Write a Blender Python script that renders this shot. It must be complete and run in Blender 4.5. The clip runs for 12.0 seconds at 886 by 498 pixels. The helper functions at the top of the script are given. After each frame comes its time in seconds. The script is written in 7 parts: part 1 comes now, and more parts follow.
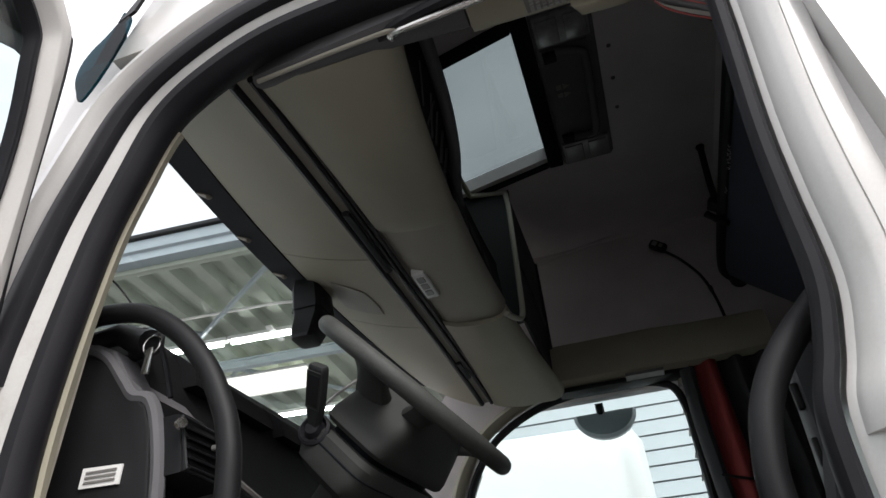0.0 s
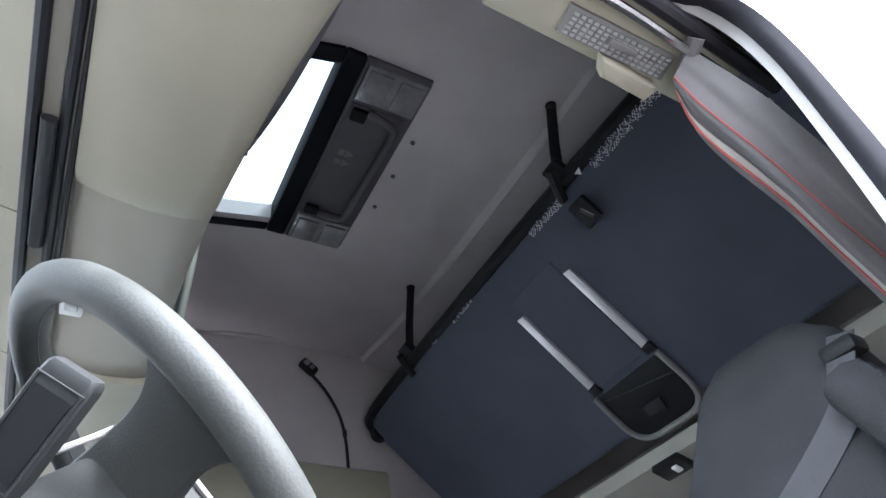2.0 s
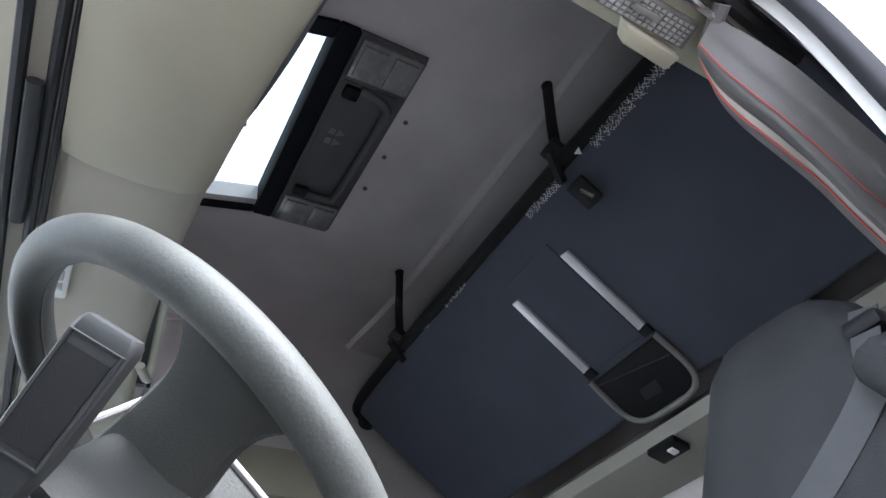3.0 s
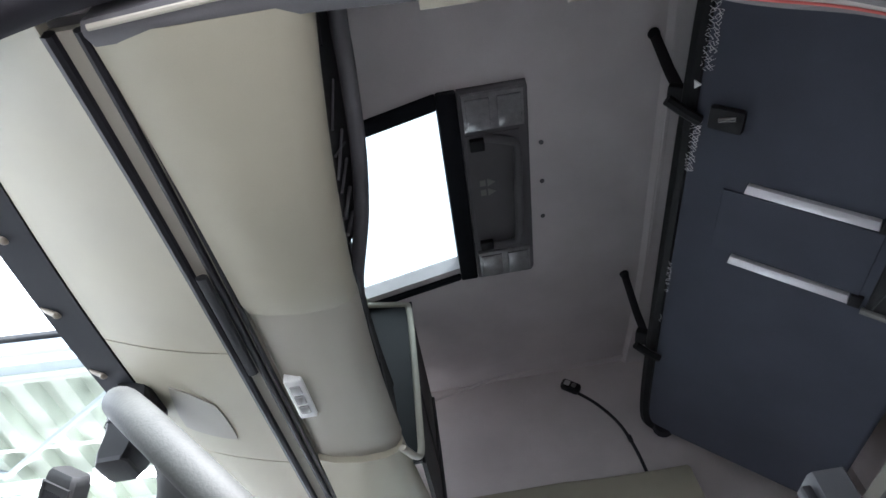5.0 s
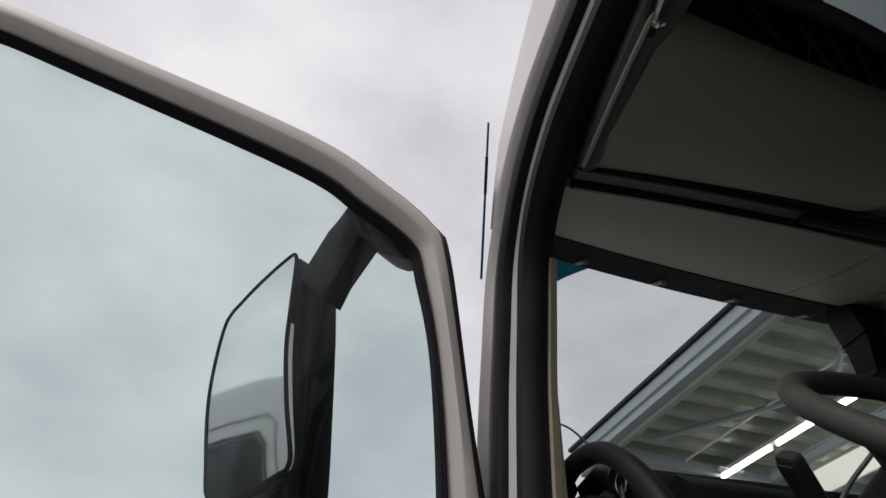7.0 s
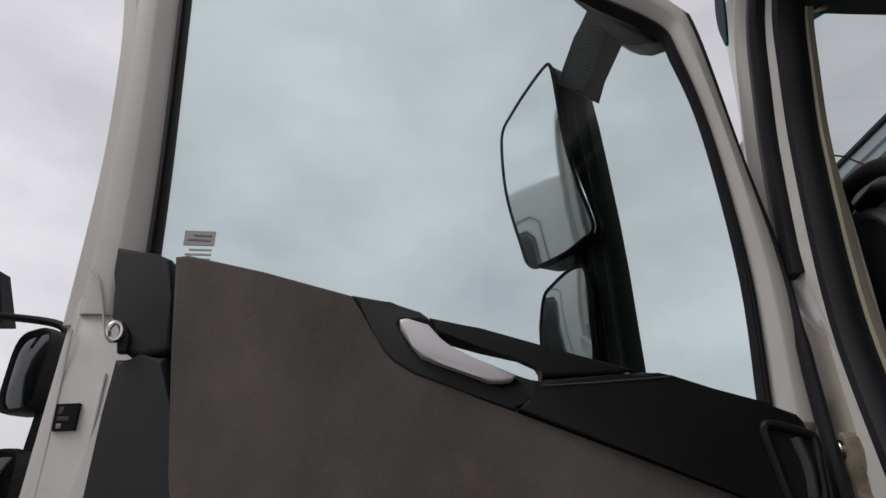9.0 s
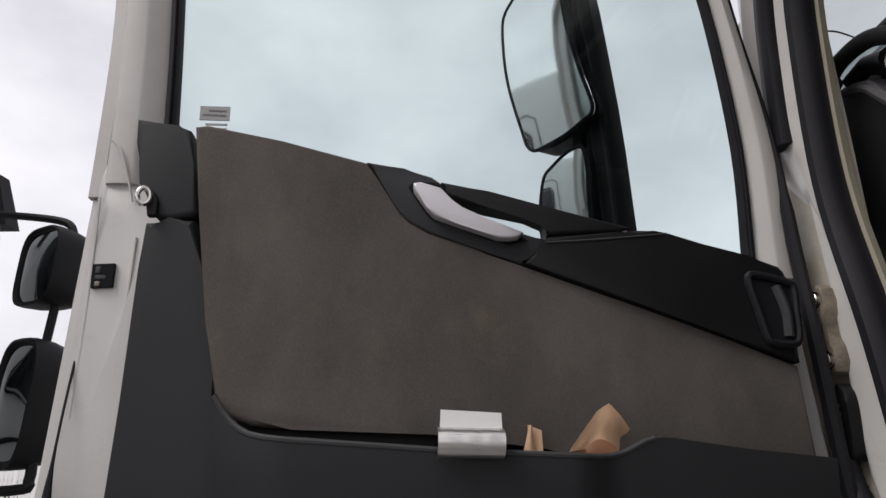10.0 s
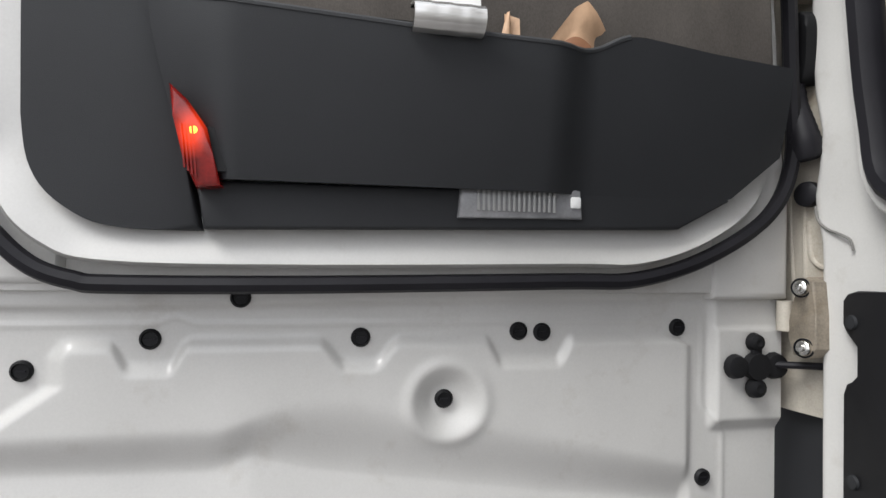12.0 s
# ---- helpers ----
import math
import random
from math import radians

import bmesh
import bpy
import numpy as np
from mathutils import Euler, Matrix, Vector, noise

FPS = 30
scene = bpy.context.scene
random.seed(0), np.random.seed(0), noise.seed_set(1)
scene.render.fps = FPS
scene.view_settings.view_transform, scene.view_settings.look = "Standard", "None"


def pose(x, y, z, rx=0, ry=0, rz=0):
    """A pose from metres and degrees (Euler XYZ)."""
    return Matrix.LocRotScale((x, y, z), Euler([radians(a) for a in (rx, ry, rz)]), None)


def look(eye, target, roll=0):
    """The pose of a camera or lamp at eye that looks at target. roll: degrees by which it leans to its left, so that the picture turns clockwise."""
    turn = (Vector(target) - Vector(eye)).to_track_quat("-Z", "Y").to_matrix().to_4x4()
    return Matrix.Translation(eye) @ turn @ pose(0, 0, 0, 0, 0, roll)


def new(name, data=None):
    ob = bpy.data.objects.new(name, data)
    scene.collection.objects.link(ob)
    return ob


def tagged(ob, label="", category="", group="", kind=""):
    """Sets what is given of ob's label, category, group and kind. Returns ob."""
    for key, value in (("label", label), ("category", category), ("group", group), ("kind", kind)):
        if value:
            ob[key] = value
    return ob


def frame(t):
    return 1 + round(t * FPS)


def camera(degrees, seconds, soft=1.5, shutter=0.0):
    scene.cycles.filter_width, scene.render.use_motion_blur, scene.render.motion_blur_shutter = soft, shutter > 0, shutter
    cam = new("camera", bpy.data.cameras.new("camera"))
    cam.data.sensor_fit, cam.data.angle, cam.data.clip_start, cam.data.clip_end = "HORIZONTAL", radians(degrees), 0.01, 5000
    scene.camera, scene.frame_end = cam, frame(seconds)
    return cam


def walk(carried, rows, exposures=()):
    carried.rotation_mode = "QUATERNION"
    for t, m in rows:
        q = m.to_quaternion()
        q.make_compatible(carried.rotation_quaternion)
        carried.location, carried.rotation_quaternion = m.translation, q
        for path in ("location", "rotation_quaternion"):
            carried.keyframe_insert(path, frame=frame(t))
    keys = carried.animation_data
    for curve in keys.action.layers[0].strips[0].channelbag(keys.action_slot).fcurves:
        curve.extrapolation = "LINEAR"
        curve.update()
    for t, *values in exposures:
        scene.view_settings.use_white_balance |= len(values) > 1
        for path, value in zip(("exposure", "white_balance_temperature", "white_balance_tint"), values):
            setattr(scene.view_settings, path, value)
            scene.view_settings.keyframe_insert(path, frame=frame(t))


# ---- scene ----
cam = camera(70.3, 12.0)
PATH = [
    (0, (0.855, -0.509, 1.920), (0.403, 1.056, 3.080), -4.2),
    (0.5, (0.722, -0.384, 1.977), (0.605, 1.213, 3.177), -5.5),
    (1, (0.604, -0.271, 2.031), (0.861, 1.256, 3.297), -6.5),
    (1.5, (0.515, -0.168, 2.088), (1.084, 1.237, 3.393), -7.7),
    (2, (0.442, -0.086, 2.134), (1.267, 1.154, 3.469), -8.3),
    (2.5, (0.402, -0.026, 2.145), (1.3, 1.172, 3.47), -8.9),
    (3, (0.415, -0.022, 2.148), (1.318, 1.198, 3.451), -10.1),
    (5, (0.719, -0.128, 2.074), (0.719, 1.211, 3.559), -9.6),
    (5.5, (0.768, -0.157, 2.027), (0.364, 1.08, 3.545), -6.6),
    (6, (0.832, -0.185, 2.0), (-0.003, 0.84, 3.501), -2.9),
    (6.5, (0.911, -0.226, 1.998), (-0.26, 0.499, 3.448), -0.0),
    (7, (0.959, -0.23, 2.028), (-0.476, 0.065, 3.389), 3.2),
    (7.25, (0.979, -0.262, 2.006), (-0.511, -0.146, 3.334), 3.75),
    (7.5, (0.984, -0.281, 1.987), (-0.537, -0.366, 3.284), 4.45),
    (7.7, (1.004, -0.296, 1.972), (-0.535, -0.508, 3.236), 5.0),
    (9.5, (1.126, -0.489, 1.774), (-0.723, -0.61, 2.527), 0.9),
    (10, (1.132, -0.492, 1.718), (-0.752, -0.632, 2.374), 1.0),
    (10.5, (1.125, -0.503, 1.656), (-0.798, -0.646, 2.185), 1.1),
    (11, (1.108, -0.53, 1.595), (-0.859, -0.64, 1.939), 1.2),
    (11.5, (1.077, -0.55, 1.52), (-0.914, -0.599, 1.699), 1.0),
    (12, (1.012, -0.593, 1.441), (-0.98, -0.41, 1.47), 0.9),
]
EXPOSURE = [(0, 1.58, 6450, 11), (0.5, 2.58, 6350, 12), (1, 3.8, 6100, 13), (1.5, 4.45, 5750, 13), (2.4, 4.3, 5820, 12), (3, 4.15, 5850, 12), (5, 4.2, 5950, 13), (5.5, 3.4, 6300, 13), (6, 1.95, 6420, 12),
            (6.5, 0.65, 6450, 14), (7, 0.3, 6600, 12), (7.7, 0.0, 6550, 10), (9.5, 0.34, 6500, 13), (10.5, 0.88, 6450, 12), (11, 1.42, 6350, 9), (11.4, 1.76, 6300, 8), (12, 1.46, 6250, 8)]
walk(cam, [(t, look(eye, target, roll)) for t, eye, target, roll in PATH], exposures=EXPOSURE)

# ---- light ----
world = bpy.data.worlds.new("overcast_sky")
scene.world = world
world.use_nodes = True
wn, wl = world.node_tree.nodes, world.node_tree.links
wn.clear()
sky = wn.new("ShaderNodeTexSky")
sky.sky_type, sky.sun_disc = "NISHITA", False
sky.sun_elevation, sky.sun_rotation, sky.dust_density = radians(45), radians(129), 4.0
w_co = wn.new("ShaderNodeTexCoord")
w_map = wn.new("ShaderNodeMapping")
w_map.inputs["Scale"].default_value = (1.0, 1.0, 1.7)
w_noise = wn.new("ShaderNodeTexNoise")
w_noise.inputs["Scale"].default_value, w_noise.inputs["Detail"].default_value = 2.3, 7.0
w_noise.inputs["Roughness"].default_value = 0.52
w_ramp = wn.new("ShaderNodeValToRGB")
w_ramp.color_ramp.elements[0].position, w_ramp.color_ramp.elements[1].position = 0.30, 0.68
w_ramp.color_ramp.elements[0].color = (4.6, 4.6, 4.9, 1)
w_ramp.color_ramp.elements[1].color = (7.6, 7.5, 7.7, 1)
w_mix = wn.new("ShaderNodeMixRGB")
w_mix.inputs[0].default_value = 0.9
w_bg = wn.new("ShaderNodeBackground")
w_bg.inputs["Strength"].default_value = 0.1
w_out = wn.new("ShaderNodeOutputWorld")
wl.new(w_co.outputs["Generated"], w_map.inputs[0])
wl.new(w_map.outputs[0], w_noise.inputs["Vector"])
wl.new(w_noise.outputs[0], w_ramp.inputs[0])
wl.new(sky.outputs[0], w_mix.inputs[1])
wl.new(w_ramp.outputs[0], w_mix.inputs[2])
wl.new(w_mix.outputs[0], w_bg.inputs[0])
wl.new(w_bg.outputs[0], w_out.inputs[0])

sun = new("sun", bpy.data.lights.new("sun", "SUN"))
sun.data.energy, sun.data.angle, sun.data.color = 1.15, radians(28), (1.0, 0.97, 0.93)
sun.matrix_basis = look((0, 0, 0), (-0.38, 0.52, -0.76))


# ---- materials ----
def material(name, color, rough=0.5, metal=0.0, vary=0.12, scale=6.0, grain=0.0, grain_scale=300.0, spots=0.0, spec=0.5, stretch=(1, 1, 1), coat=0.0):
    """A surface with broad stains and fine grain on its base colour, and a fine relief."""
    mat = bpy.data.materials.new(name)
    mat.use_nodes = True
    n, l = mat.node_tree.nodes, mat.node_tree.links
    b = n["Principled BSDF"]
    b.inputs["Roughness"].default_value, b.inputs["Metallic"].default_value = rough, metal
    b.inputs["Specular IOR Level"].default_value = spec
    b.inputs["Coat Weight"].default_value = coat
    co = n.new("ShaderNodeTexCoord")
    mp = n.new("ShaderNodeMapping")
    mp.inputs["Scale"].default_value = stretch
    l.new(co.outputs["Object"], mp.inputs[0])
    broad = n.new("ShaderNodeTexNoise")
    broad.inputs["Scale"].default_value, broad.inputs["Detail"].default_value = scale, 5.0
    fine = n.new("ShaderNodeTexNoise")
    fine.inputs["Scale"].default_value, fine.inputs["Detail"].default_value = grain_scale, 3.0
    l.new(mp.outputs[0], broad.inputs["Vector"])
    l.new(mp.outputs[0], fine.inputs["Vector"])
    add = n.new("ShaderNodeMath")
    add.operation = "MULTIPLY_ADD"
    add.inputs[1].default_value = 0.45
    l.new(fine.outputs[0], add.inputs[0])
    l.new(broad.outputs[0], add.inputs[2])
    ramp = n.new("ShaderNodeMapRange")
    ramp.inputs["From Min"].default_value, ramp.inputs["From Max"].default_value = 0.42, 1.02
    ramp.inputs["To Min"].default_value, ramp.inputs["To Max"].default_value = 1 - vary, 1 + vary
    l.new(add.outputs[0], ramp.inputs["Value"])
    mul = n.new("ShaderNodeMixRGB")
    mul.blend_type = "MULTIPLY"
    mul.inputs[0].default_value = 1.0
    mul.inputs[1].default_value = (*color, 1)
    l.new(ramp.outputs[0], mul.inputs[2])
    last = mul.outputs[0]
    if spots:
        dirt = n.new("ShaderNodeTexNoise")
        dirt.inputs["Scale"].default_value, dirt.inputs["Detail"].default_value, dirt.inputs["Roughness"].default_value = 9.0, 8.0, 0.7
        l.new(co.outputs["Object"], dirt.inputs["Vector"])
        dr = n.new("ShaderNodeMapRange")
        dr.inputs["From Min"].default_value, dr.inputs["From Max"].default_value, dr.inputs["To Max"].default_value = 0.56, 0.74, spots
        l.new(dirt.outputs[0], dr.inputs["Value"])
        dm = n.new("ShaderNodeMixRGB")
        dm.inputs[2].default_value = (0.23, 0.18, 0.12, 1)
        l.new(dr.outputs[0], dm.inputs[0])
        l.new(last, dm.inputs[1])
        last = dm.outputs[0]
    l.new(last, b.inputs["Base Color"])
    rr = n.new("ShaderNodeMapRange")
    rr.inputs["To Min"].default_value, rr.inputs["To Max"].default_value = max(0.02, rough - 0.08), min(1, rough + 0.08)
    l.new(broad.outputs[0], rr.inputs["Value"])
    l.new(rr.outputs[0], b.inputs["Roughness"])
    if grain:
        bump = n.new("ShaderNodeBump")
        bump.inputs["Strength"].default_value, bump.inputs["Distance"].default_value = grain, 0.002
        l.new(fine.outputs[0], bump.inputs["Height"])
        l.new(bump.outputs[0], b.inputs["Normal"])
    return mat


def glass(name, tint, gloss=1.0):
    """A thin pane: clear with its tint, and mirroring at a slant."""
    mat = bpy.data.materials.new(name)
    mat.use_nodes = True
    n, l = mat.node_tree.nodes, mat.node_tree.links
    n.clear()
    clear = n.new("ShaderNodeBsdfTransparent")
    clear.inputs[0].default_value = (*tint, 1)
    shine = n.new("ShaderNodeBsdfGlossy")
    shine.inputs["Roughness"].default_value = 0.02
    shine.inputs["Color"].default_value = (gloss, gloss, gloss, 1)
    slant = n.new("ShaderNodeLayerWeight")
    slant.inputs[0].default_value = 0.5
    power = n.new("ShaderNodeMath")
    power.operation = "POWER"
    power.inputs[1].default_value = 4.0
    l.new(slant.outputs["Facing"], power.inputs[0])
    fres = n.new("ShaderNodeMath")
    fres.operation = "MULTIPLY_ADD"
    fres.inputs[1].default_value, fres.inputs[2].default_value = 0.75, 0.035
    l.new(power.outputs[0], fres.inputs[0])
    mix = n.new("ShaderNodeMixShader")
    out = n.new("ShaderNodeOutputMaterial")
    l.new(fres.outputs[0], mix.inputs[0])
    l.new(clear.outputs[0], mix.inputs[1])
    l.new(shine.outputs[0], mix.inputs[2])
    l.new(mix.outputs[0], out.inputs[0])
    return mat


def glow(name, color, strength):
    mat = bpy.data.materials.new(name)
    mat.use_nodes = True
    b = mat.node_tree.nodes["Principled BSDF"]
    b.inputs["Base Color"].default_value = (*color, 1)
    b.inputs["Emission Color"].default_value = (*color, 1)
    b.inputs["Emission Strength"].default_value = strength
    return mat


WHITE = material("white_cab_paint", (0.54, 0.530, 0.508), 0.34, vary=0.08, scale=5, coat=0.3, spots=0.26)
# White cab paint again, darkened to put shade into the window frame.
SHADED_WHITE = material("shaded_white_cab_paint", (0.50, 0.485, 0.46), 0.42, vary=0.07, scale=6, spots=0.15)
CREAM = material("dirty_jamb_paint", (0.44, 0.405, 0.345), 0.5, vary=0.22, scale=14, spots=0.75)
BEIGE = material("beige_trim", (0.324, 0.302, 0.230), 0.62, vary=0.07, scale=7, grain=0.25, grain_scale=700)
BEIGE_DARK = material("taupe_trim", (0.330, 0.309, 0.255), 0.62, vary=0.06, scale=7, grain=0.25, grain_scale=700)
LINER = material("grey_headliner", (0.54, 0.508, 0.508), 0.9, vary=0.12, scale=5, grain=0.5, grain_scale=500, spec=0.2)
LINER_WALL = material("grey_wall_fabric", (0.53, 0.492, 0.482), 0.9, vary=0.12, scale=5, grain=0.5, grain_scale=500, spec=0.2)
NAVY = material("dark_bunk_fabric", (0.063, 0.069, 0.089), 0.85, vary=0.15, scale=6, grain=0.4, grain_scale=600, spec=0.2)
SEAT = material("dark_grey_seat_cloth", (0.035, 0.035, 0.037), 0.92, vary=0.18, scale=14, grain=0.6, grain_scale=450, spec=0.2)
RUBBER = material("black_rubber", (0.012, 0.0115, 0.014), 0.5, vary=0.25, scale=12, spec=0.22)
HEADER = material("matt_black_band", (0.008, 0.009, 0.012), 0.75, vary=0.2, scale=8, spec=0.12)
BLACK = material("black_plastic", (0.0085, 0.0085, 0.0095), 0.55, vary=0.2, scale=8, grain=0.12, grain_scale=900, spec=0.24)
DARK = material("dark_grey_plastic", (0.0208, 0.0217, 0.0238), 0.62, vary=0.24, scale=4, grain=0.22, grain_scale=900, spec=0.3)
SLATE = material("slate_grey_plastic", (0.105, 0.103, 0.108), 0.66, vary=0.14, scale=9, grain=0.3, grain_scale=700, spec=0.25)
GREY = material("grey_plastic", (0.17, 0.165, 0.155), 0.55, vary=0.08, scale=8, grain=0.3, grain_scale=800)
DUSK = material("worn_dark_grey_plastic", (0.042, 0.043, 0.045), 0.58, vary=0.14, scale=9, grain=0.3, grain_scale=800, spec=0.3)
SPOKE = material("dark_grey_soft_plastic", (0.029, 0.0305, 0.028), 0.66, vary=0.2, scale=14, grain=0.25, grain_scale=600, spec=0.3)
BELT = material("grey_belt_webbing", (0.062, 0.062, 0.065), 0.75, vary=0.12, scale=30, grain=0.3, grain_scale=900, spec=0.3)
LEVER = material("satin_black_plastic", (0.016, 0.017, 0.017), 0.5, vary=0.2, scale=16, grain=0.06, grain_scale=500, spec=0.4)
WHEEL = material("worn_grey_steering_leather", (0.045, 0.0475, 0.043), 0.66, vary=0.35, scale=22, grain=0.16, grain_scale=420, spec=0.36)
CLOTH = material("brown_grey_door_cloth", (0.095, 0.085, 0.076), 0.9, vary=0.40, scale=7, grain=0.22, grain_scale=520, spec=0.15, stretch=(1, 1, 0.6), spots=0.2)
SILVER = material("silver_plastic", (0.60, 0.58, 0.60), 0.34, metal=0.35, vary=0.04, scale=5)
PEWTER = material("satin_silver_plastic", (0.36, 0.35, 0.35), 0.42, metal=0.3, vary=0.08, scale=9)
CHROME = material("bright_metal", (0.62, 0.61, 0.58), 0.24, metal=1.0, vary=0.1, scale=20)
STEEL = material("dirty_hinge_steel", (0.25, 0.215, 0.17), 0.5, metal=0.35, vary=0.5, scale=34, spots=0.95)
FOIL = material("brushed_foil", (0.62, 0.61, 0.59), 0.28, metal=0.85, vary=0.18, scale=40, grain=0.3, grain_scale=160, stretch=(0.1, 1, 1))
PAPER = material("white_paper", (0.72, 0.72, 0.70), 0.75, vary=0.04, scale=10)
CARD = material("tan_kraft_paper", (0.56, 0.36, 0.22), 0.6, vary=0.12, scale=14, grain=0.2, grain_scale=200)
KRAFT_DARK = material("brown_kraft_paper", (0.26, 0.12, 0.06), 0.6, vary=0.15, scale=14, grain=0.2, grain_scale=200)
TAUPE = material("dark_taupe_cover", (0.26, 0.245, 0.21), 0.62, vary=0.06, scale=7, grain=0.25, grain_scale=700)
RED = material("red_curtain_cloth", (0.20, 0.022, 0.02), 0.85, vary=0.15, scale=10, grain=0.4, grain_scale=500)
RED_PIPE = material("red_piping", (0.30, 0.055, 0.048), 0.8, vary=0.12)
CURTAIN = material("grey_curtain_cloth", (0.105, 0.098, 0.097), 0.88, vary=0.12, scale=8, grain=0.4, grain_scale=600)
CURTAIN_BAND = material("pale_curtain_band", (0.36, 0.33, 0.30), 0.85, vary=0.08, scale=8, grain=0.4, grain_scale=600)
ASPHALT = material("asphalt", (0.20, 0.19, 0.185), 0.85, vary=0.25, scale=0.6, grain=0.8, grain_scale=90)
ZINC = material("galvanised_sheet", (0.35, 0.385, 0.325), 0.62, metal=0.0, vary=0.15, scale=3)
BEAM = material("pale_blue_grey_steel", (0.32, 0.37, 0.40), 0.5, vary=0.06, scale=3)
SIDING = material("pale_grey_siding", (0.55, 0.58, 0.60), 0.5, vary=0.06, scale=2)
FAR_WHITE = material("far_white_paint", (0.80, 0.80, 0.79), 0.4, vary=0.04, scale=2)
FAR_DARK = material("far_dark_glass", (0.02, 0.025, 0.03), 0.12, vary=0.1)
MIRROR = material("mirror_silver", (0.86, 0.88, 0.88), 0.01, metal=1.0, vary=0.0)
GLASS = glass("door_glass", (0.83, 0.89, 0.885), 0.5)
SCREEN = glass("windscreen_glass", (0.88, 0.91, 0.905))
HATCH = glass("hatch_glass", (0.36, 0.395, 0.395))
TEAL = glass("smoked_teal_acrylic", (0.05, 0.22, 0.26), 0.12)
LENS = material("clear_lamp_lens", (0.33, 0.33, 0.32), 0.16, vary=0.06, scale=60, spec=0.8)
LENS_GREY = material("smoky_lamp_lens", (0.20, 0.20, 0.205), 0.18, vary=0.25, scale=40, spec=0.8)
RED_LENS = material("glowing_red_lens", (0.20, 0.006, 0.004), 0.15, vary=0.4, scale=60, spec=0.6)
rl_n, rl_l = RED_LENS.node_tree.nodes, RED_LENS.node_tree.links
rl_co, rl_map, rl_ball, rl_pow = (rl_n.new(kind) for kind in ("ShaderNodeTexCoord", "ShaderNodeMapping", "ShaderNodeTexGradient", "ShaderNodeMath"))
# Emission fading out from the bulb paints the glow of the lit lens.
rl_ball.gradient_type, rl_pow.operation = "SPHERICAL", "POWER"
rl_map.inputs["Scale"].default_value = (40, 16, 26)
rl_map.inputs["Location"].default_value = (-40 * 0.853, -16 * 0.105, -26 * 1.592)
rl_pow.inputs[1].default_value = 1.6
rl_l.new(rl_co.outputs["Object"], rl_map.inputs["Vector"])
rl_l.new(rl_map.outputs[0], rl_ball.inputs["Vector"])
rl_l.new(rl_ball.outputs["Fac"], rl_pow.inputs[0])
rl_l.new(rl_pow.outputs[0], rl_n["Principled BSDF"].inputs["Emission Strength"])
rl_n["Principled BSDF"].inputs["Emission Color"].default_value = (0.62, 0.035, 0.004, 1)
SMOKED = material("smoky_mirror_silver", (0.22, 0.235, 0.24), 0.03, metal=1.0, vary=0.05, scale=4)
RED_GLOW = glow("lit_red_lens", (1.0, 0.34, 0.04), 1.5)
TUBE = glow("fluorescent_tube", (1.0, 1.0, 0.96), 9.0)
PANEL = glow("bright_patch_glow", (1.0, 0.97, 0.86), 0.5)

# ---- building helpers ----
MID = 1.06  # the cab's middle plane
CEIL = 3.62


def smooth(pts, per=6, closed=False):
    """A Catmull-Rom curve through the points."""
    p = [Vector(q) for q in pts]
    out, n = [], len(p)
    for i in range(n if closed else n - 1):
        a, b, c, d = (p[(i + k) % n] if closed else p[min(max(i + k, 0), n - 1)] for k in (-1, 0, 1, 2))
        for k in range(per):
            t = k / per
            out.append(0.5 * (2 * b + (c - a) * t + (2 * a - 5 * b + 4 * c - d) * t * t + (3 * b - a - 3 * c + d) * t**3))
    return out if closed else out + [p[-1]]


def tube(path, r, segs=10, closed=False, flat=1.0, bm=None):
    """A round or flattened tube along a path; r may be one radius or one for each point."""
    bm = bm or bmesh.new()
    n, rings, up = len(path), [], None
    for i, p in enumerate(path):
        a, b = (path[(i - 1) % n], path[(i + 1) % n]) if closed else (path[max(i - 1, 0)], path[min(i + 1, n - 1)])
        t = (Vector(b) - Vector(a)).normalized()
        if up is None:
            up = t.orthogonal() if abs(t.z) > 0.9 else Vector((0, 0, 1))
        up = (up - t * up.dot(t)).normalized()
        side = t.cross(up)
        rad = r[i] if isinstance(r, (list, tuple)) else r
        rings.append([bm.verts.new(Vector(p) + rad * (math.cos(k) * side + flat * math.sin(k) * up)) for k in [2 * math.pi * j / segs for j in range(segs)]])
    for i in range(n if closed else n - 1):
        u, v = rings[i], rings[(i + 1) % n]
        for j in range(segs):
            bm.faces.new((u[j], u[(j + 1) % segs], v[(j + 1) % segs], v[j]))
    if not closed:
        bm.faces.new(rings[0][::-1]), bm.faces.new(rings[-1])
    return bm


def loft(rings, closed_ring=True, closed_path=False, cap=True, bm=None):
    """A skin over rings with equal numbers of points."""
    bm = bm or bmesh.new()
    vs = [[bm.verts.new(p) for p in ring] for ring in rings]
    m = len(rings[0])
    for i in range(len(vs) if closed_path else len(vs) - 1):
        u, v = vs[i], vs[(i + 1) % len(vs)]
        for j in range(m if closed_ring else m - 1):
            bm.faces.new((u[j], u[(j + 1) % m], v[(j + 1) % m], v[j]))
    if cap and closed_ring and not closed_path:
        bm.faces.new(vs[0][::-1]), bm.faces.new(vs[-1])
    return bm


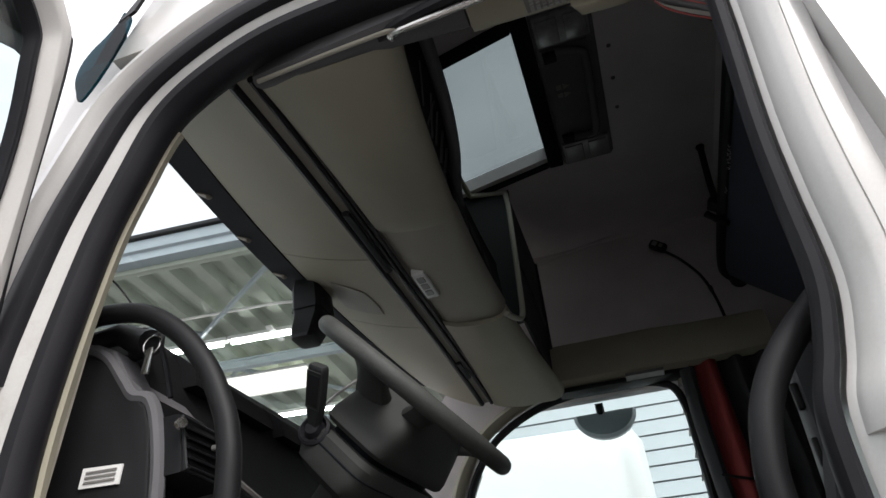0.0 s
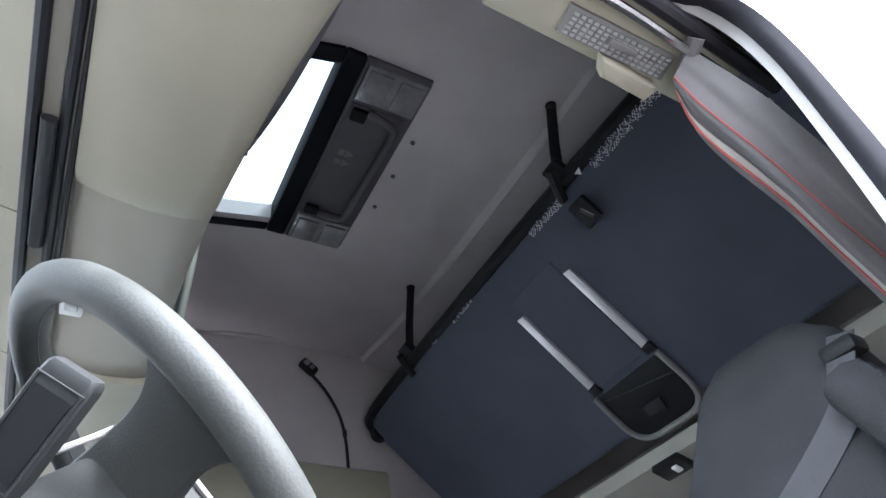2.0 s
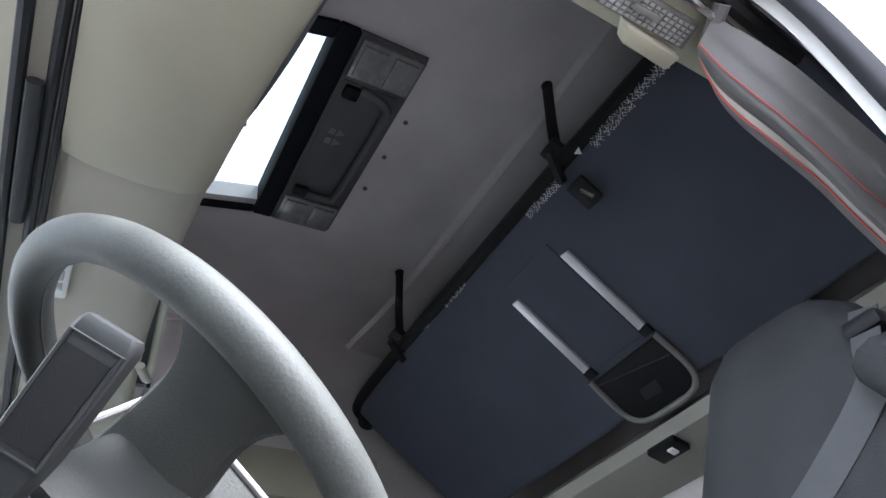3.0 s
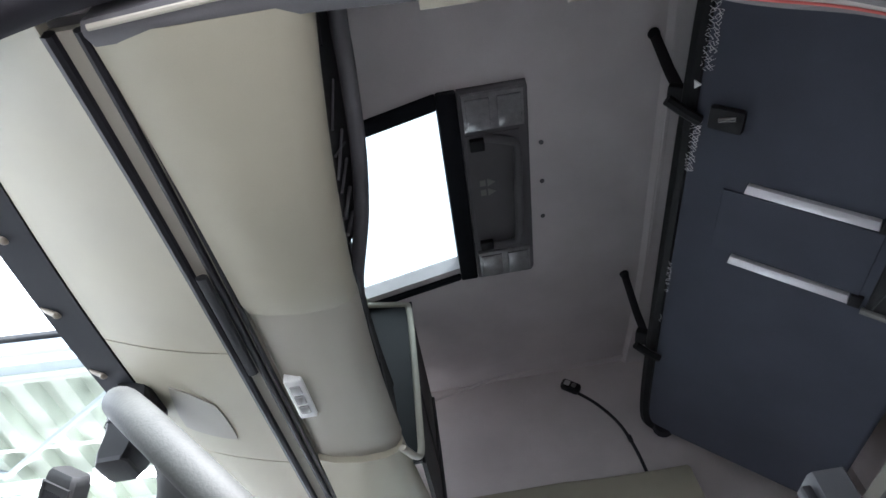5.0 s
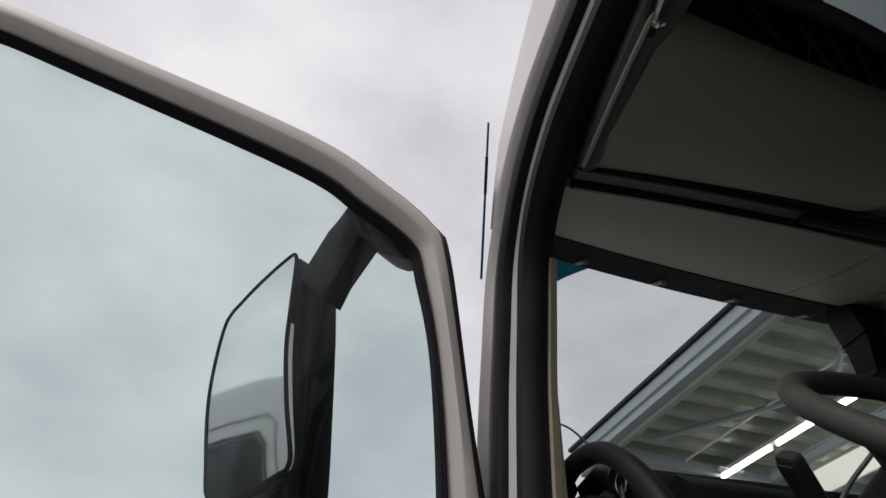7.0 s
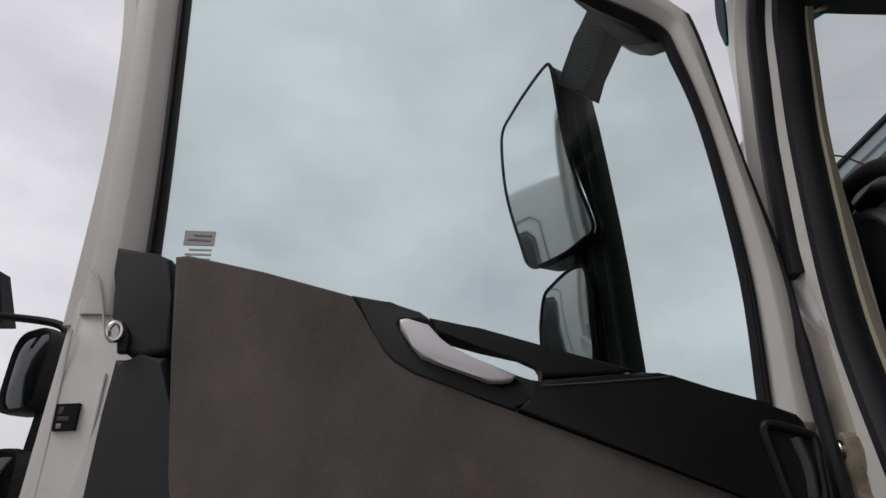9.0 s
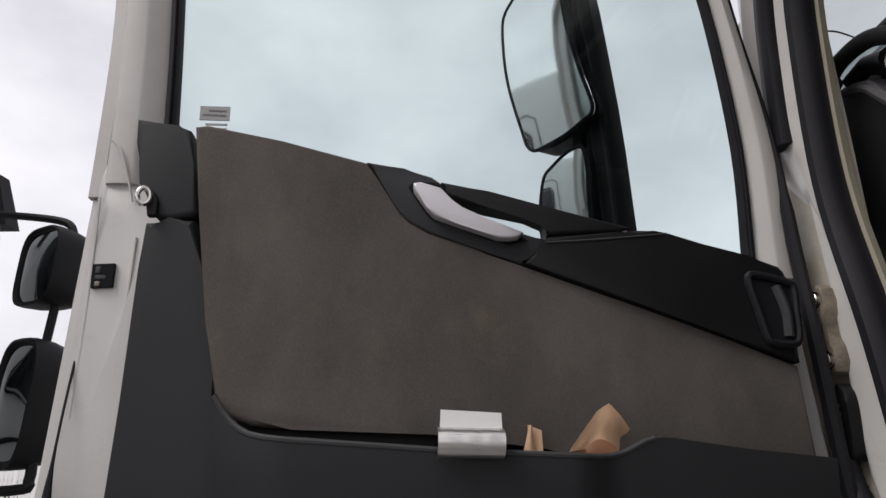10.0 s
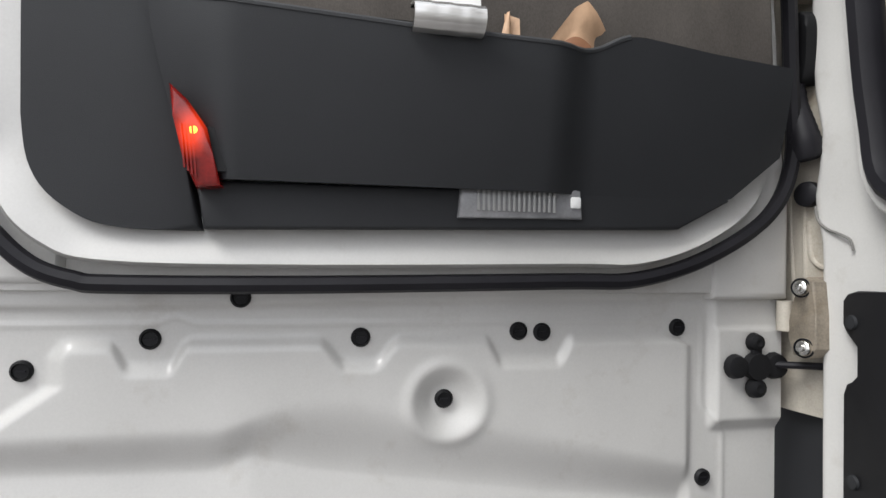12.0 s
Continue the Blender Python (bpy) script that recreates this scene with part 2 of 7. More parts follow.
def slab(fn, nu, nv, off, skip=None, bm=None):
    """A sheet fn(u, v), u and v from 0 to 1, with a thickness off (a vector)."""
    bm = bm or bmesh.new()
    off = Vector(off)
    top = [[bm.verts.new(fn(i / nu, j / nv)) for j in range(nv + 1)] for i in range(nu + 1)]
    low = [[bm.verts.new(v.co + off) for v in row] for row in top]
    have = {(i, j) for i in range(nu) for j in range(nv) if not (skip and skip((i + 0.5) / nu, (j + 0.5) / nv))}
    for i, j in have:
        bm.faces.new((top[i][j], top[i + 1][j], top[i + 1][j + 1], top[i][j + 1]))
        bm.faces.new((low[i][j + 1], low[i + 1][j + 1], low[i + 1][j], low[i][j]))
        for (a, b), (p, q) in (((i - 1, j), ((i, j + 1), (i, j))), ((i + 1, j), ((i + 1, j), (i + 1, j + 1))), ((i, j - 1), ((i, j), (i + 1, j))), ((i, j + 1), ((i + 1, j + 1), (i, j + 1)))):
            if (a, b) not in have:
                bm.faces.new((top[p[0]][p[1]], top[q[0]][q[1]], low[q[0]][q[1]], low[p[0]][p[1]]))
    return bm


def prism(poly, lo, hi, to, bevel=0.0, segs=2, bm=None):
    """A polygon drawn out from lo to hi; to(p, q, h) gives the place. The rim at hi may be rounded."""
    own = bmesh.new()
    a = [own.verts.new(to(p, q, lo)) for p, q in poly]
    b = [own.verts.new(to(p, q, hi)) for p, q in poly]
    n = len(poly)
    own.faces.new(a[::-1])
    cap = own.faces.new(b)
    for i in range(n):
        own.faces.new((a[i], a[(i + 1) % n], b[(i + 1) % n], b[i]))
    if bevel:
        bmesh.ops.bevel(own, geom=list(cap.edges), offset=bevel, segments=segs, profile=0.5, affect="EDGES", clamp_overlap=True)
    bmesh.ops.recalc_face_normals(own, faces=own.faces)
    if bm is None:
        return own
    me = bpy.data.meshes.new("tmp")
    own.to_mesh(me)
    own.free()
    bm.from_mesh(me)
    bpy.data.meshes.remove(me)
    return bm


def box(lo, hi, bevel=0.004, segs=2, m=None):
    bm = bmesh.new()
    bmesh.ops.create_cube(bm, size=1)
    lo, hi = Vector(lo), Vector(hi)
    for v in bm.verts:
        v.co = Vector(((lo[k] + hi[k]) / 2 + v.co[k] * (hi[k] - lo[k]) for k in range(3)))
    if bevel:
        bmesh.ops.bevel(bm, geom=list(bm.edges), offset=bevel, segments=segs, profile=0.5, affect="EDGES", clamp_overlap=True)
    if m:
        bm.transform(m)
    return bm


def disc(center, normal, prof, segs=20):
    """A turned shape: prof holds (radius, height along the normal)."""
    n = Vector(normal).normalized()
    a = n.orthogonal().normalized()
    b = n.cross(a)
    rings = [[Vector(center) + h * n + r * (math.cos(k) * a + math.sin(k) * b) for k in [2 * math.pi * j / segs for j in range(segs)]] for r, h in prof]
    return loft(rings)


def mesh_object(name, bm, mat, angle=38):
    bmesh.ops.recalc_face_normals(bm, faces=bm.faces)
    for f in bm.faces:
        f.smooth = True
    me = bpy.data.meshes.new(name)
    bm.to_mesh(me)
    bm.free()
    me.set_sharp_from_angle(angle=radians(angle))
    me.materials.append(mat)
    return new(name, me)


def structure(name, bm, mat, label, category, kind="structure"):
    return tagged(mesh_object(name, bm, mat), label, category, "", kind)


def thing(name, at, label, category, group="", kind=""):
    """An Empty at the thing's base, or with a pose of its own."""
    ob = new(name)
    ob.empty_display_size = 0.05
    ob.matrix_basis = at if isinstance(at, Matrix) else Matrix.Translation(at)
    return tagged(ob, label, category, group, kind)


def part(name, bm, mat, parent, label="", local=False):
    """One mesh under a thing or a part. local: its places are those of the thing, not of the world."""
    ob = mesh_object(name, bm, mat)
    ob.parent = parent
    if parent.type == "EMPTY" and not local:
        ob.matrix_parent_inverse = parent.matrix_basis.inverted()
    return tagged(ob, label)


def clear_shadow(ob):
    ob.visible_shadow = False
    return ob


def xz(y):
    return lambda p, q, h: Vector((p, y + h, q))


def yz(x):
    return lambda p, q, h: Vector((x + h, p, q))


def xy(z):
    return lambda p, q, h: Vector((p, q, z + h))

# ---- cab shell ----
# The line of the driver's door opening, along the inner rubber seal.
OPENING = [(0.165, 0.114, 1.66), (0.135, 0.110, 1.92), (0.080, 0.112, 2.2), (0.088, 0.115, 2.52), (0.128, 0.111, 2.69), (0.175, 0.104, 2.80),
           (0.26, 0.094, 2.862), (0.38, 0.09, 2.915), (0.53, 0.09, 2.935), (0.75, 0.08, 2.92), (0.92, 0.065, 2.90), (1.03, 0.05, 2.875),
           (1.072, 0.045, 2.79), (1.072, 0.047, 2.62), (1.050, 0.05, 2.4), (1.0425, 0.049, 2.30), (1.037, 0.049, 2.20), (1.021, 0.05, 2.137), (1.004, 0.051, 2.09), (0.999, 0.053, 2.03), (0.997, 0.055, 1.93), (0.996, 0.058, 1.78), (0.992, 0.06, 1.62), (0.91, 0.075, 1.53),
           (0.5, 0.088, 1.505), (0.235, 0.10, 1.535)]
LOOP = smooth(OPENING, 6, True)
REAR = (11 * 6 + 2, 18 * 6 + 3)  # the stretch along the rear pillar


def around(section, first=0, last=None, low=None, grow=0.0):
    """Sweeps a section of (outward, along y) round the opening, or along a stretch of it; low is its shape further down."""
    n, rings = len(LOOP), []
    whole = last is None
    for i in range(n) if whole else range(first, last + 1):
        q = LOOP[i % n]
        t = LOOP[(i + 1) % n] - LOOP[(i - 1) % n]
        out = Vector((-t.z, 0, t.x)).normalized()
        f, g = 1.0, 1 + grow * min(1, max(0, (q.z - 2.6) / 0.25)) * (q.x < 1.0) - (0.45 if grow else 0.0) * min(1, max(0, (q.x - 0.9) / 0.1))
        if low:
            f = min(1, max(0, (q.z - (2.1 if q.x < 0.6 else 1.6)) / 0.26))
        rings.append([q + g * (k * f + a * (1 - f)) * out + Vector((0, g * (d * f + b * (1 - f)), 0)) for (k, d), (a, b) in zip(section, low or section)])
    return loft(rings, True, whole)


structure("wall_left_door_surround", around([(0.012, 0.03), (0.012, -0.008), (0.024, -0.018), (0.040, -0.026), (0.050, -0.032), (0.060, -0.036),
          (0.100, -0.036), (0.108, -0.042), (0.112, -0.052), (0.125, -0.060), (0.145, -0.055), (0.19, -0.03), (0.24, 0.0), (0.26, 0.04), (0.26, 0.06)], low=
          [(0.012, 0.03), (0.012, -0.008), (0.022, -0.014), (0.030, -0.014), (0.036, -0.008), (0.040, 0.0), (0.045, 0.01), (0.05, 0.02), (0.055, 0.03),
          (0.06, 0.035), (0.065, 0.04), (0.07, 0.045), (0.075, 0.05), (0.08, 0.055), (0.08, 0.07)]), WHITE,
          "white painted steel surround of the open driver door", "door frame")
structure("door_seal_inner", around([(-0.017, -0.012), (-0.009, -0.026), (0.004, -0.03), (0.012, -0.024), (0.014, 0.0), (0.011, 0.02), (-0.010, 0.024), (-0.019, 0.006)], grow=0.12), RUBBER,
          "soft black rubber seal around the door opening", "door seal")
structure("door_seal_outer", around([(0.044, -0.032), (0.049, -0.046), (0.064, -0.053), (0.082, -0.052), (0.091, -0.045), (0.086, -0.03), (0.046, -0.024)], 14, 64), RUBBER,
          "black rubber strip along the outer door jamb", "door seal")
structure("trim_rear_pillar", around([(0.017, -0.006), (0.018, -0.014), (0.021, -0.021), (0.033, -0.040), (0.037, -0.043), (0.0460, -0.0445), (0.0464, -0.0425), (0.0474, -0.0425), (0.0478, -0.0447), (0.066, -0.047), (0.070, -0.045), (0.074, -0.034), (0.076, -0.020), (0.045, -0.012)], *REAR), WHITE,
          "white pressed steel folds along the rear door pillar", "trim")
structure("trim_door_opening", around([(-0.020, 0.022), (0.0, 0.016), (0.02, 0.02), (0.02, 0.036), (-0.014, 0.036)], 0, 30), BEIGE,
          "beige plastic edge trim inside the door opening", "trim")

# Side walls behind the doors, the rear wall, floor and roof.
structure("wall_left", slab(lambda u, v: Vector((1.13 + 1.0 * u, -0.035 + 0.05 * v * v, 0.95 + 2.75 * v)), 8, 12, (0, 0.06, 0)), WHITE, "white painted cab side behind the door", "cab wall")
structure("wall_left_lining", slab(lambda u, v: Vector((1.15 + 0.90 * u, 0.052 + 0.022 * v, 1.45 + 2.2 * v)), 8, 12, (0, 0.02, 0)), LINER_WALL, "grey fabric lining of the driver side wall", "wall lining")
structure("wall_left_top", slab(lambda u, v: Vector((0.32 + 0.85 * u, 0.19 - 0.04 * u, 2.98 + 0.68 * v)), 8, 4, (0, 0.02, 0)), LINER_WALL, "grey fabric lining above the driver door", "wall lining")


def along(x, rows):
    """The height of a line through (x, height) rows."""
    for (a, ha), (b, hb) in zip(rows, rows[1:]):
        if a <= x <= b:
            return ha + (hb - ha) * (x - a) / (b - a)
    return rows[0][1] if x < rows[0][0] else rows[-1][1]


PILLAR_EDGE = [(1.0, 0.064), (1.44, 0.062), (1.475, 0.060), (1.505, 0.052), (1.53, 0.044), (1.55, 0.041), (1.59, 0.050), (1.65, 0.058), (1.69, 0.049), (1.72, 0.040), (1.82, 0.034), (1.88, 0.032), (2.02, 0.030), (2.10, 0.022), (2.3, 0.012)]


def pillar_face(u, v):
    """The white hinge pillar beside the opening, its front edge rounded."""
    z = 1.02 + 1.25 * v
    x0 = along(z, PILLAR_EDGE)
    x1 = 0.18 - 0.112 * min(1, max(0, (z - 1.6) / 0.6))
    return Vector((x0 + (x1 - x0) * u, 0.098 + 0.032 * u + 0.012 * max(0, 1 - u / 0.12) ** 2, z))


structure("wall_left_pillar", slab(pillar_face, 28, 120, (0, 0.02, 0)), WHITE, "white painted hinge pillar beside the door opening", "pillar")


def roof_flank(u, v):
    """The white outside of the cab above the door, its front edge raked."""
    z = 2.99 + 0.75 * v
    front = 0.035 + 0.25 * max(0, z - 2.99) + 0.45 * max(0, z - 3.22)
    return Vector((front + (2.12 - front) * u, 0.05 + 0.012 * (1 - u) + 0.06 * v * v, z))


structure("roof_front", slab(lambda u, v: Vector((-0.12 + 0.22 * (2 * u - 1) ** 4 + (0.34 + 0.04 * (2 * u - 1) ** 4) * v, 0.12 + 1.90 * u, 3.14 + 0.62 * v)), 16, 6, (0.03, 0, 0)), WHITE, "white painted roof cowl above the windscreen", "cab roof")
structure("roof_side", slab(roof_flank, 12, 10, (0, 0.03, 0)), WHITE, "white painted roof flank above the driver door", "cab roof")


def right_wall(u, v):
    z = 1.45 + 2.25 * v
    front = -0.45 + 0.55 * max(0, z - 2.15)
    return Vector((front + (2.1 - front) * u, 2.12 + 0.02 * v, z))


def in_right_window(u, v):
    p = right_wall(u, v)
    front = 0.12 + 0.30 * max(0, p.z - 2.55) ** 1.0
    return front < p.x < 1.06 and 1.95 < p.z < 2.93 - 0.5 * max(0, 0.45 - p.x) ** 1.3


structure("wall_right", slab(right_wall, 104, 76, (0, 0.08, 0), in_right_window), LINER_WALL, "grey lined passenger side wall with its window opening", "cab wall")
WIN = smooth([(1.06, 2.11, 2.0), (1.065, 2.11, 2.6), (1.06, 2.115, 2.83), (1.0, 2.115, 2.925), (0.8, 2.115, 2.95), (0.55, 2.115, 2.93), (0.36, 2.115, 2.86), (0.22, 2.11, 2.74), (0.12, 2.11, 2.5), (0.1, 2.11, 2.0)], 6)
structure("window_2_seal", tube(WIN, 0.017, 8), RUBBER, "black rubber seal of the passenger window", "window seal")
WIN_TRIM = [p + Vector(((p.x - 0.6) * 0.10, -0.012, max(0, p.z - 2.4) * 0.09)) for p in WIN]
structure("window_2_trim", tube(WIN_TRIM, 0.030, 8, flat=0.8), BEIGE, "beige plastic trim round the passenger window", "trim")
win2 = thing("window_2", (0.6, 2.16, 2.0), "tinted passenger door window pane", "window", kind="structure")
clear_shadow(part("pane", slab(lambda u, v: Vector((0.05 + 1.06 * u, 2.165, 1.9 + 1.08 * v)), 4, 4, (0, 0.004, 0)), GLASS, win2))

structure("wall_rear", slab(lambda u, v: Vector((2.03, 0.1 + 2.05 * u, 1.45 + 2.1 * v)), 8, 8, (0.06, 0, 0)), LINER_WALL, "grey fabric rear wall of the sleeper cab", "cab wall")
structure("wall_rear_ledge", loft([[Vector((x, y, z)) for x, z in ((2.03, 2.88), (1.86, 2.86), (1.80, 2.82), (1.80, 2.78), (1.90, 2.745), (2.03, 2.74))] for y in (0.12, 0.6, 1.2, 1.7, 2.1)]), TAUPE,
          "beige moulded ledge below the folded bunk", "wall ledge")
structure("floor", slab(lambda u, v: Vector((-0.45 + 2.5 * u, 0.2 + 1.92 * v, 1.46)), 4, 4, (0, 0, -0.05)), DARK, "dark rubber cab floor", "floor")


def roof_z(x, y):
    z = CEIL + 0.07 * min(1, max(0, (abs(y - MID) - 0.35) / 0.7)) ** 2
    if x > 1.40:
        z -= 0.018 if x < 1.45 else 0.02 + 0.14 * (x - 1.45)
    return z


XS = [0.10, 0.15, 0.182, 0.3, 0.5, 0.77, 0.9, 1.05, 1.2, 1.36, 1.395, 1.41, 1.44, 1.5, 1.7, 1.9, 2.08]
HATCH_SKEW = 0.22  # the hatch lies a little askew to the cab
YS = [0.10, 0.22, 0.35, 0.5, 0.65, 0.742, 0.95, 1.15, 1.364, 1.54, 1.62, 1.75, 1.9, 2.02, 2.14]


def roof_sheet(u, v):
    x, y = XS[round(u * (len(XS) - 1))], YS[round(v * (len(YS) - 1))]
    skew = HATCH_SKEW * max(0, 0.77 - x) if y in (0.742, 0.95, 1.15, 1.364) else 0.0
    return Vector((x, max(y, 0.10 + 0.9 * max(0, 0.45 - x)) + skew, roof_z(x, y)))


def roof_hole(u, v):
    i, j = int(u * (len(XS) - 1)), int(v * (len(YS) - 1))
    return 0.18 <= XS[i] < 0.77 and 0.742 <= YS[j] < 1.364


structure("ceiling", slab(roof_sheet, len(XS) - 1, len(YS) - 1, (0, 0, 0.06), roof_hole), LINER, "dark grey fabric headliner with roof hatch opening", "ceiling")
structure("trim_ceiling_seam", tube(smooth([(0.58, 2.09, 3.615), (0.8, 2.095, 3.66), (1.05, 2.10, 3.69), (1.4, 2.10, 3.685)], 6), 0.007, 6), LINER_WALL, "rounded seam between headliner and side wall", "trim")
structure("trim_ceiling_ridge", tube(smooth([(1.415, 0.2, 3.655), (1.418, 0.6, 3.612), (1.42, 1.06, 3.605), (1.42, 1.5, 3.612), (1.415, 1.95, 3.655)], 6), 0.009, 6), LINER, "stitched ridge across the headliner", "trim")

# Windscreen, its dark header band and the parts around it.
def screen_at(u, v):
    y = 0.17 + 1.78 * u
    bow = ((y - MID) / 0.96) ** 2
    return Vector((-0.185 - 0.30 * (1 - v) + 0.10 * bow, y, 2.15 + 0.98 * v - 0.02 * bow))


win1 = thing("window_1", (-0.4, MID, 2.2), "wide raked windscreen with faint wiper dirt", "windscreen", kind="structure")
clear_shadow(part("pane", slab(screen_at, 24, 8, (0.005, 0, 0.001)), SCREEN, win1))
structure("wall_front", slab(lambda u, v: Vector((-0.56, 0.2 + 1.77 * u, 0.9 + 1.28 * v)), 6, 6, (0.05, 0, 0)), WHITE, "white painted cab front below the windscreen", "cab wall")
structure("windscreen_pillar_left", loft([[Vector(p) for p in ring] for ring in (
    ((-0.5, 0.22, 2.15), (-0.42, 0.19, 2.15), (-0.15, 0.12, 2.15), (-0.1, 0.17, 2.15), (-0.40, 0.25, 2.15)),
    ((-0.3, 0.175, 2.6), (-0.24, 0.15, 2.6), (-0.08, 0.105, 2.6), (-0.03, 0.155, 2.6), (-0.17, 0.195, 2.6)),
    ((-0.1, 0.10, 3.05), (-0.05, 0.09, 3.05), (0.08, 0.10, 3.05), (0.14, 0.165, 3.05), (0.0, 0.17, 3.05)))]), WHITE, "white front corner pillar beside the windscreen", "pillar")


def header(u, v):
    y = 0.13 + 1.86 * u
    bow = ((y - MID) / 0.93) ** 2
    return Vector((-0.185 + 0.114 * v + 0.08 * bow, y, 3.115 - 0.043 * v - 0.02 * bow))


band = thing("trim_windscreen_header", (-0.12, MID, 3.05), "black header band over the windscreen with metal clips", "header trim", kind="structure")
part("strip", slab(header, 24, 4, (0, 0, 0.02)), HEADER, band)
for y in (0.351, 0.576, 0.796, 1.019, 1.25, 1.47, 1.70):
    p = header((y - 0.13) / 1.86, 0.34)
    held = part("clip", disc(p + Vector((0, 0, 0.001)), (0.35, 0, -1), [(0.001, 0.0), (0.010, 0.0), (0.009, 0.007), (0.004, 0.010), (0.0005, 0.010)], 10), STEEL, band)
    part("clip_tab", prism([(-0.030, -0.009), (-0.004, -0.011), (0.006, -0.004), (0.004, 0.008), (-0.018, 0.010), (-0.030, 0.004)], 0.0, -0.004, lambda a, b, h, p=p: p + Vector((a, b + 0.3 * a, h - 0.38 * a)), 0.001), STEEL, held)


def arch(y, drop=0.055):
    """How far the overhead parts sink towards the sides."""
    return -drop * min(1.2, abs((y - MID) / 0.92)) ** 2.5


def front_panel(y0, y1):
    def fn(u, v):
        y = y0 + (y1 - y0) * u
        bow = ((y - MID) / 0.93) ** 2
        x = -0.066 + 0.075 * bow + (0.301 - 0.055 * bow) * v
        return Vector((x, y, 3.073 - 0.02 * bow * (1 - v) - 0.106 * v + arch(y) * v - 0.010 * math.sin(math.pi * v)))
    return slab(fn, 14, 8, (0, 0, 0.03))


def flap(u, v):
    """A flap with rounded corners that lies just under the middle panel."""
    a, b = 2 * u - 1, 2 * v - 1
    r = 0.5 * (1 - 0.10 * a * a * b * b)
    u, v = 0.5 + a * r, 0.5 + b * r
    p = (Vector((0.025, 1.008)) * (1 - u) + Vector((0.131, 1.066)) * u) * (1 - v) + (Vector((-0.012, 1.209)) * (1 - u) + Vector((0.138, 1.228)) * u) * v
    w = (p.x + 0.066) / 0.301
    return Vector((p.x, p.y, 3.0690 - 0.106 * w - 0.010 * math.sin(math.pi * w)))


lining = thing("ceiling_front_lining", (0.1, MID, 3.0), "smooth beige overhead panels between windscreen header and curtain rail", "ceiling panel", kind="structure")
for y0, y1 in ((0.135, 0.868), (0.872, 1.318), (1.322, 1.985)):
    cover = part("panel", front_panel(y0, y1), BEIGE, lining)
    if 0.87 < y0 < 1.0:
        part("access_cover", slab(flap, 10, 10, (0, 0, 0.006)), TAUPE, cover, "taupe cover flap in the panel")

# Curtain rail groove: two dark grooves with a raised rail between them.
rail = thing("curtain_rail", (0.27, MID, 2.93), "dark double curtain rail crossing the cab front", "curtain rail")


def rail_path(x, dz):
    return [Vector((x + 0.02 * ((y - MID) / 0.93) ** 2, y, 2.962 + dz + arch(y))) for y in [0.15 + 1.82 * k / 30 for k in range(31)]]


part("channel", loft([[p + Vector(o) for o in ((-0.036, 0, 0.012), (0.036, 0, 0.012), (0.036, 0, 0.03), (-0.036, 0, 0.03))] for p in rail_path(0.268, 0)]), BEIGE_DARK, rail)
for x, dz, r in ((0.242, 0.009, 0.0105), (0.284, 0.008, 0.0085), (0.300, 0.010, 0.0055)):
    part("track", tube(rail_path(x, dz), r, 8), RUBBER, rail)
part("glide", tube([q + Vector((0, 0, -0.004)) for q in rail_path(0.265, 0.004)[8:14]], 0.012, 8, flat=0.7), DARK, rail, "wider grey end piece of the rail")
part("glide", tube([q + Vector((0, 0, -0.004)) for q in rail_path(0.265, 0.004)[24:27]], 0.011, 8, flat=0.7), DARK, rail, "wider grey end piece of the rail")


# ---- overhead cabinets ----
def back_x(y):
    """The rear edge of the cabinets, further back at the sides."""
    return 0.522 + 0.075 * min(1.1, abs((y - MID) / 0.86)) ** 2


def cabinet_face(y0, y1, round_end, sink=0.0):
    rings = []
    for k in range(17):
        y = y0 + (y1 - y0) * k / 16
        b, z0 = back_x(y), 2.962 + arch(y)
        e = 0.012 * (max(0, 1 - (y1 - y) / 0.02) if round_end > 0 else 0)
        prof = [(0.303, 0.022), (0.31, 0.004), (0.35, -0.012), (0.42, -0.024), (b - 0.045, -0.022), (b - 0.015, -0.012), (b, 0.008), (b + 0.002, 0.035), (b - 0.02, 0.05), (0.303, 0.05)]
        rings.append([Vector((x, y, z0 + dz + sink + e)) for x, dz in prof])
    return loft(rings)


def lip(y0, y1, h, lean):
    """The black rear face that stands up behind a cabinet's beige edge; lean(y) is how far its top leans back."""
    rings = []
    for k in range(13):
        y = y0 + (y1 - y0) * k / 12
        b, z0, d = back_x(y), 2.962 + arch(y), lean(y)
        rings.append([Vector((b + dx, y, z0 + dz)) for dx, dz in ((-0.03, 0.03), (-0.004, 0.03), (0.2 * d, 0.07), (d, h), (d + 0.003, h + 0.012), (d - 0.014, h + 0.016), (-0.035, 0.06))])
    return loft(rings)


cab_a = thing("overhead_cabinet", (0.45, 0.45, 2.93), "curved beige overhead cabinet with black netted rear lip", "cabinet", "overhead cabinets")
part("door", cabinet_face(0.155, 0.768, 1), BEIGE, cab_a)
SHELF_BAR = [(0.628, 0.155, 3.115), (0.612, 0.26, 3.122), (0.605, 0.36, 3.126), (0.594, 0.48, 3.130), (0.581, 0.58, 3.130), (0.557, 0.705, 3.132), (0.515, 0.857, 3.132), (0.502, 0.93, 3.130)]
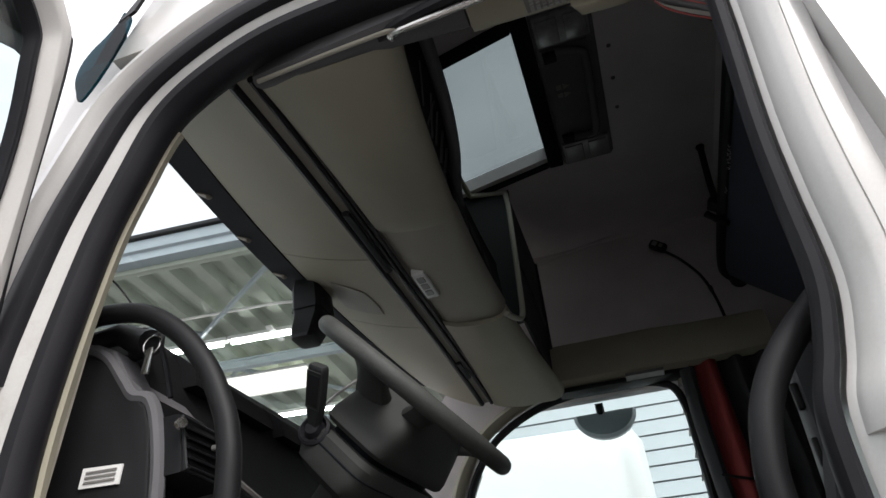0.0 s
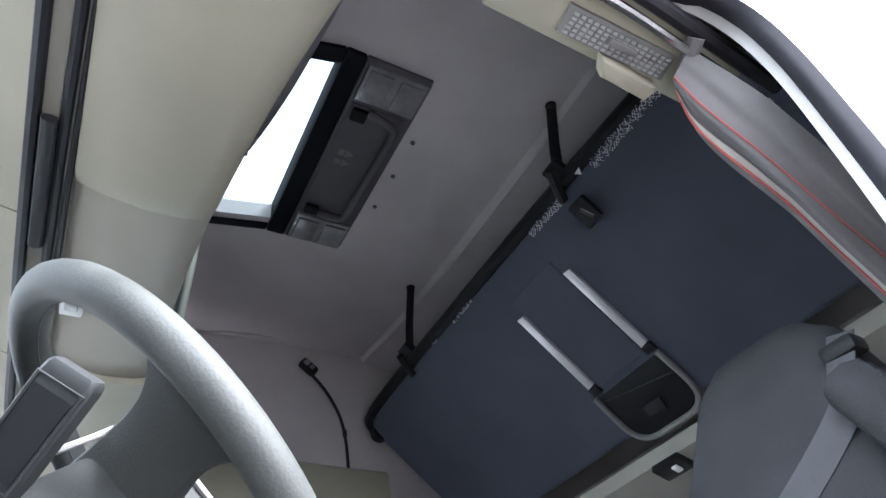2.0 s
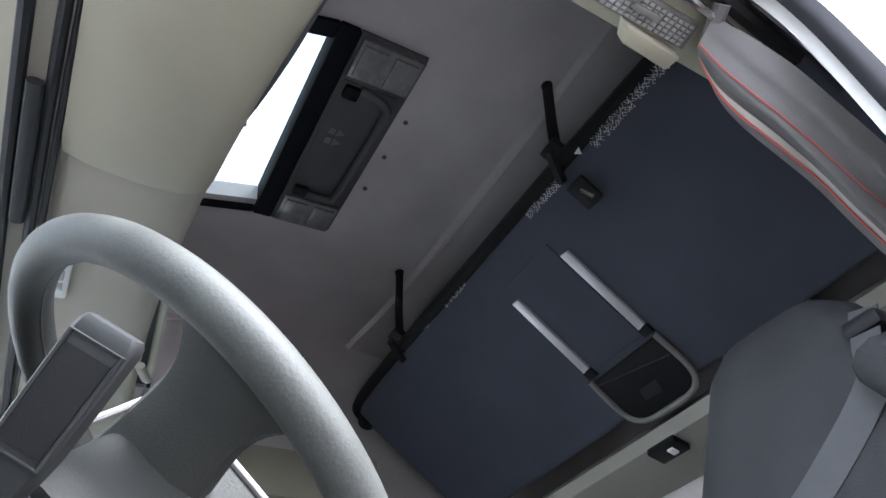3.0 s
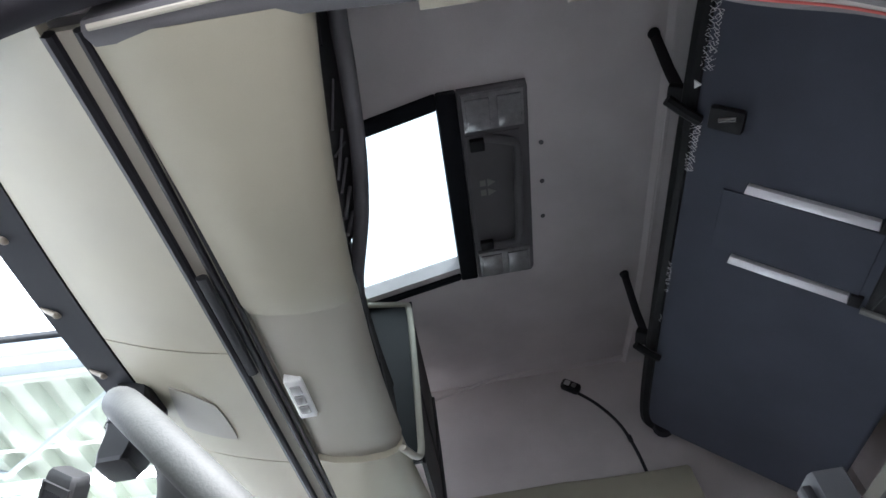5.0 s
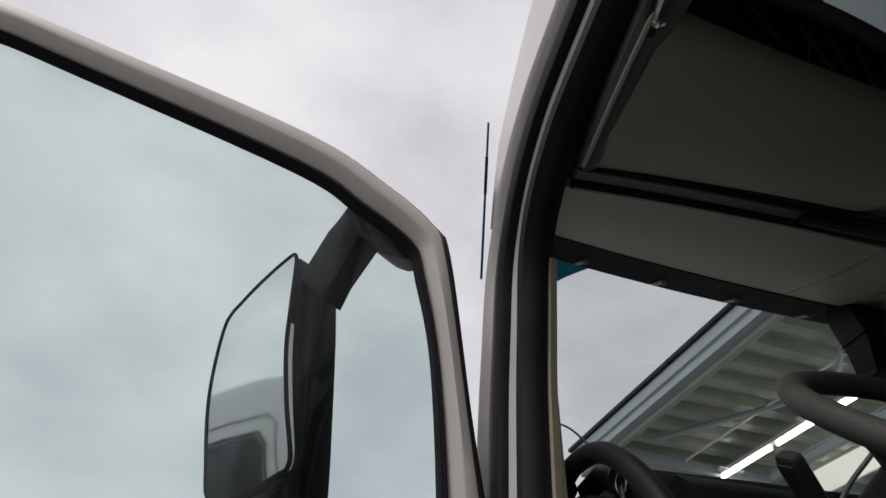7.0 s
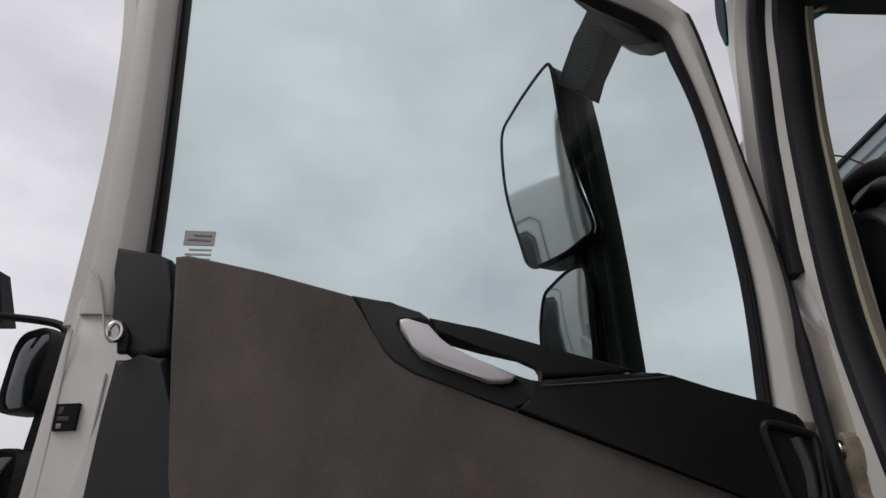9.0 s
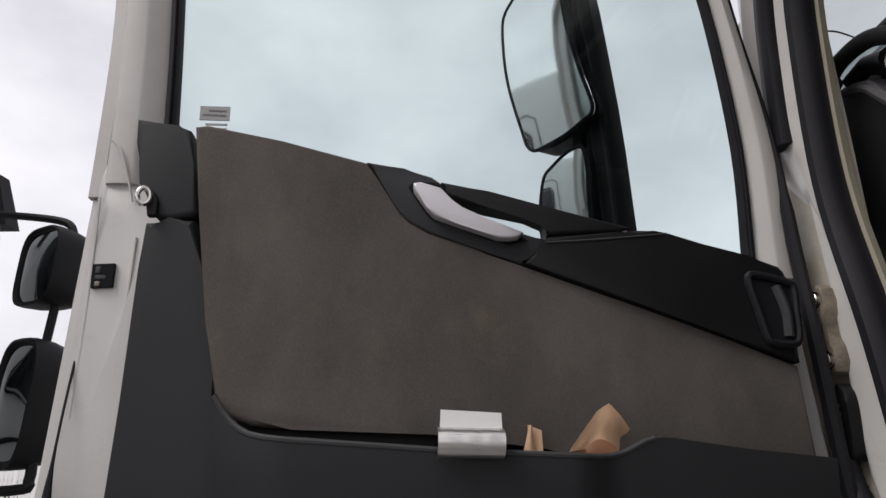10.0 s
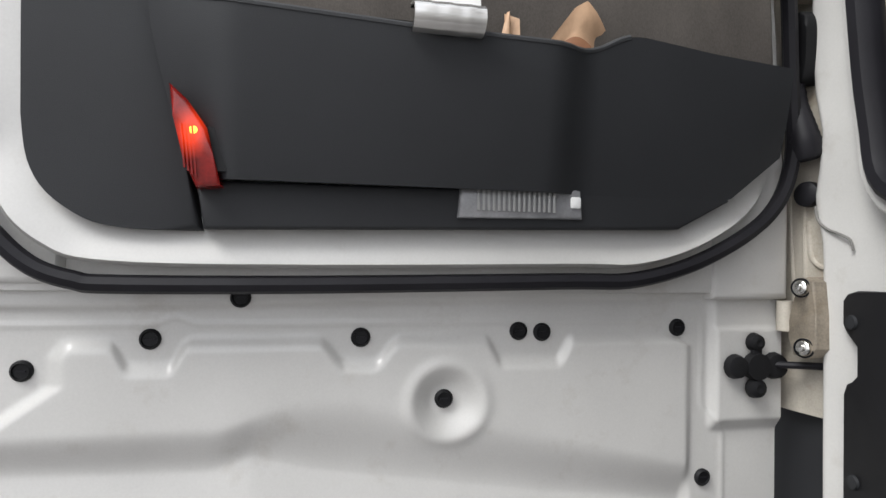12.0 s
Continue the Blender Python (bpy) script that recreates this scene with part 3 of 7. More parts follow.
# Black skin over the gap paints the shade inside the bay.
net = part("rear_bay", loft([[Vector((b, y, z)) for b, z in ((back_x(y) - 0.03, 2.995 + arch(y)), (back_x(y) - 0.006, 2.992 + arch(y)), (bx - 0.03, bz - 0.03), (bx - 0.012, bz + 0.004), (bx - 0.03, bz + 0.01))] for bx, y, bz in smooth(SHELF_BAR[:7], 4) if y < 0.77]), BLACK, cab_a, "black skin for the shade in the open rear bay")
part("edge_bar", tube(smooth(SHELF_BAR, 6), 0.0165, 12, flat=1.15), SLATE, cab_a, "dark grey rounded shelf edge")
for y0, y1, f0, f1, r in ((0.24, 0.25, 0.0, 1.0, 0.0016), (0.40, 0.36, 0.1, 0.9, 0.0022), (0.44, 0.50, 0.0, 1.0, 0.0025), (0.49, 0.46, 0.0, 0.9, 0.003), (0.53, 0.535, 0.1, 1.0, 0.0028), (0.58, 0.60, 0.0, 0.95, 0.004), (0.62, 0.66, 0.0, 0.9, 0.0035)):
    lo_p, hi_p = Vector((back_x(y0), y0, 3.0 + arch(y0))), Vector((0.575 - 0.12 * max(0, y1 - 0.4), y1, 3.118))
    part("net_cord", tube([lo_p.lerp(hi_p, f0) + Vector((0.006, 0, -0.004)), lo_p.lerp(hi_p, f1) + Vector((0.006, 0, -0.004))], r, 6), SLATE if r > 0.002 else RUBBER, net, "slack net cord")
part("back_panel", box((0.2, 0.14, 3.0), (0.225, 0.775, 3.66), 0.003), LINER, cab_a)
part("side_cheek", prism([(0.24, 2.99), (0.53, 2.99), (0.55, 3.06), (0.50, 3.60), (0.24, 3.62)], 0, 0.02, xz(0.135), 0.003), LINER, cab_a)

cab_b = thing("overhead_console", (0.42, MID, 2.93), "taupe overhead console with a dome light", "console")
part("face", cabinet_face(0.772, 1.326, 0, 0.016), BEIGE_DARK, cab_b)
panel = part("rear_panel", lip(0.775, 1.33, 0.19, lambda y: -0.014), BLACK, cab_b, "black instrument strip with slots")
for y, w in ((0.80, 0.05), (0.865, 0.018), (0.90, 0.018), (0.96, 0.13), (1.12, 0.13)):
    b, z0 = back_x(y), 2.962 + arch(y)
    p0 = Vector((b - 0.004, y, z0 + 0.11))
    part("slot" if w > 0.1 else "button", loft([[p0 + Vector((dx, yy, dz)) for dx, dz in ((-0.012, -0.028), (0.002, -0.028), (-0.004, 0.03), (-0.016, 0.03))] for yy in (0, w)]), DARK if w < 0.1 else RUBBER, panel)
lamp_z = 2.962 + 0.016 - 0.014
dome = part("dome_light", box((0.318, 0.980, lamp_z - 0.010), (0.360, 1.128, lamp_z + 0.02), 0.005, 3), PAPER, cab_b, "white plastic dome light")
for y in (1.000, 1.038, 1.076):
    part("switch", box((0.327, y, lamp_z - 0.0135), (0.351, y + 0.030, lamp_z - 0.004), 0.003), LENS, dome)

cab_c = thing("overhead_cabinet", (0.45, 1.7, 2.93), "tall beige overhead cabinet with open flush black plate for the shade in the rear bay", "cabinet", "overhead cabinets")
part("door", cabinet_face(1.33, 1.985, 0), BEIGE, cab_c)
part("divider", slab(lambda u, v: Vector((0.24 + (0.325 + 0.015 * v) * u, 1.455 + 0.012 * v, 2.985 + 0.615 * v)), 4, 8, (0, 0.016, 0)), BLACK, cab_c, "black side panel")
part("edge_bar", tube(smooth([(0.530, 1.325, 2.955), (0.556, 1.40, 2.967), (0.566, 1.445, 3.01), (0.568, 1.455, 3.12), (0.570, 1.46, 3.35), (0.568, 1.466, 3.56), (0.545, 1.468, 3.592), (0.42, 1.45, 3.602)], 6), 0.011, 10, flat=0.8), BEIGE_DARK, cab_c, "taupe rounded divider bar")
# Flush black plate puts the bay's inner shade on its mouth.
part("bay_back", prism([(1.47, 2.985), (2.03, 2.985), (2.03, 3.58), (1.47, 3.58)], 0, 0.012, yz(0.562)), BLACK, cab_c, "flush black plate for the shade in the rear bay")
part("bay_shelf", box((0.572, 1.49, 3.245), (0.580, 2.02, 3.255), 0.002), DUSK, cab_c)
part("bay_edge", tube([Vector((0.580, 2.02, 2.99)), Vector((0.580, 2.02, 3.30)), Vector((0.578, 2.01, 3.57))], 0.007, 8), DUSK, cab_c, "dark grey bay edge")
structure("trim_hatch_front", tube(smooth([(0.40, 0.70, 3.606), (0.40, 1.06, 3.606), (0.42, 1.45, 3.606)], 6), 0.012, 8), BEIGE, "beige strip along the hatch surround", "trim")

# ---- roof hatch ----
hatch = thing("roof_hatch", (0.48, MID, CEIL), "glazed roof hatch open to the overcast sky light", "roof hatch")
rim = bmesh.new()
for lo, hi in (((0.765, 0.70, 3.600), (0.822, 1.41, 3.695)), ((0.19, 0.70, 3.604), (0.765, 0.748, 3.695)), ((0.19, 1.388, 3.604), (0.765, 1.41, 3.695)), ((0.14, 0.70, 3.604), (0.19, 1.41, 3.695))):
    b = box(lo, hi, 0.006)
    tmp = bpy.data.meshes.new("tmp")
    b.to_mesh(tmp)
    b.free()
    rim.from_mesh(tmp)
    bpy.data.meshes.remove(tmp)
for v in rim.verts:
    v.co.y += HATCH_SKEW * max(0, 0.77 - v.co.x)
part("rim", rim, HEADER, hatch, "black rubber hatch rim")
part("pane", slab(lambda u, v: Vector((0.15 + 0.65 * u, 0.68 + 0.88 * v, 3.698 + 0.01 * math.sin(math.pi * v))), 2, 6, (0, 0, 0.006)), HATCH, hatch)

console = thing("hatch_console", (0.92, MID, CEIL), "grey hatch handle console with two reading lights", "console")
part("plate", prism([(0.824, 0.70), (1.014, 0.70), (1.018, 0.72), (1.018, 1.40), (1.012, 1.415), (0.824, 1.415)], 0.02, -0.012, xy(CEIL), 0.006), SLATE, console)
part("recess", prism([(0.835, 0.845), (0.99, 0.845), (0.985, 1.27), (0.835, 1.27)], 0, -0.004, xy(CEIL - 0.012), 0.003), SLATE, console, "slate grey middle panel")
for y0, y1 in ((0.712, 0.828), (1.292, 1.404)):
    lamp = part("reading_light", prism([(0.832, y0), (1.006, y0), (1.006, y1), (0.832, y1)], 0, -0.014, xy(CEIL - 0.012), 0.005), LENS_GREY, console, "smoky clear reading light")
    for x0 in (0.842, 0.93):
        part("lens", prism([(x0, y0 + 0.012), (x0 + 0.066, y0 + 0.012), (x0 + 0.066, y1 - 0.012), (x0, y1 - 0.012)], 0, -0.006, xy(CEIL - 0.0265), 0.003), LENS_GREY, lamp)
part("handle", tube(smooth([(0.885, 0.85, 3.592), (0.96, 0.865, 3.578), (0.975, 0.90, 3.572), (0.972, 1.06, 3.570), (0.968, 1.21, 3.572), (0.95, 1.25, 3.578), (0.88, 1.262, 3.592)], 6), 0.013, 10), SLATE, console, "slate grey pull handle")
part("catch", box((0.842, 0.848, 3.578), (0.885, 0.885, 3.598), 0.004), BLACK, console)
part("catch", box((0.842, 1.235, 3.578), (0.885, 1.268, 3.598), 0.004), BLACK, console)
for dy in (0.0, 0.036):
    part("warning_mark", prism([(0.885, 1.0 + dy), (0.91, 1.014 + dy), (0.885, 1.028 + dy)], 0, -0.0015, xy(CEIL - 0.0165)), GREY, console, "pale triangular warning mark")
    part("warning_mark", prism([(0.862, 1.003 + dy), (0.879, 1.003 + dy), (0.879, 1.025 + dy), (0.862, 1.025 + dy)], 0, -0.0015, xy(CEIL - 0.0165)), GREY, console, "pale square warning mark")
for y in (0.914, 1.055, 1.195):
    plug = thing("ceiling_screw", (1.055, y, CEIL), "small dark screw cap in the headliner", "screw", "ceiling screws")
    part("cap", disc((1.055, y, CEIL), (0, 0, -1), [(0.0075, -0.002), (0.007, 0.003), (0.004, 0.004), (0.0035, 0.0015), (0.0005, 0.0015)], 12), SLATE, plug)

# ---- folded upper bunk ----
AX, AZ = Vector((1.335, 0, 3.285)), Vector((1.775, 0, 2.862))
DOWN = (AZ - AX).normalized()
FACE = Vector((-0.69, 0, -0.724)).normalized()


def on_bunk(s, y, h=0.0):
    """A place s metres down the bunk's underside, h proud of it."""
    return AX + DOWN * s + FACE * h + Vector((0, y, 0))


bunk = thing("upper_bunk", on_bunk(0.6, MID), "dark navy upper bunk folded up on straps", "bunk bed")
outline = [(0.02, 0.14), (0.0, 0.18), (0.0, 1.90), (0.03, 1.955), (0.10, 1.965), (0.52, 1.94), (0.60, 1.88), (0.61, 0.16), (0.59, 0.14)]
part("base", prism(outline, -0.10, 0.0, lambda p, q, h: on_bunk(p, q, h), 0.015, 3), NAVY, bunk)
part("mattress", prism([(0.03, 0.17), (0.03, 1.90), (0.57, 1.88), (0.57, 0.17)], -0.22, -0.10, lambda p, q, h: on_bunk(p, q, h)), SEAT, bunk)
part("front_rail", tube(smooth([on_bunk(0.0, 0.15, -0.01), on_bunk(-0.012, 0.6, -0.01), on_bunk(-0.012, 1.5, -0.01), on_bunk(0.0, 1.9, -0.01), on_bunk(0.04, 1.965, -0.012)], 5), 0.022, 8), BLACK, bunk, "black padded front rail")
for y in (0.838, 1.063):
    part("bar", prism([(0.152, y - 0.013), (0.422, y - 0.013), (0.426, y + 0.013), (0.148, y + 0.013)], 0.0, 0.012, lambda p, q, h: on_bunk(p, q, h), 0.003), SILVER, bunk, "pale silver handle strip")
    part("bar_end", prism([(0.426, y - 0.017), (0.452, y - 0.017), (0.452, y + 0.017), (0.426, y + 0.017)], 0.0, 0.012, lambda p, q, h: on_bunk(p, q, h), 0.004), BLACK, bunk)
part("bay_panel", prism([(0.10, 0.858), (0.44, 0.858), (0.44, 1.045), (0.10, 1.045)], 0.0, 0.006, lambda p, q, h: on_bunk(p, q, h), 0.002), NAVY, bunk, "dark recessed panel")
part("tray", prism([(0.462, 0.83), (0.60, 0.83), (0.625, 0.87), (0.625, 1.03), (0.60, 1.075), (0.462, 1.075)], 0.0, 0.01, lambda p, q, h: on_bunk(p, q, h), 0.004), BLACK, bunk, "black storage tray")
part("tray_rim", tube(smooth([on_bunk(0.455, 0.826, 0.012), on_bunk(0.57, 0.824, 0.012), on_bunk(0.618, 0.85, 0.012), on_bunk(0.632, 0.90, 0.012), on_bunk(0.632, 1.0, 0.012), on_bunk(0.618, 1.055, 0.012), on_bunk(0.57, 1.08, 0.012), on_bunk(0.455, 1.08, 0.012)], 5), 0.0085, 8), GREY, bunk, "light grey tray rim")
part("lid", tube([on_bunk(0.52, 0.84, 0.012), on_bunk(0.475, 1.07, 0.012)], 0.002, 6), DUSK, bunk)
part("tray_pull", prism([(0.55, 0.92), (0.585, 0.93), (0.58, 0.99), (0.55, 0.985)], 0.01, 0.016, lambda p, q, h: on_bunk(p, q, h), 0.002), DARK, bunk)
part("latch", box((0, 0, 0), (0.075, 0.055, 0.02), 0.006, 2, Matrix.Translation(on_bunk(0.045, 0.63, 0.02)) @ Matrix(((DOWN.x, 0, FACE.x, 0), (0, 1, 0, 0), (DOWN.z, 0, FACE.z, 0), (0, 0, 0, 1)))), BLACK, bunk, "black bunk latch")
part("latch_pin", tube([on_bunk(0.07, 0.655, 0.045), on_bunk(0.105, 0.645, 0.042)], 0.006, 8), CHROME, bunk, "bright latch pin")
part("tag", prism([(-0.004, 0.590), (0.013, 0.598), (-0.001, 0.610)], 0.012, 0.016, lambda p, q, h: on_bunk(p, q, h)), PAPER, bunk, "small white triangular tag")
net_rng = random.Random(4)
for y0, y1, rows in ((0.30, 0.57, 5), (0.68, 0.84, 4), (1.14, 1.26, 2), (1.36, 1.40, 1)):
    mesh_net = bmesh.new()
    cells = int((y1 - y0) / 0.0085)
    knots = {(i, j): on_bunk(0.004 + 0.0055 * i + net_rng.uniform(-0.002, 0.002), y0 + 0.0085 * j + 0.0042 * (i % 2) + net_rng.uniform(-0.0025, 0.0025), 0.013) for i in range(rows + 1) for j in range(cells + 1)}
    for i in range(rows):
        for j in range(cells):
            for k in (j, j + (1 if i % 2 else -1)):
                if (i + 1, k) in knots and net_rng.random() < 0.72:
                    tube([knots[i, j], knots[i + 1, k]], net_rng.uniform(0.0003, 0.0011), 4, bm=mesh_net)
    part("net_strip", mesh_net, SILVER, bunk, "frayed pale netting along the bunk edge")
part("corner_pad", disc(on_bunk(0.07, 1.965, -0.01), (0, 1, 0), [(0.001, -0.02), (0.03, -0.02), (0.036, 0.0), (0.03, 0.012), (0.001, 0.014)], 14), RUBBER, bunk)
for y, x in ((0.631, 1.358), (1.519, 1.341)):
    strap = thing("bunk_strap", (x, y, 3.6), "black webbing strap holding the folded bunk", "strap", "bunk straps")
    end = on_bunk(0.0, y + 0.035 * (1 if y < 1 else 0.6), 0.02)
    top = Vector((x, y, 3.607))
    part("webbing", tube([top, top.lerp(end, 0.5) + Vector((-0.004, 0, 0)), end], 0.0145, 8, flat=0.22), RUBBER, strap)
    part("anchor", disc(top + Vector((0, 0, 0.004)), (0, 0, -1), [(0.001, 0), (0.017, 0), (0.015, 0.010), (0.006, 0.014), (0.0005, 0.014)], 12), BLACK, strap)
    part("buckle", box((-0.035, -0.028, -0.014), (0.035, 0.028, 0.014), 0.006, 2, Matrix.Translation(top.lerp(end, 0.82)) @ Matrix.Rotation(radians(35), 4, "Y")), BLACK, strap)
    part("hook", tube(smooth([end + Vector((-0.05, -0.03, 0.02)), end + Vector((-0.01, 0, 0.0)), end + Vector((0.02, 0.02, -0.01))], 4), 0.013, 8), BLACK, strap)

# ---- side ledges and lamps ----
ledge = thing("side_ledge", (1.0, 2.05, 2.95), "beige padded ledge above the passenger window", "wall shelf")
rings = []
for x in (0.57, 0.6, 0.8, 1.0, 1.15, 1.3, 1.42, 1.445):
    dz = 0.012 * max(0, min(1, (x - 1.0) / 0.2)) - 0.0
    zb = 2.952 - 0.012 * math.sin(max(0, min(1, (x - 0.9) / 0.5)) * math.pi)
    rings.append([Vector((x, y, z)) for y, z in ((2.125, zb), (2.02, zb), (2.0, zb + 0.015), (1.995, zb + 0.05), (2.01, 3.12 - dz), (2.03, 3.14 - dz), (2.125, 3.15 - dz))])
part("body", loft(rings), BEIGE, ledge)
part("handle", loft([[Vector((x, y, z)) for y, z in ((2.0, 2.949), (1.985, 2.942), (1.985, 2.93), (2.03, 2.926), (2.04, 2.944))] for x in (0.86, 0.87, 1.0, 1.01)]), GREY, ledge, "grey grab edge")
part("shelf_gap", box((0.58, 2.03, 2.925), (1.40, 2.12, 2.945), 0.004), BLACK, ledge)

flex = thing("reading_lamp", (1.315, 2.08, 3.14), "black gooseneck reading lamp standing on the side ledge", "lamp")
part("neck", tube(smooth([(1.31, 2.07, 3.14), (1.30, 2.07, 3.25), (1.275, 2.075, 3.36), (1.22, 2.08, 3.46), (1.165, 2.085, 3.525)], 8), 0.0065, 8), BLACK, flex)
part("joint", disc((1.295, 2.07, 3.285), (-0.1, 0, 1), [(0.001, -0.012), (0.009, -0.012), (0.009, 0.012), (0.001, 0.012)], 10), RUBBER, flex)
head_m = Matrix.Translation((1.14, 2.075, 3.556)) @ Matrix.Rotation(radians(-52), 4, "Y")
head = part("head", box((-0.022, -0.02, -0.040), (0.022, 0.018, 0.040), 0.013, 3, head_m), BLACK, flex)
part("lens", box((-0.012, -0.024, 0.004), (0.012, -0.016, 0.028), 0.004, 2, head_m), LENS, head, "small clear lens")
part("switch", box((-0.010, -0.024, -0.022), (0.010, -0.016, -0.004), 0.004, 2, head_m), GREY, head)

ledge_l = thing("side_ledge", (0.75, 0.13, 2.87), "beige padded ledge above the driver door with lamp strip", "wall shelf")


def ledge_ring(x, y2):
    zb, y0 = 2.885, max(0.095, 0.135 - 0.08 * (x - 0.3))
    y1 = max(y0 + 0.008, min(0.15, y2 - 0.01))
    return [Vector((x, y, z)) for y, z in ((y0, zb + 0.01), (y1, zb), (y2, zb), (y2 + 0.02, zb + 0.015), (y2 + 0.018, 3.10), (y2, 3.13), (y0, 3.13))]


part("body", loft([ledge_ring(x, 0.172 + 0.018 * max(0, x - 0.7)) for x in (0.742, 0.85, 1.05, 1.12, 1.14)]), BEIGE, ledge_l)
front = part("front_cover", loft([ledge_ring(x, y2) for x, y2 in ((0.32, 0.150), (0.36, 0.150), (0.60, 0.152), (0.738, 0.160))]), SLATE, ledge_l, "slate grey cover strip over the door")
part("edge_strip", tube(smooth([(0.33, 0.139, 2.884), (0.50, 0.129, 2.885), (0.62, 0.124, 2.885), (0.735, 0.118, 2.886)], 5), 0.0045, 8), BEIGE_DARK, front, "thin pale edge strip")
part("bracket", prism([(0.915, 0.176), (1.02, 0.182), (1.015, 0.205), (0.93, 0.20)], 0.0, -0.028, xy(2.886), 0.006), BEIGE, ledge_l)
strip = part("lamp_strip", prism([(0.838, 0.136), (1.022, 0.136), (1.028, 0.176), (0.842, 0.176)], 0.0, -0.007, xy(2.885), 0.003), GREY, ledge_l, "grey ribbed lamp strip")
for i in range(5):
    for j in range(16):
        if i == 2 and 6 <= j <= 9:
            continue
        x, y = 0.848 + 0.0107 * j, 0.1415 + 0.0066 * i
        part("rib", prism([(x, y), (x + 0.007, y), (x + 0.007, y + 0.0045), (x, y + 0.0045)], 0, -0.003, xy(2.8778)), LENS, strip)
part("switch", box((0.912, 0.150, 2.868), (0.958, 0.160, 2.879), 0.002), GREY, strip)
rod = thing("curtain_rail", (0.8, 0.105, 2.86), "bright metal curtain rod above the driver door", "curtain rail")
part("rod", tube(smooth([(0.60, 0.145, 2.89), (0.625, 0.125, 2.874), (0.85, 0.108, 2.868), (1.02, 0.118, 2.866), (1.2, 0.13, 2.864)], 6), 0.0065, 8), CHROME, rod)
part("channel", tube(smooth([(0.56, 0.15, 2.90), (0.65, 0.115, 2.889), (0.85, 0.088, 2.88), (1.02, 0.095, 2.88), (1.2, 0.11, 2.88)], 6), 0.012, 8), RUBBER, rod)


# ---- curtains ----
HEM = smooth([(1.048, 0.168, 2.850), (1.066, 0.184, 2.800), (1.096, 0.189, 2.762), (1.135, 0.187, 2.720), (1.190, 0.188, 2.682), (1.245, 0.194, 2.638), (1.30, 0.198, 2.585), (1.42, 0.20, 2.42)], 6)


RISE = smooth([(1.020, 0.118, 2.866), (1.045, 0.110, 2.842), (1.070, 0.104, 2.812), (1.105, 0.100, 2.778), (1.150, 0.100, 2.730), (1.200, 0.100, 2.670), (1.270, 0.100, 2.600), (1.400, 0.100, 2.440)], 6)


def drape_at(u, v, proud=0.0):
    """The tied-back curtain: v along the swept hem, u away from it up to the door pillar."""
    k = v * (len(HEM) - 1)
    i = min(int(k), len(HEM) - 2)
    a, b = (line[i].lerp(line[i + 1], k - i) for line in (HEM, RISE))
    fold = 0.011 * math.sin(u * 15 + 2.2 * v) * math.sin(math.pi * u) * (0.3 + v) + 0.004 * math.sin(9 * v + 5 * u) * math.sin(math.pi * u)
    return a.lerp(b, u) + Vector((-0.022, 0.006, -0.018)) * math.sin(math.pi * u) + Vector((-0.6, 0.1, -0.6)) * (fold + proud)


drape = thing("curtain", (1.2, 0.14, 1.9), "grey curtain with red piping swept back behind the door pillar", "curtain")
part("cloth", slab(drape_at, 56, 44, (0.003, 0.003, 0.003)), CURTAIN, drape)
part("band", slab(lambda u, v: drape_at(0.175 + 0.10 * u * min(1, 0.45 + 1.6 * v), v, 0.004), 4, 40, (0.002, 0.002, 0.002)), CURTAIN_BAND, drape, "pale hem band")
part("piping", tube([drape_at(0.16, k / 40, 0.006) for k in range(41)], 0.0017, 6), RED_PIPE, drape, "red piping")
part("piping", tube([drape_at(0.55, k / 30, 0.003) for k in range(31)], 0.0011, 6), RED_PIPE, drape, "thin red stitching")
part("gather", tube(smooth([(1.02, 0.10, 2.872), (1.035, 0.14, 2.862), (1.06, 0.165, 2.85)], 5), 0.012, 8), CURTAIN, drape)

bundle = thing("curtain", (1.2, 2.03, 2.0), "red and black curtain bunched beside the passenger window", "curtain")
def far_fold(x0, w, y0, amp, k):
    return lambda u, v: Vector((x0 + w * u + 0.03 * v, y0 + amp * math.sin(u * k + v * 1.5), 2.93 - 0.95 * v))
part("red_fold", slab(far_fold(1.105, 0.10, 1.985, 0.025, 6), 16, 16, (0, 0.01, 0)), RED, bundle, "red curtain lining")
part("dark_fold", slab(far_fold(1.205, 0.22, 1.99, 0.03, 14), 28, 16, (0, 0.01, 0)), SEAT, bundle, "black curtain folds")
part("strap", tube(smooth([(1.10, 1.955, 2.5), (1.2, 1.945, 2.47), (1.33, 1.955, 2.48)], 5), 0.012, 8, flat=0.4), BLACK, bundle)
part("pillar_pad", tube(smooth([(1.095, 2.0, 2.92), (1.09, 2.0, 2.7), (1.105, 2.01, 2.35), (1.13, 2.02, 2.0)], 6), 0.034, 10, flat=0.6), DARK, bundle, "dark grey pillar edge")

# ---- dashboard and steering ----
dash = thing("dashboard", (0.0, 1.0, 1.6), "black dashboard with a taupe driver side module", "dashboard")
PROF = [(-0.46, 2.40), (-0.2, 2.475), (0.0, 2.495), (0.045, 2.488), (0.08, 2.45), (0.115, 2.36), (0.15, 2.25), (0.18, 2.12), (0.19, 1.75), (0.10, 1.55), (-0.46, 1.55)]
part("body", loft([[Vector((x + 0.05 * max(0, (y - 0.75)) * (x > -0.3), y, z + 0.012 * math.sin((y - 0.3) * 3))) for x, z in PROF] for y in (0.27, 0.4, 0.6, 0.8, 1.0, 1.3, 1.6, 1.97)]), BLACK, dash)
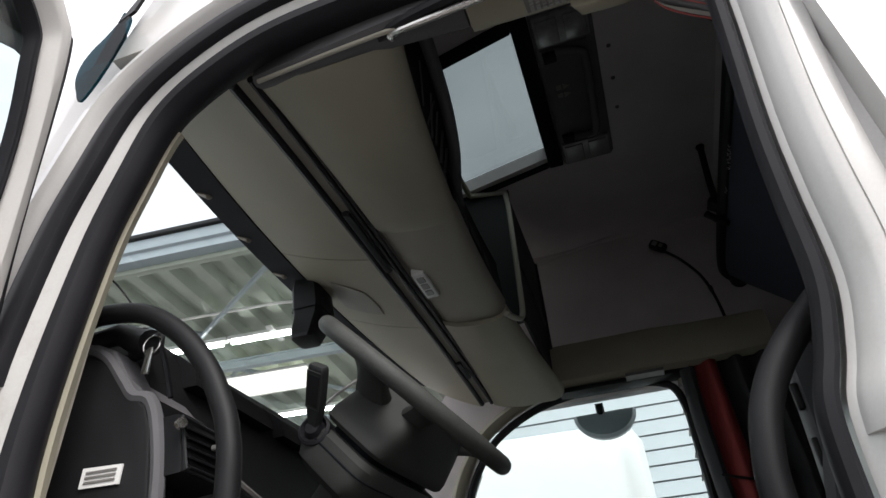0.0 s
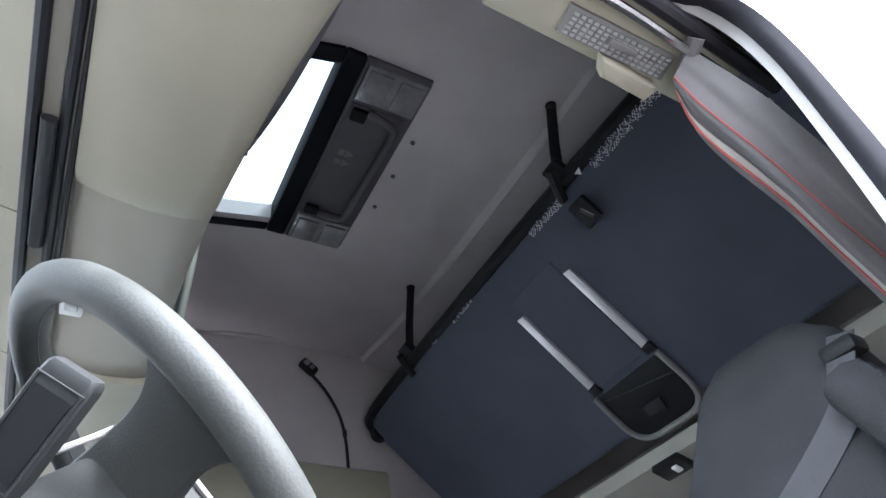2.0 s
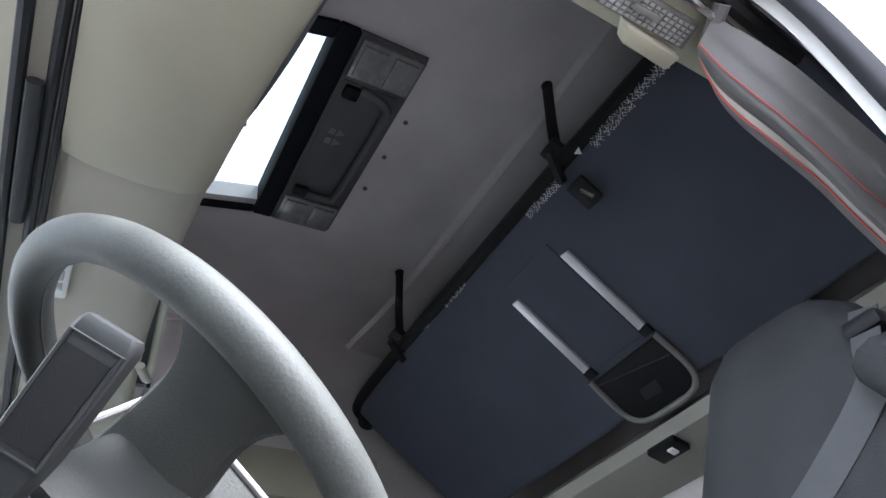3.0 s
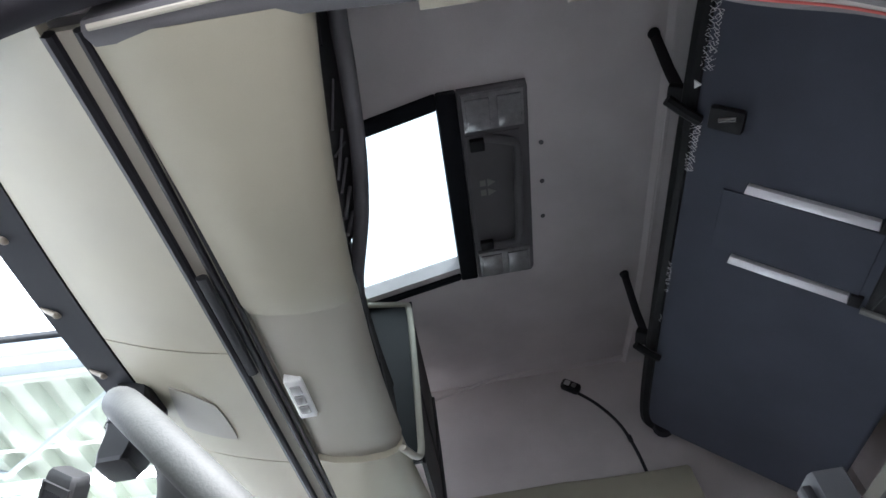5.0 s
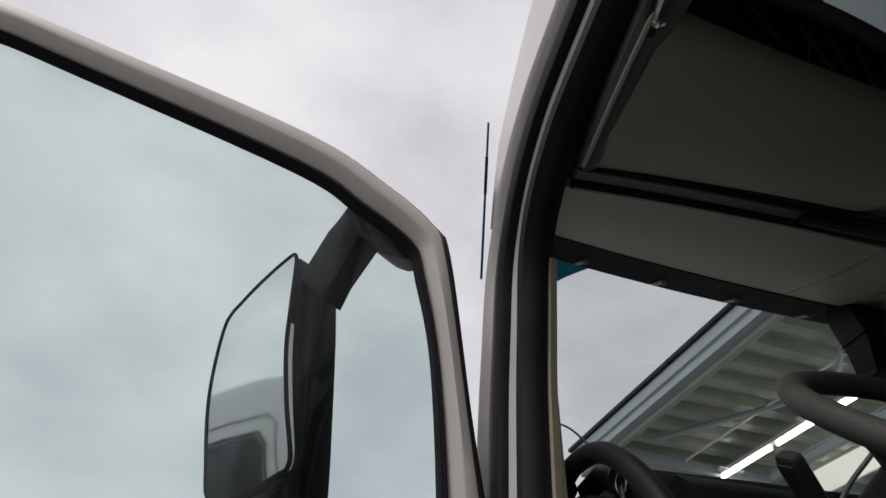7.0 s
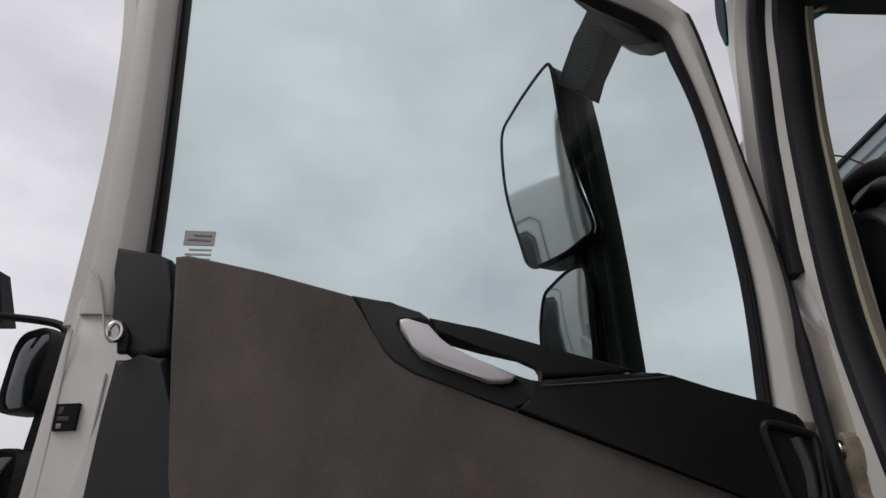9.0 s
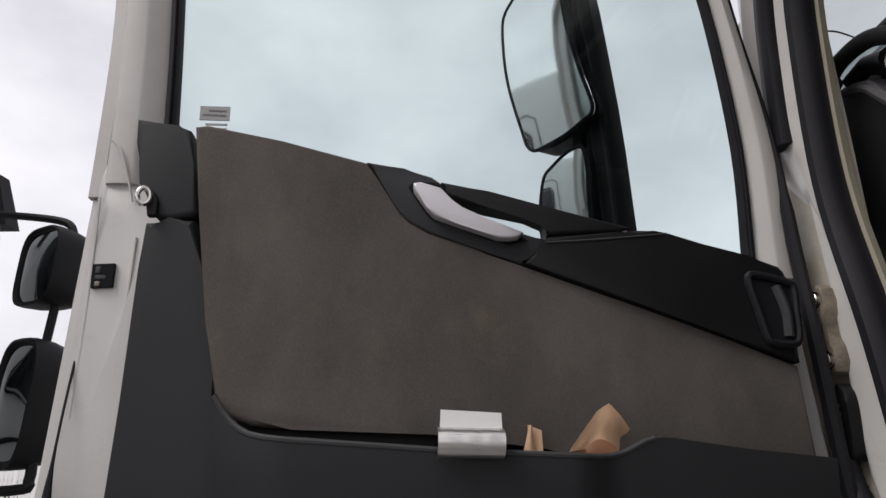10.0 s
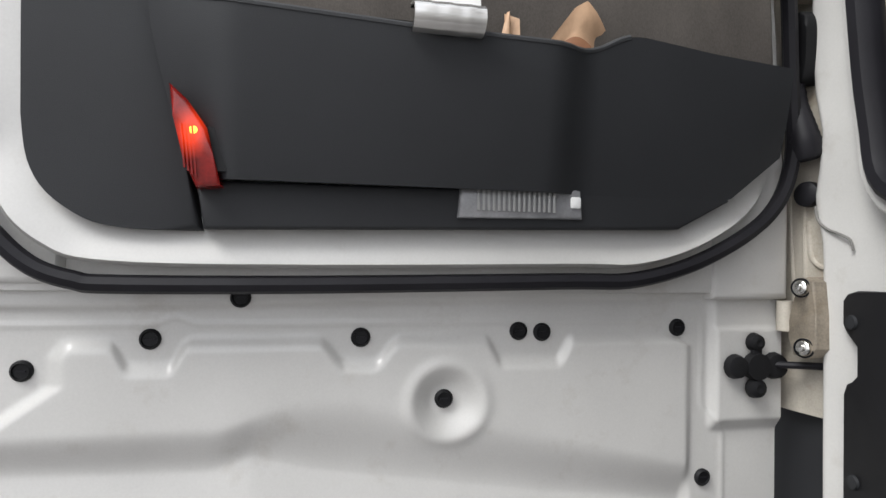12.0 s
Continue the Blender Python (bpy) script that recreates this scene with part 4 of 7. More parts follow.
def dxz(y):
    """Places on the dashboard's end face."""
    return lambda p, q, h: Vector((p + 0.016, y + h, q + 0.015))


END = [(-0.09, 2.425), (-0.01, 2.41), (0.045, 2.385), (0.09, 2.335), (0.115, 2.305), (0.145, 2.292), (0.165, 2.25), (0.185, 2.15), (0.195, 1.58), (-0.1, 1.58)]
end = part("end_panel", prism(END, 0.055, 0.0, dxz(0.215), 0.006), BLACK, dash, "smooth black end panel of the dashboard")
part("end_trim", tube(smooth([(-0.075, 0.222, 2.447), (0.005, 0.222, 2.433), (0.060, 0.222, 2.407), (0.107, 0.222, 2.355), (0.132, 0.222, 2.327), (0.163, 0.224, 2.315), (0.186, 0.226, 2.265), (0.206, 0.228, 2.165), (0.214, 0.23, 1.965)], 5), 0.011, 8), SLATE, dash, "taupe moulded edge")
part("end_cap", prism([(-0.08, 2.44), (0.0, 2.43), (0.06, 2.40), (0.10, 2.345), (0.125, 2.32), (0.15, 2.305), (0.135, 2.295), (0.05, 2.37), (-0.08, 2.41)], 0.14, 0.0, dxz(0.218), 0.004), SLATE, dash, "taupe moulded cap")
note = part("label", prism([(0.064, 2.178), (0.134, 2.176), (0.134, 2.204), (0.064, 2.207)], 0, -0.0025, dxz(0.214)), PAPER, end, "white paper label with grey lines")
for z in (2.183, 2.190, 2.197):
    part("text_bar", prism([(0.072, z), (0.126, z - 0.001), (0.126, z + 0.0025), (0.072, z + 0.0035)], 0, -0.0012, dxz(0.2113)), GREY, note)
def on_vent(p, q, h):
    """Places on the driver side air vent: p along its width, q up, h out of its face."""
    return Vector((0.226 + 0.30 * (p - 0.222) + (2.278 - q) * 0.24 + h, p - 0.15 * h, q))


vent = part("air_vent", prism([(0.221, 2.196), (0.296, 2.184), (0.296, 2.268), (0.221, 2.284)], -0.10, 0.0, on_vent, 0.006), BLACK, dash, "black slatted air vent")
part("vent_frame", tube([on_vent(p, q, 0.001) for p, q in ((0.226, 2.200), (0.292, 2.188), (0.292, 2.264), (0.226, 2.279))], 0.004, 6, True), DARK, vent)
for k in range(5):
    z = 2.204 + 0.0145 * k
    part("slat", loft([[on_vent(p, z + dq - (p - 0.222) * 0.15, d) for d, dq in ((0.0, 0.002), (0.007, -0.002), (0.008, 0.0005), (0.001, 0.005))] for p in (0.229, 0.289)]), BLACK, vent)
part("vent_tab", box((0.262, 0.254, 2.232), (0.272, 0.262, 2.240), 0.002), GREY, vent)
part("vent_wheel", disc((0.236, 0.213, 2.262), (1, -0.6, 0.2), [(0.001, 0), (0.009, 0), (0.008, 0.006), (0.001, 0.006)], 14), CHROME, vent, "bright vent knob")
for y0, y1 in ((0.36, 0.62), (0.66, 0.9)):
    part("instrument_hood", loft([[Vector((x, y, z)) for x, z in ((0.02, 2.45), (0.07, 2.475), (0.115, 2.44), (0.13, 2.40), (0.04, 2.40))] for y in (y0, y0 + 0.02, y1 - 0.02, y1)]), BLACK, dash)
part("trim_line", tube(smooth([(0.135, 0.30, 2.315), (0.16, 0.45, 2.26), (0.19, 0.6, 2.21), (0.21, 0.8, 2.19)], 5), 0.006, 6), GREY, dash, "pale trim line")

ignition = thing("ignition_lock", (0.07, 0.25, 2.40), "black ignition lock with a key ring hanging", "ignition lock")
part("barrel", tube([Vector((0.0, 0.225, 2.435)), Vector((0.045, 0.235, 2.445)), Vector((0.085, 0.245, 2.425)), Vector((0.118, 0.232, 2.412))], [0.016, 0.019, 0.024, 0.022], 12), BLACK, ignition)
part("key_head", box((0.112, 0.222, 2.392), (0.146, 0.234, 2.425), 0.006, 3), BLACK, ignition)
part("key", box((0.124, 0.217, 2.348), (0.138, 0.221, 2.395), 0.0015), CHROME, ignition, "bright metal key")
part("ring", tube([Vector((0.132 + 0.016 * math.cos(a), 0.220, 2.40 + 0.016 * math.sin(a))) for a in [k * math.pi / 8 for k in range(16)]], 0.0018, 6, True), CHROME, ignition)
part("lanyard", tube(smooth([(0.145, 0.224, 2.40), (0.160, 0.23, 2.36), (0.172, 0.24, 2.31)], 5), 0.0045, 6), RUBBER, ignition)
part("fob", box((0.055, 0.245, 2.40), (0.085, 0.262, 2.46), 0.008, 3), BLACK, ignition)

for o in ignition.children:
    o.data.transform(Matrix.Translation((0.013, 0, 0.012)))

grab = thing("grab_handle", (0.3, 0.19, 1.95), "long curved black grab handle beside the dashboard", "grab handle", "grab handles")
part("bar", tube(smooth([(0.005, 0.188, 2.456), (0.055, 0.19, 2.470), (0.14, 0.19, 2.455), (0.216, 0.19, 2.407), (0.280, 0.19, 2.338), (0.318, 0.19, 2.272), (0.336, 0.19, 2.225), (0.346, 0.19, 2.16), (0.348, 0.195, 2.0), (0.33, 0.21, 1.85)], 6), 0.0165, 12), BLACK, grab)
part("foot", disc((0.008, 0.185, 2.45), (1, 0.15, 0.3), [(0.001, -0.01), (0.028, -0.01), (0.024, 0.012), (0.001, 0.014)], 14), RUBBER, grab)
wire = thing("antenna_wire", (0.0, 0.15, 2.5), "thin black wire from the pillar to the handle", "wire")
part("wire", tube(smooth([(0.05, 0.165, 2.545), (0.08, 0.18, 2.52), (0.115, 0.195, 2.475)], 5), 0.0018, 6), RUBBER, wire)

grab2 = thing("grab_handle", (0.95, 0.095, 1.8), "thick curved black grab handle on the rear pillar", "grab handle", "grab handles")
part("bar", tube(smooth([(1.09, 0.115, 2.248), (1.045, 0.107, 2.208), (1.002, 0.100, 2.165), (0.974, 0.097, 2.125), (0.958, 0.094, 2.08), (0.952, 0.094, 2.02), (0.958, 0.098, 1.85), (0.98, 0.11, 1.7)], 6), 0.0145, 12), BLACK, grab2)
for at, way in (((1.088, 0.115, 2.247), (0.8, 0.2, 0.6)), ((0.982, 0.112, 1.70), (0.3, 0.2, -1.0))):
    part("foot", disc(at, way, [(0.001, -0.012), (0.021, -0.012), (0.027, 0.004), (0.027, 0.016), (0.001, 0.018)], 16), RUBBER, grab2)

WC, WN = Vector((0.502, 0.4615, 2.352)), Vector((0.712, -0.05, 0.70)).normalized()
WA = (Vector((0, 1, 0)) - WN * WN.y).normalized()
WB = WN.cross(WA)
WB = WB if WB.z > 0 else -WB


def on_wheel(ang, r, h=0.0):
    return WC + r * (math.cos(ang) * WA + math.sin(ang) * WB) + h * WN


def spoke(middle, root, waist, tip, root_h):
    """A blade that grows out of the hub's side wall and flares into the rim."""
    rings = []
    for k in range(19):
        f = k / 18
        r = 0.088 + 0.096 * f
        w = waist + (root - waist) * (1 - f) ** 2.4 + (tip - waist) * max(0, (f - 0.45) / 0.55) ** 2.2
        h = root_h * (1 - f) ** 1.35 + 0.001
        t = 0.013 + 0.020 * (1 - f) ** 3
        rings.append([on_wheel(radians(middle) + da * w / r, r, h + dh * t) for da, dh in ((-1, -0.2), (-0.97, 0.2), (-0.85, 0.5), (-0.5, 0.72), (0, 0.78), (0.5, 0.72), (0.85, 0.5), (0.97, 0.2), (1, -0.2), (0.9, -0.6), (0.5, -0.85), (0, -0.92), (-0.5, -0.85), (-0.9, -0.6))])
    return loft(rings)


def axis_ring(h, half, top, low, power=0.32):
    """A rounded rectangle across the steering axis, at height h over the wheel's plane."""
    c, tall = WC + WN * h + WB * ((top + low) / 2), (top - low) / 2
    return [c + WA * (half * math.copysign(abs(math.cos(a)) ** power, math.cos(a))) + WB * (tall * math.copysign(abs(math.sin(a)) ** power, math.sin(a))) for a in [k * math.pi / 20 for k in range(40)]]


wheel = thing("steering_wheel", WC, "worn grey four-spoke steering wheel", "steering wheel")
part("rim", tube([on_wheel(k * math.pi / 48, 0.190) for k in range(96)], 0.0162, 18, True, 0.95), WHEEL, wheel, "worn shiny grey leather rim")
for side in (0, 1):
    for middle, root, waist, tip in ((180, 0.040, 0.031, 0.060), (222, 0.026, 0.020, 0.034)):
        part("spoke", spoke(middle if side == 0 else 180 - middle, root, waist, tip, -0.050), SPOKE, wheel)
part("hub", loft([axis_ring(-0.110, 0.120, 0.020, -0.085), axis_ring(-0.109, 0.133, 0.030, -0.095), axis_ring(-0.103, 0.139, 0.035, -0.100), axis_ring(-0.090, 0.136, 0.036, -0.102), axis_ring(-0.050, 0.112, 0.036, -0.102), axis_ring(-0.012, 0.089, 0.036, -0.100), axis_ring(-0.002, 0.083, 0.032, -0.096), axis_ring(0.003, 0.072, 0.022, -0.085), axis_ring(0.005, 0.02, -0.01, -0.04)]), SPOKE, wheel, "dark grey hub housing with the horn pad")
for way in (-1, 1):
    wall = [WC + WA * (way * a) + WB * b + WN * h for a, b, h in ((0.1375, 0.0335, -0.104), (0.128, 0.0360, -0.078), (0.110, 0.0365, -0.047), (0.092, 0.0365, -0.014), (0.0875, 0.034, -0.007), (0.0865, 0.015, -0.005), (0.0865, -0.035, -0.005), (0.0865, -0.085, -0.006))]
    part("bright_strip", tube(smooth(wall, 4), 0.0034, 8, flat=0.7), PEWTER, wheel, "satin silver trim line round the hub")
part("seam", tube([on_wheel(k * math.pi / 48, 0.1745, -0.002) for k in range(96)], 0.0011, 6, True), DUSK, wheel, "stitched inner rim seam")

column = thing("steering_column", WC - WN * 0.3, "dark grey steering column shroud with switches", "steering column")


part("shroud", loft([axis_ring(-0.118, 0.120, 0.020, -0.085), axis_ring(-0.119, 0.138, 0.032, -0.100), axis_ring(-0.128, 0.146, 0.038, -0.106), axis_ring(-0.158, 0.147, 0.038, -0.106), axis_ring(-0.176, 0.140, 0.030, -0.100), axis_ring(-0.188, 0.118, 0.012, -0.088), axis_ring(-0.194, 0.085, -0.008, -0.070), axis_ring(-0.34, 0.070, -0.015, -0.075)]), SPOKE, column)
part("core", loft([axis_ring(-0.104, 0.118, 0.018, -0.082), axis_ring(-0.124, 0.118, 0.018, -0.082)]), HEADER, column, "dark gap behind the hub")
part("seam", tube(axis_ring(-0.142, 0.1472, 0.0383, -0.1063), 0.0014, 6, True), HEADER, column, "dark shroud seam")

lever = thing("column_lever", (0.405, 0.315, 2.21), "dark grey paddle lever on the steering column", "lever")
L0, L1 = Vector((0.392, 0.322, 2.268)), Vector((0.4255, 0.2635, 2.336))
LD = (L1 - L0).normalized()
LT = Vector((-0.50, -0.44, -0.74))
LT = (LT - LD * LT.dot(LD)).normalized()
LS = LD.cross(LT)
rings = []
for s, w, t in ((-0.012, 0.008, 0.007), (0.006, 0.0095, 0.007), (0.020, 0.0125, 0.008), (0.036, 0.0148, 0.0085), (0.090, 0.0160, 0.0085), (0.0945, 0.0154, 0.008), (0.097, 0.0138, 0.007)):
    c = L0 + LD * s
    rings.append([c + LS * (w * a) + LT * (t * b) for a, b in ((-1, -0.7), (-0.8, -1), (0.8, -1), (1, -0.7), (1, 0.7), (0.85, 1), (-0.85, 1), (-1, 0.7))])
part("paddle", loft(rings), LEVER, lever)
part("inset", loft([[L0 + LD * s + LS * (w * a) + LT * (b * 0.0092) for a, b in ((-1, 1), (1, 1), (1, 0.7), (-1, 0.7))] for s, w in ((0.034, 0.0108), (0.082, 0.0118))]), BLACK, lever, "black inset pad")
inset_rim = [L0 + LD * s + LS * a + LT * 0.0086 for s, a in ((0.030, -0.0128), (0.088, -0.0140), (0.088, 0.0140), (0.030, 0.0128))]
part("inset_rim", tube(inset_rim, 0.0016, 6, True), LEVER, lever)
part("boot", disc(L0 - LD * 0.006, -WA + LD * 0.3, [(0.001, -0.012), (0.026, -0.012), (0.026, 0.002), (0.022, 0.005), (0.017, -0.002), (0.011, 0.010), (0.001, 0.012)], 18), RUBBER, lever)

unit = thing("windscreen_camera", (-0.02, 1.1, 2.87), "black camera housing hanging from the windscreen header", "camera housing")
rings = []
for z, cx, cy, wx, wy in ((3.085, -0.085, 1.09, 0.040, 0.050), (3.05, -0.075, 1.09, 0.050, 0.060), (2.985, -0.068, 1.095, 0.052, 0.062), (2.95, -0.068, 1.095, 0.047, 0.058), (2.905, -0.085, 1.10, 0.042, 0.050), (2.885, -0.09, 1.10, 0.036, 0.044)):
    rings.append([Vector((cx + wx * a, cy + wy * b, z)) for a, b in ((-1, -0.75), (-0.75, -1), (0.75, -1), (1, -0.75), (1, 0.75), (0.75, 1), (-0.75, 1), (-1, 0.75))])
casing = part("housing", loft(rings), BLACK, unit)
part("seam", tube([Vector((-0.068 + 0.0525 * a, 1.095 + 0.0625 * b, 2.968)) for a, b in ((-1, -0.75), (-0.75, -1), (0.75, -1), (1, -0.75), (1, 0.75), (0.75, 1), (-0.75, 1), (-1, 0.75))], 0.0016, 6, True), HEADER, casing, "parting line of the housing")
part("lower_cap", loft([[Vector((-0.09 + 0.038 * k * a, 1.10 + 0.046 * k * b, z)) for a, b in ((-1, -0.7), (-0.7, -1), (0.7, -1), (1, -0.7), (1, 0.7), (0.7, 1), (-0.7, 1), (-1, 0.7))] for k, z in ((1.0, 2.890), (0.96, 2.880), (0.7, 2.876))]), DARK, unit, "dark grey lower cap")

# ---- seats ----
seat = thing("driver_seat", (1.2, 0.42, 1.46), "dark grey cloth driver seat with built-in headrest", "seat")


def seat_ring(z, cx, half, depth, cy=0.415):
    return [Vector((cx + depth * math.copysign(abs(math.sin(a)) ** 0.7, math.sin(a)), cy + half * math.copysign(abs(math.cos(a)) ** 0.6, math.cos(a)), z)) for a in [k * math.pi / 14 for k in range(28)]]


part("backrest", loft([seat_ring(*r) for r in ((1.78, 1.17, 0.22, 0.07), (1.95, 1.20, 0.25, 0.085), (2.15, 1.24, 0.25, 0.085), (2.32, 1.27, 0.235, 0.08), (2.44, 1.31, 0.19, 0.07), (2.53, 1.335, 0.155, 0.062), (2.60, 1.355, 0.13, 0.055), (2.635, 1.36, 0.09, 0.04), (2.645, 1.362, 0.04, 0.02))]), SEAT, seat)
part("cushion", box((0.72, 0.17, 1.80), (1.18, 0.66, 1.93), 0.045, 4), SEAT, seat)
part("base", box((0.78, 0.24, 1.46), (1.18, 0.60, 1.80), 0.03, 2), BLACK, seat)
part("bolster", tube(smooth([(1.10, 0.20, 1.95), (1.145, 0.18, 2.15), (1.19, 0.20, 2.34), (1.235, 0.26, 2.47)], 6), 0.035, 10), SEAT, seat)
part("bolster", tube(smooth([(1.10, 0.62, 1.95), (1.145, 0.64, 2.10), (1.18, 0.63, 2.20), (1.215, 0.60, 2.27)], 6), 0.033, 10), SEAT, seat)
arm = part("armrest", loft([[Vector((1.160 + dx * 0.026 + 0.02 * s, 0.755 + dy * (0.044 - 0.010 * s), 2.02 + 0.43 * s)) for dx, dy in ((-1, -0.8), (-0.8, -1), (0.8, -1), (1, -0.8), (1, 0.8), (0.8, 1), (-0.8, 1), (-1, 0.8))] for s in (0, 0.3, 0.7, 0.95, 1.0)]), DUSK, seat, "dark grey folded-up armrest")
for z in (2.20, 2.30, 2.385):
    part("slot", box((1.136, 0.722, z), (1.150, 0.736, z + 0.05), 0.004), BLACK, arm)
belt = thing("seat_belt", (1.2, 0.3, 2.3), "grey seat belt webbing across the driver seat", "seat belt")
rows = []
for p in smooth([(1.290, 0.262, 2.560), (1.256, 0.272, 2.500), (1.240, 0.284, 2.452), (1.205, 0.365, 2.378), (1.184, 0.455, 2.322), (1.158, 0.590, 2.262), (1.120, 0.66, 2.15), (1.10, 0.69, 1.98)], 6):
    side = Vector((-0.10, 0.66, 0.74)) if p.z < 2.46 else Vector((0.0, 0.9, 0.25))
    side = side.normalized() * 0.019
    rows.append([p - side, p + side, p + side + Vector((0.0035, 0, 0.001)), p - side + Vector((0.0035, 0, 0.001))])
part("webbing", loft(rows), BELT, belt)
part("guide", box((1.262, 0.240, 2.520), (1.300, 0.292, 2.545), 0.008), BLACK, belt, "black belt guide on the seat shoulder")
clip = thing("wall_bracket", (1.815, 1.04, 2.76), "small black bracket under the rear wall ledge", "bracket")
tilt = Matrix.Translation((1.822, 1.04, 2.762)) @ Matrix.Rotation(radians(20), 4, "Y")
part("plate", box((-0.03, -0.05, -0.008), (0.03, 0.05, 0.012), 0.004, 2, tilt), BLACK, clip)
part("tongue", box((-0.012, -0.025, -0.014), (0.014, -0.005, -0.006), 0.003, 2, tilt), PAPER, clip)

# ---- outside sun visor and passenger side mirror ----
shade = thing("sun_visor", (-0.3, MID, 3.1), "smoked teal outside sun visor over the windscreen", "sun visor")


def visor_at(u, v):
    y = 0.13 + 1.86 * u
    e = abs(2 * u - 1) ** 6
    low = 3.255 - 0.29 * abs(2 * u - 1) ** 10 - 0.22 * max(0, 1 - u / 0.2)
    top = 3.36 - 0.05 * e
    z = low + (top - low) * v
    return Vector((-0.30 + 0.17 * e + 0.16 * (z - 3.0), y, z))


clear_shadow(part("shield", slab(visor_at, 40, 8, (-0.006, 0, 0.002)), TEAL, shade))


def on_wing(p, q, h):
    """A place on the visor's end wing, which is bent back round the cab corner."""
    return Vector((0.0005, 0.0537, 3.0)) + p * Vector((0.9666, -0.2563, 0)) + q * Vector((0.0095, 0.0357, 0.9993)) + h * Vector((0.2561, 0.9659, -0.0369))


LEAF = smooth([(0.018, -0.140, 0), (-0.031, -0.073, 0), (-0.064, -0.014, 0), (-0.071, 0.040, 0), (-0.050, 0.070, 0), (-0.008, 0.085, 0), (0.030, 0.105, 0), (0.075, 0.085, 0), (0.085, 0.0, 0), (0.060, -0.090, 0)], 4, True)
clear_shadow(part("side_wing", prism([(p.x, p.y) for p in LEAF], 0.0, 0.005, on_wing, 0.002), TEAL, shade, "smoked teal end wing"))
clear_shadow(part("wing_strip", prism([(0.072, 0.142), (0.082, 0.200), (0.100, 0.255), (0.120, 0.255), (0.112, 0.19), (0.100, 0.142)], 0.0, 0.005, on_wing, 0.002), TEAL, shade, "smoked teal end wing"))
part("wing_clip", prism([(0.028, 0.104), (0.074, 0.148), (0.104, 0.148), (0.082, 0.098)], -0.001, 0.006, on_wing, 0.002), BLACK, shade, "black clip between the wing pieces")
for y in (0.45, MID, 1.67):
    part("bracket", box((-0.27, y - 0.015, 3.27), (-0.12, y + 0.015, 3.29), 0.004), BLACK, shade)

kerb = thing("kerb_mirror", (0.74, 2.22, 2.78), "grey rounded mirror above the passenger window outside", "mirror")
part("housing", loft([[Vector((0.735 + 0.135 * s * math.cos(a), 2.235 + h, 2.885 - 0.105 * s * max(0, math.sin(a)) + 0.006 * (math.sin(a) < 0) * s)) for a in [k * math.pi / 12 for k in range(24)]] for s, h in ((0.9, 0.0), (1.0, 0.015), (0.95, 0.06), (0.6, 0.10))]), SIDING, kerb)
part("mirror_glass", loft([[Vector((0.735 + 0.122 * s * math.cos(a), 2.232 + h, 2.878 - 0.09 * s * max(0, math.sin(a)))) for a in [k * math.pi / 12 for k in range(24)]] for s, h in ((1.0, 0.0), (0.97, -0.004))]), SIDING, kerb)
part("arm", tube([Vector((0.72, 2.25, 2.885)), Vector((0.72, 2.23, 2.93))], 0.018, 8), BLACK, kerb)

# ---- open driver door: x runs from the hinge to the latch, y out of the trim, z up ----
TURN = radians(7.5)
DOOR = Matrix(((math.sin(TURN), math.cos(TURN), 0, 0), (-math.cos(TURN), math.sin(TURN), 0, 0), (0, 0, 1, 0), (0, 0, 0, 1)))
door = thing("door_1", DOOR, "open white driver door with black and cloth trim", "door", kind="structure")


def dpart(name, bm, mat, parent=None, label=""):
    return part(name, bm, mat, parent or door, label, local=True)


def lean(z):
    """The upper door leans towards the cab."""
    return 0.08 * max(0, z - 2.1)


def on_door(p, q, h):
    return Vector((p, h + lean(q), q))


BOLTS = [(1.077, 1.283), (0.92, 1.323), (0.631, 1.322), (0.385, 1.329), (0.346, 1.327), (0.107, 1.332), (0.502, 1.226), (0.057, 1.081), (0.801, 1.381)]


def step(x, a, b):
    t = min(1, max(0, (x - a) / (b - a)))
    return t * t * (3 - 2 * t)


VALLEY = [(-0.1, 1.06), (0.1, 1.09), (0.3, 1.135), (0.45, 1.168), (0.566, 1.190), (0.633, 1.208), (0.735, 1.206), (0.82, 1.176), (1.2, 1.172)]
RIDGE = [(-0.1, 1.02), (0.1, 1.04), (0.315, 1.069), (0.695, 1.127), (0.785, 1.150), (0.836, 1.132), (1.2, 1.142)]


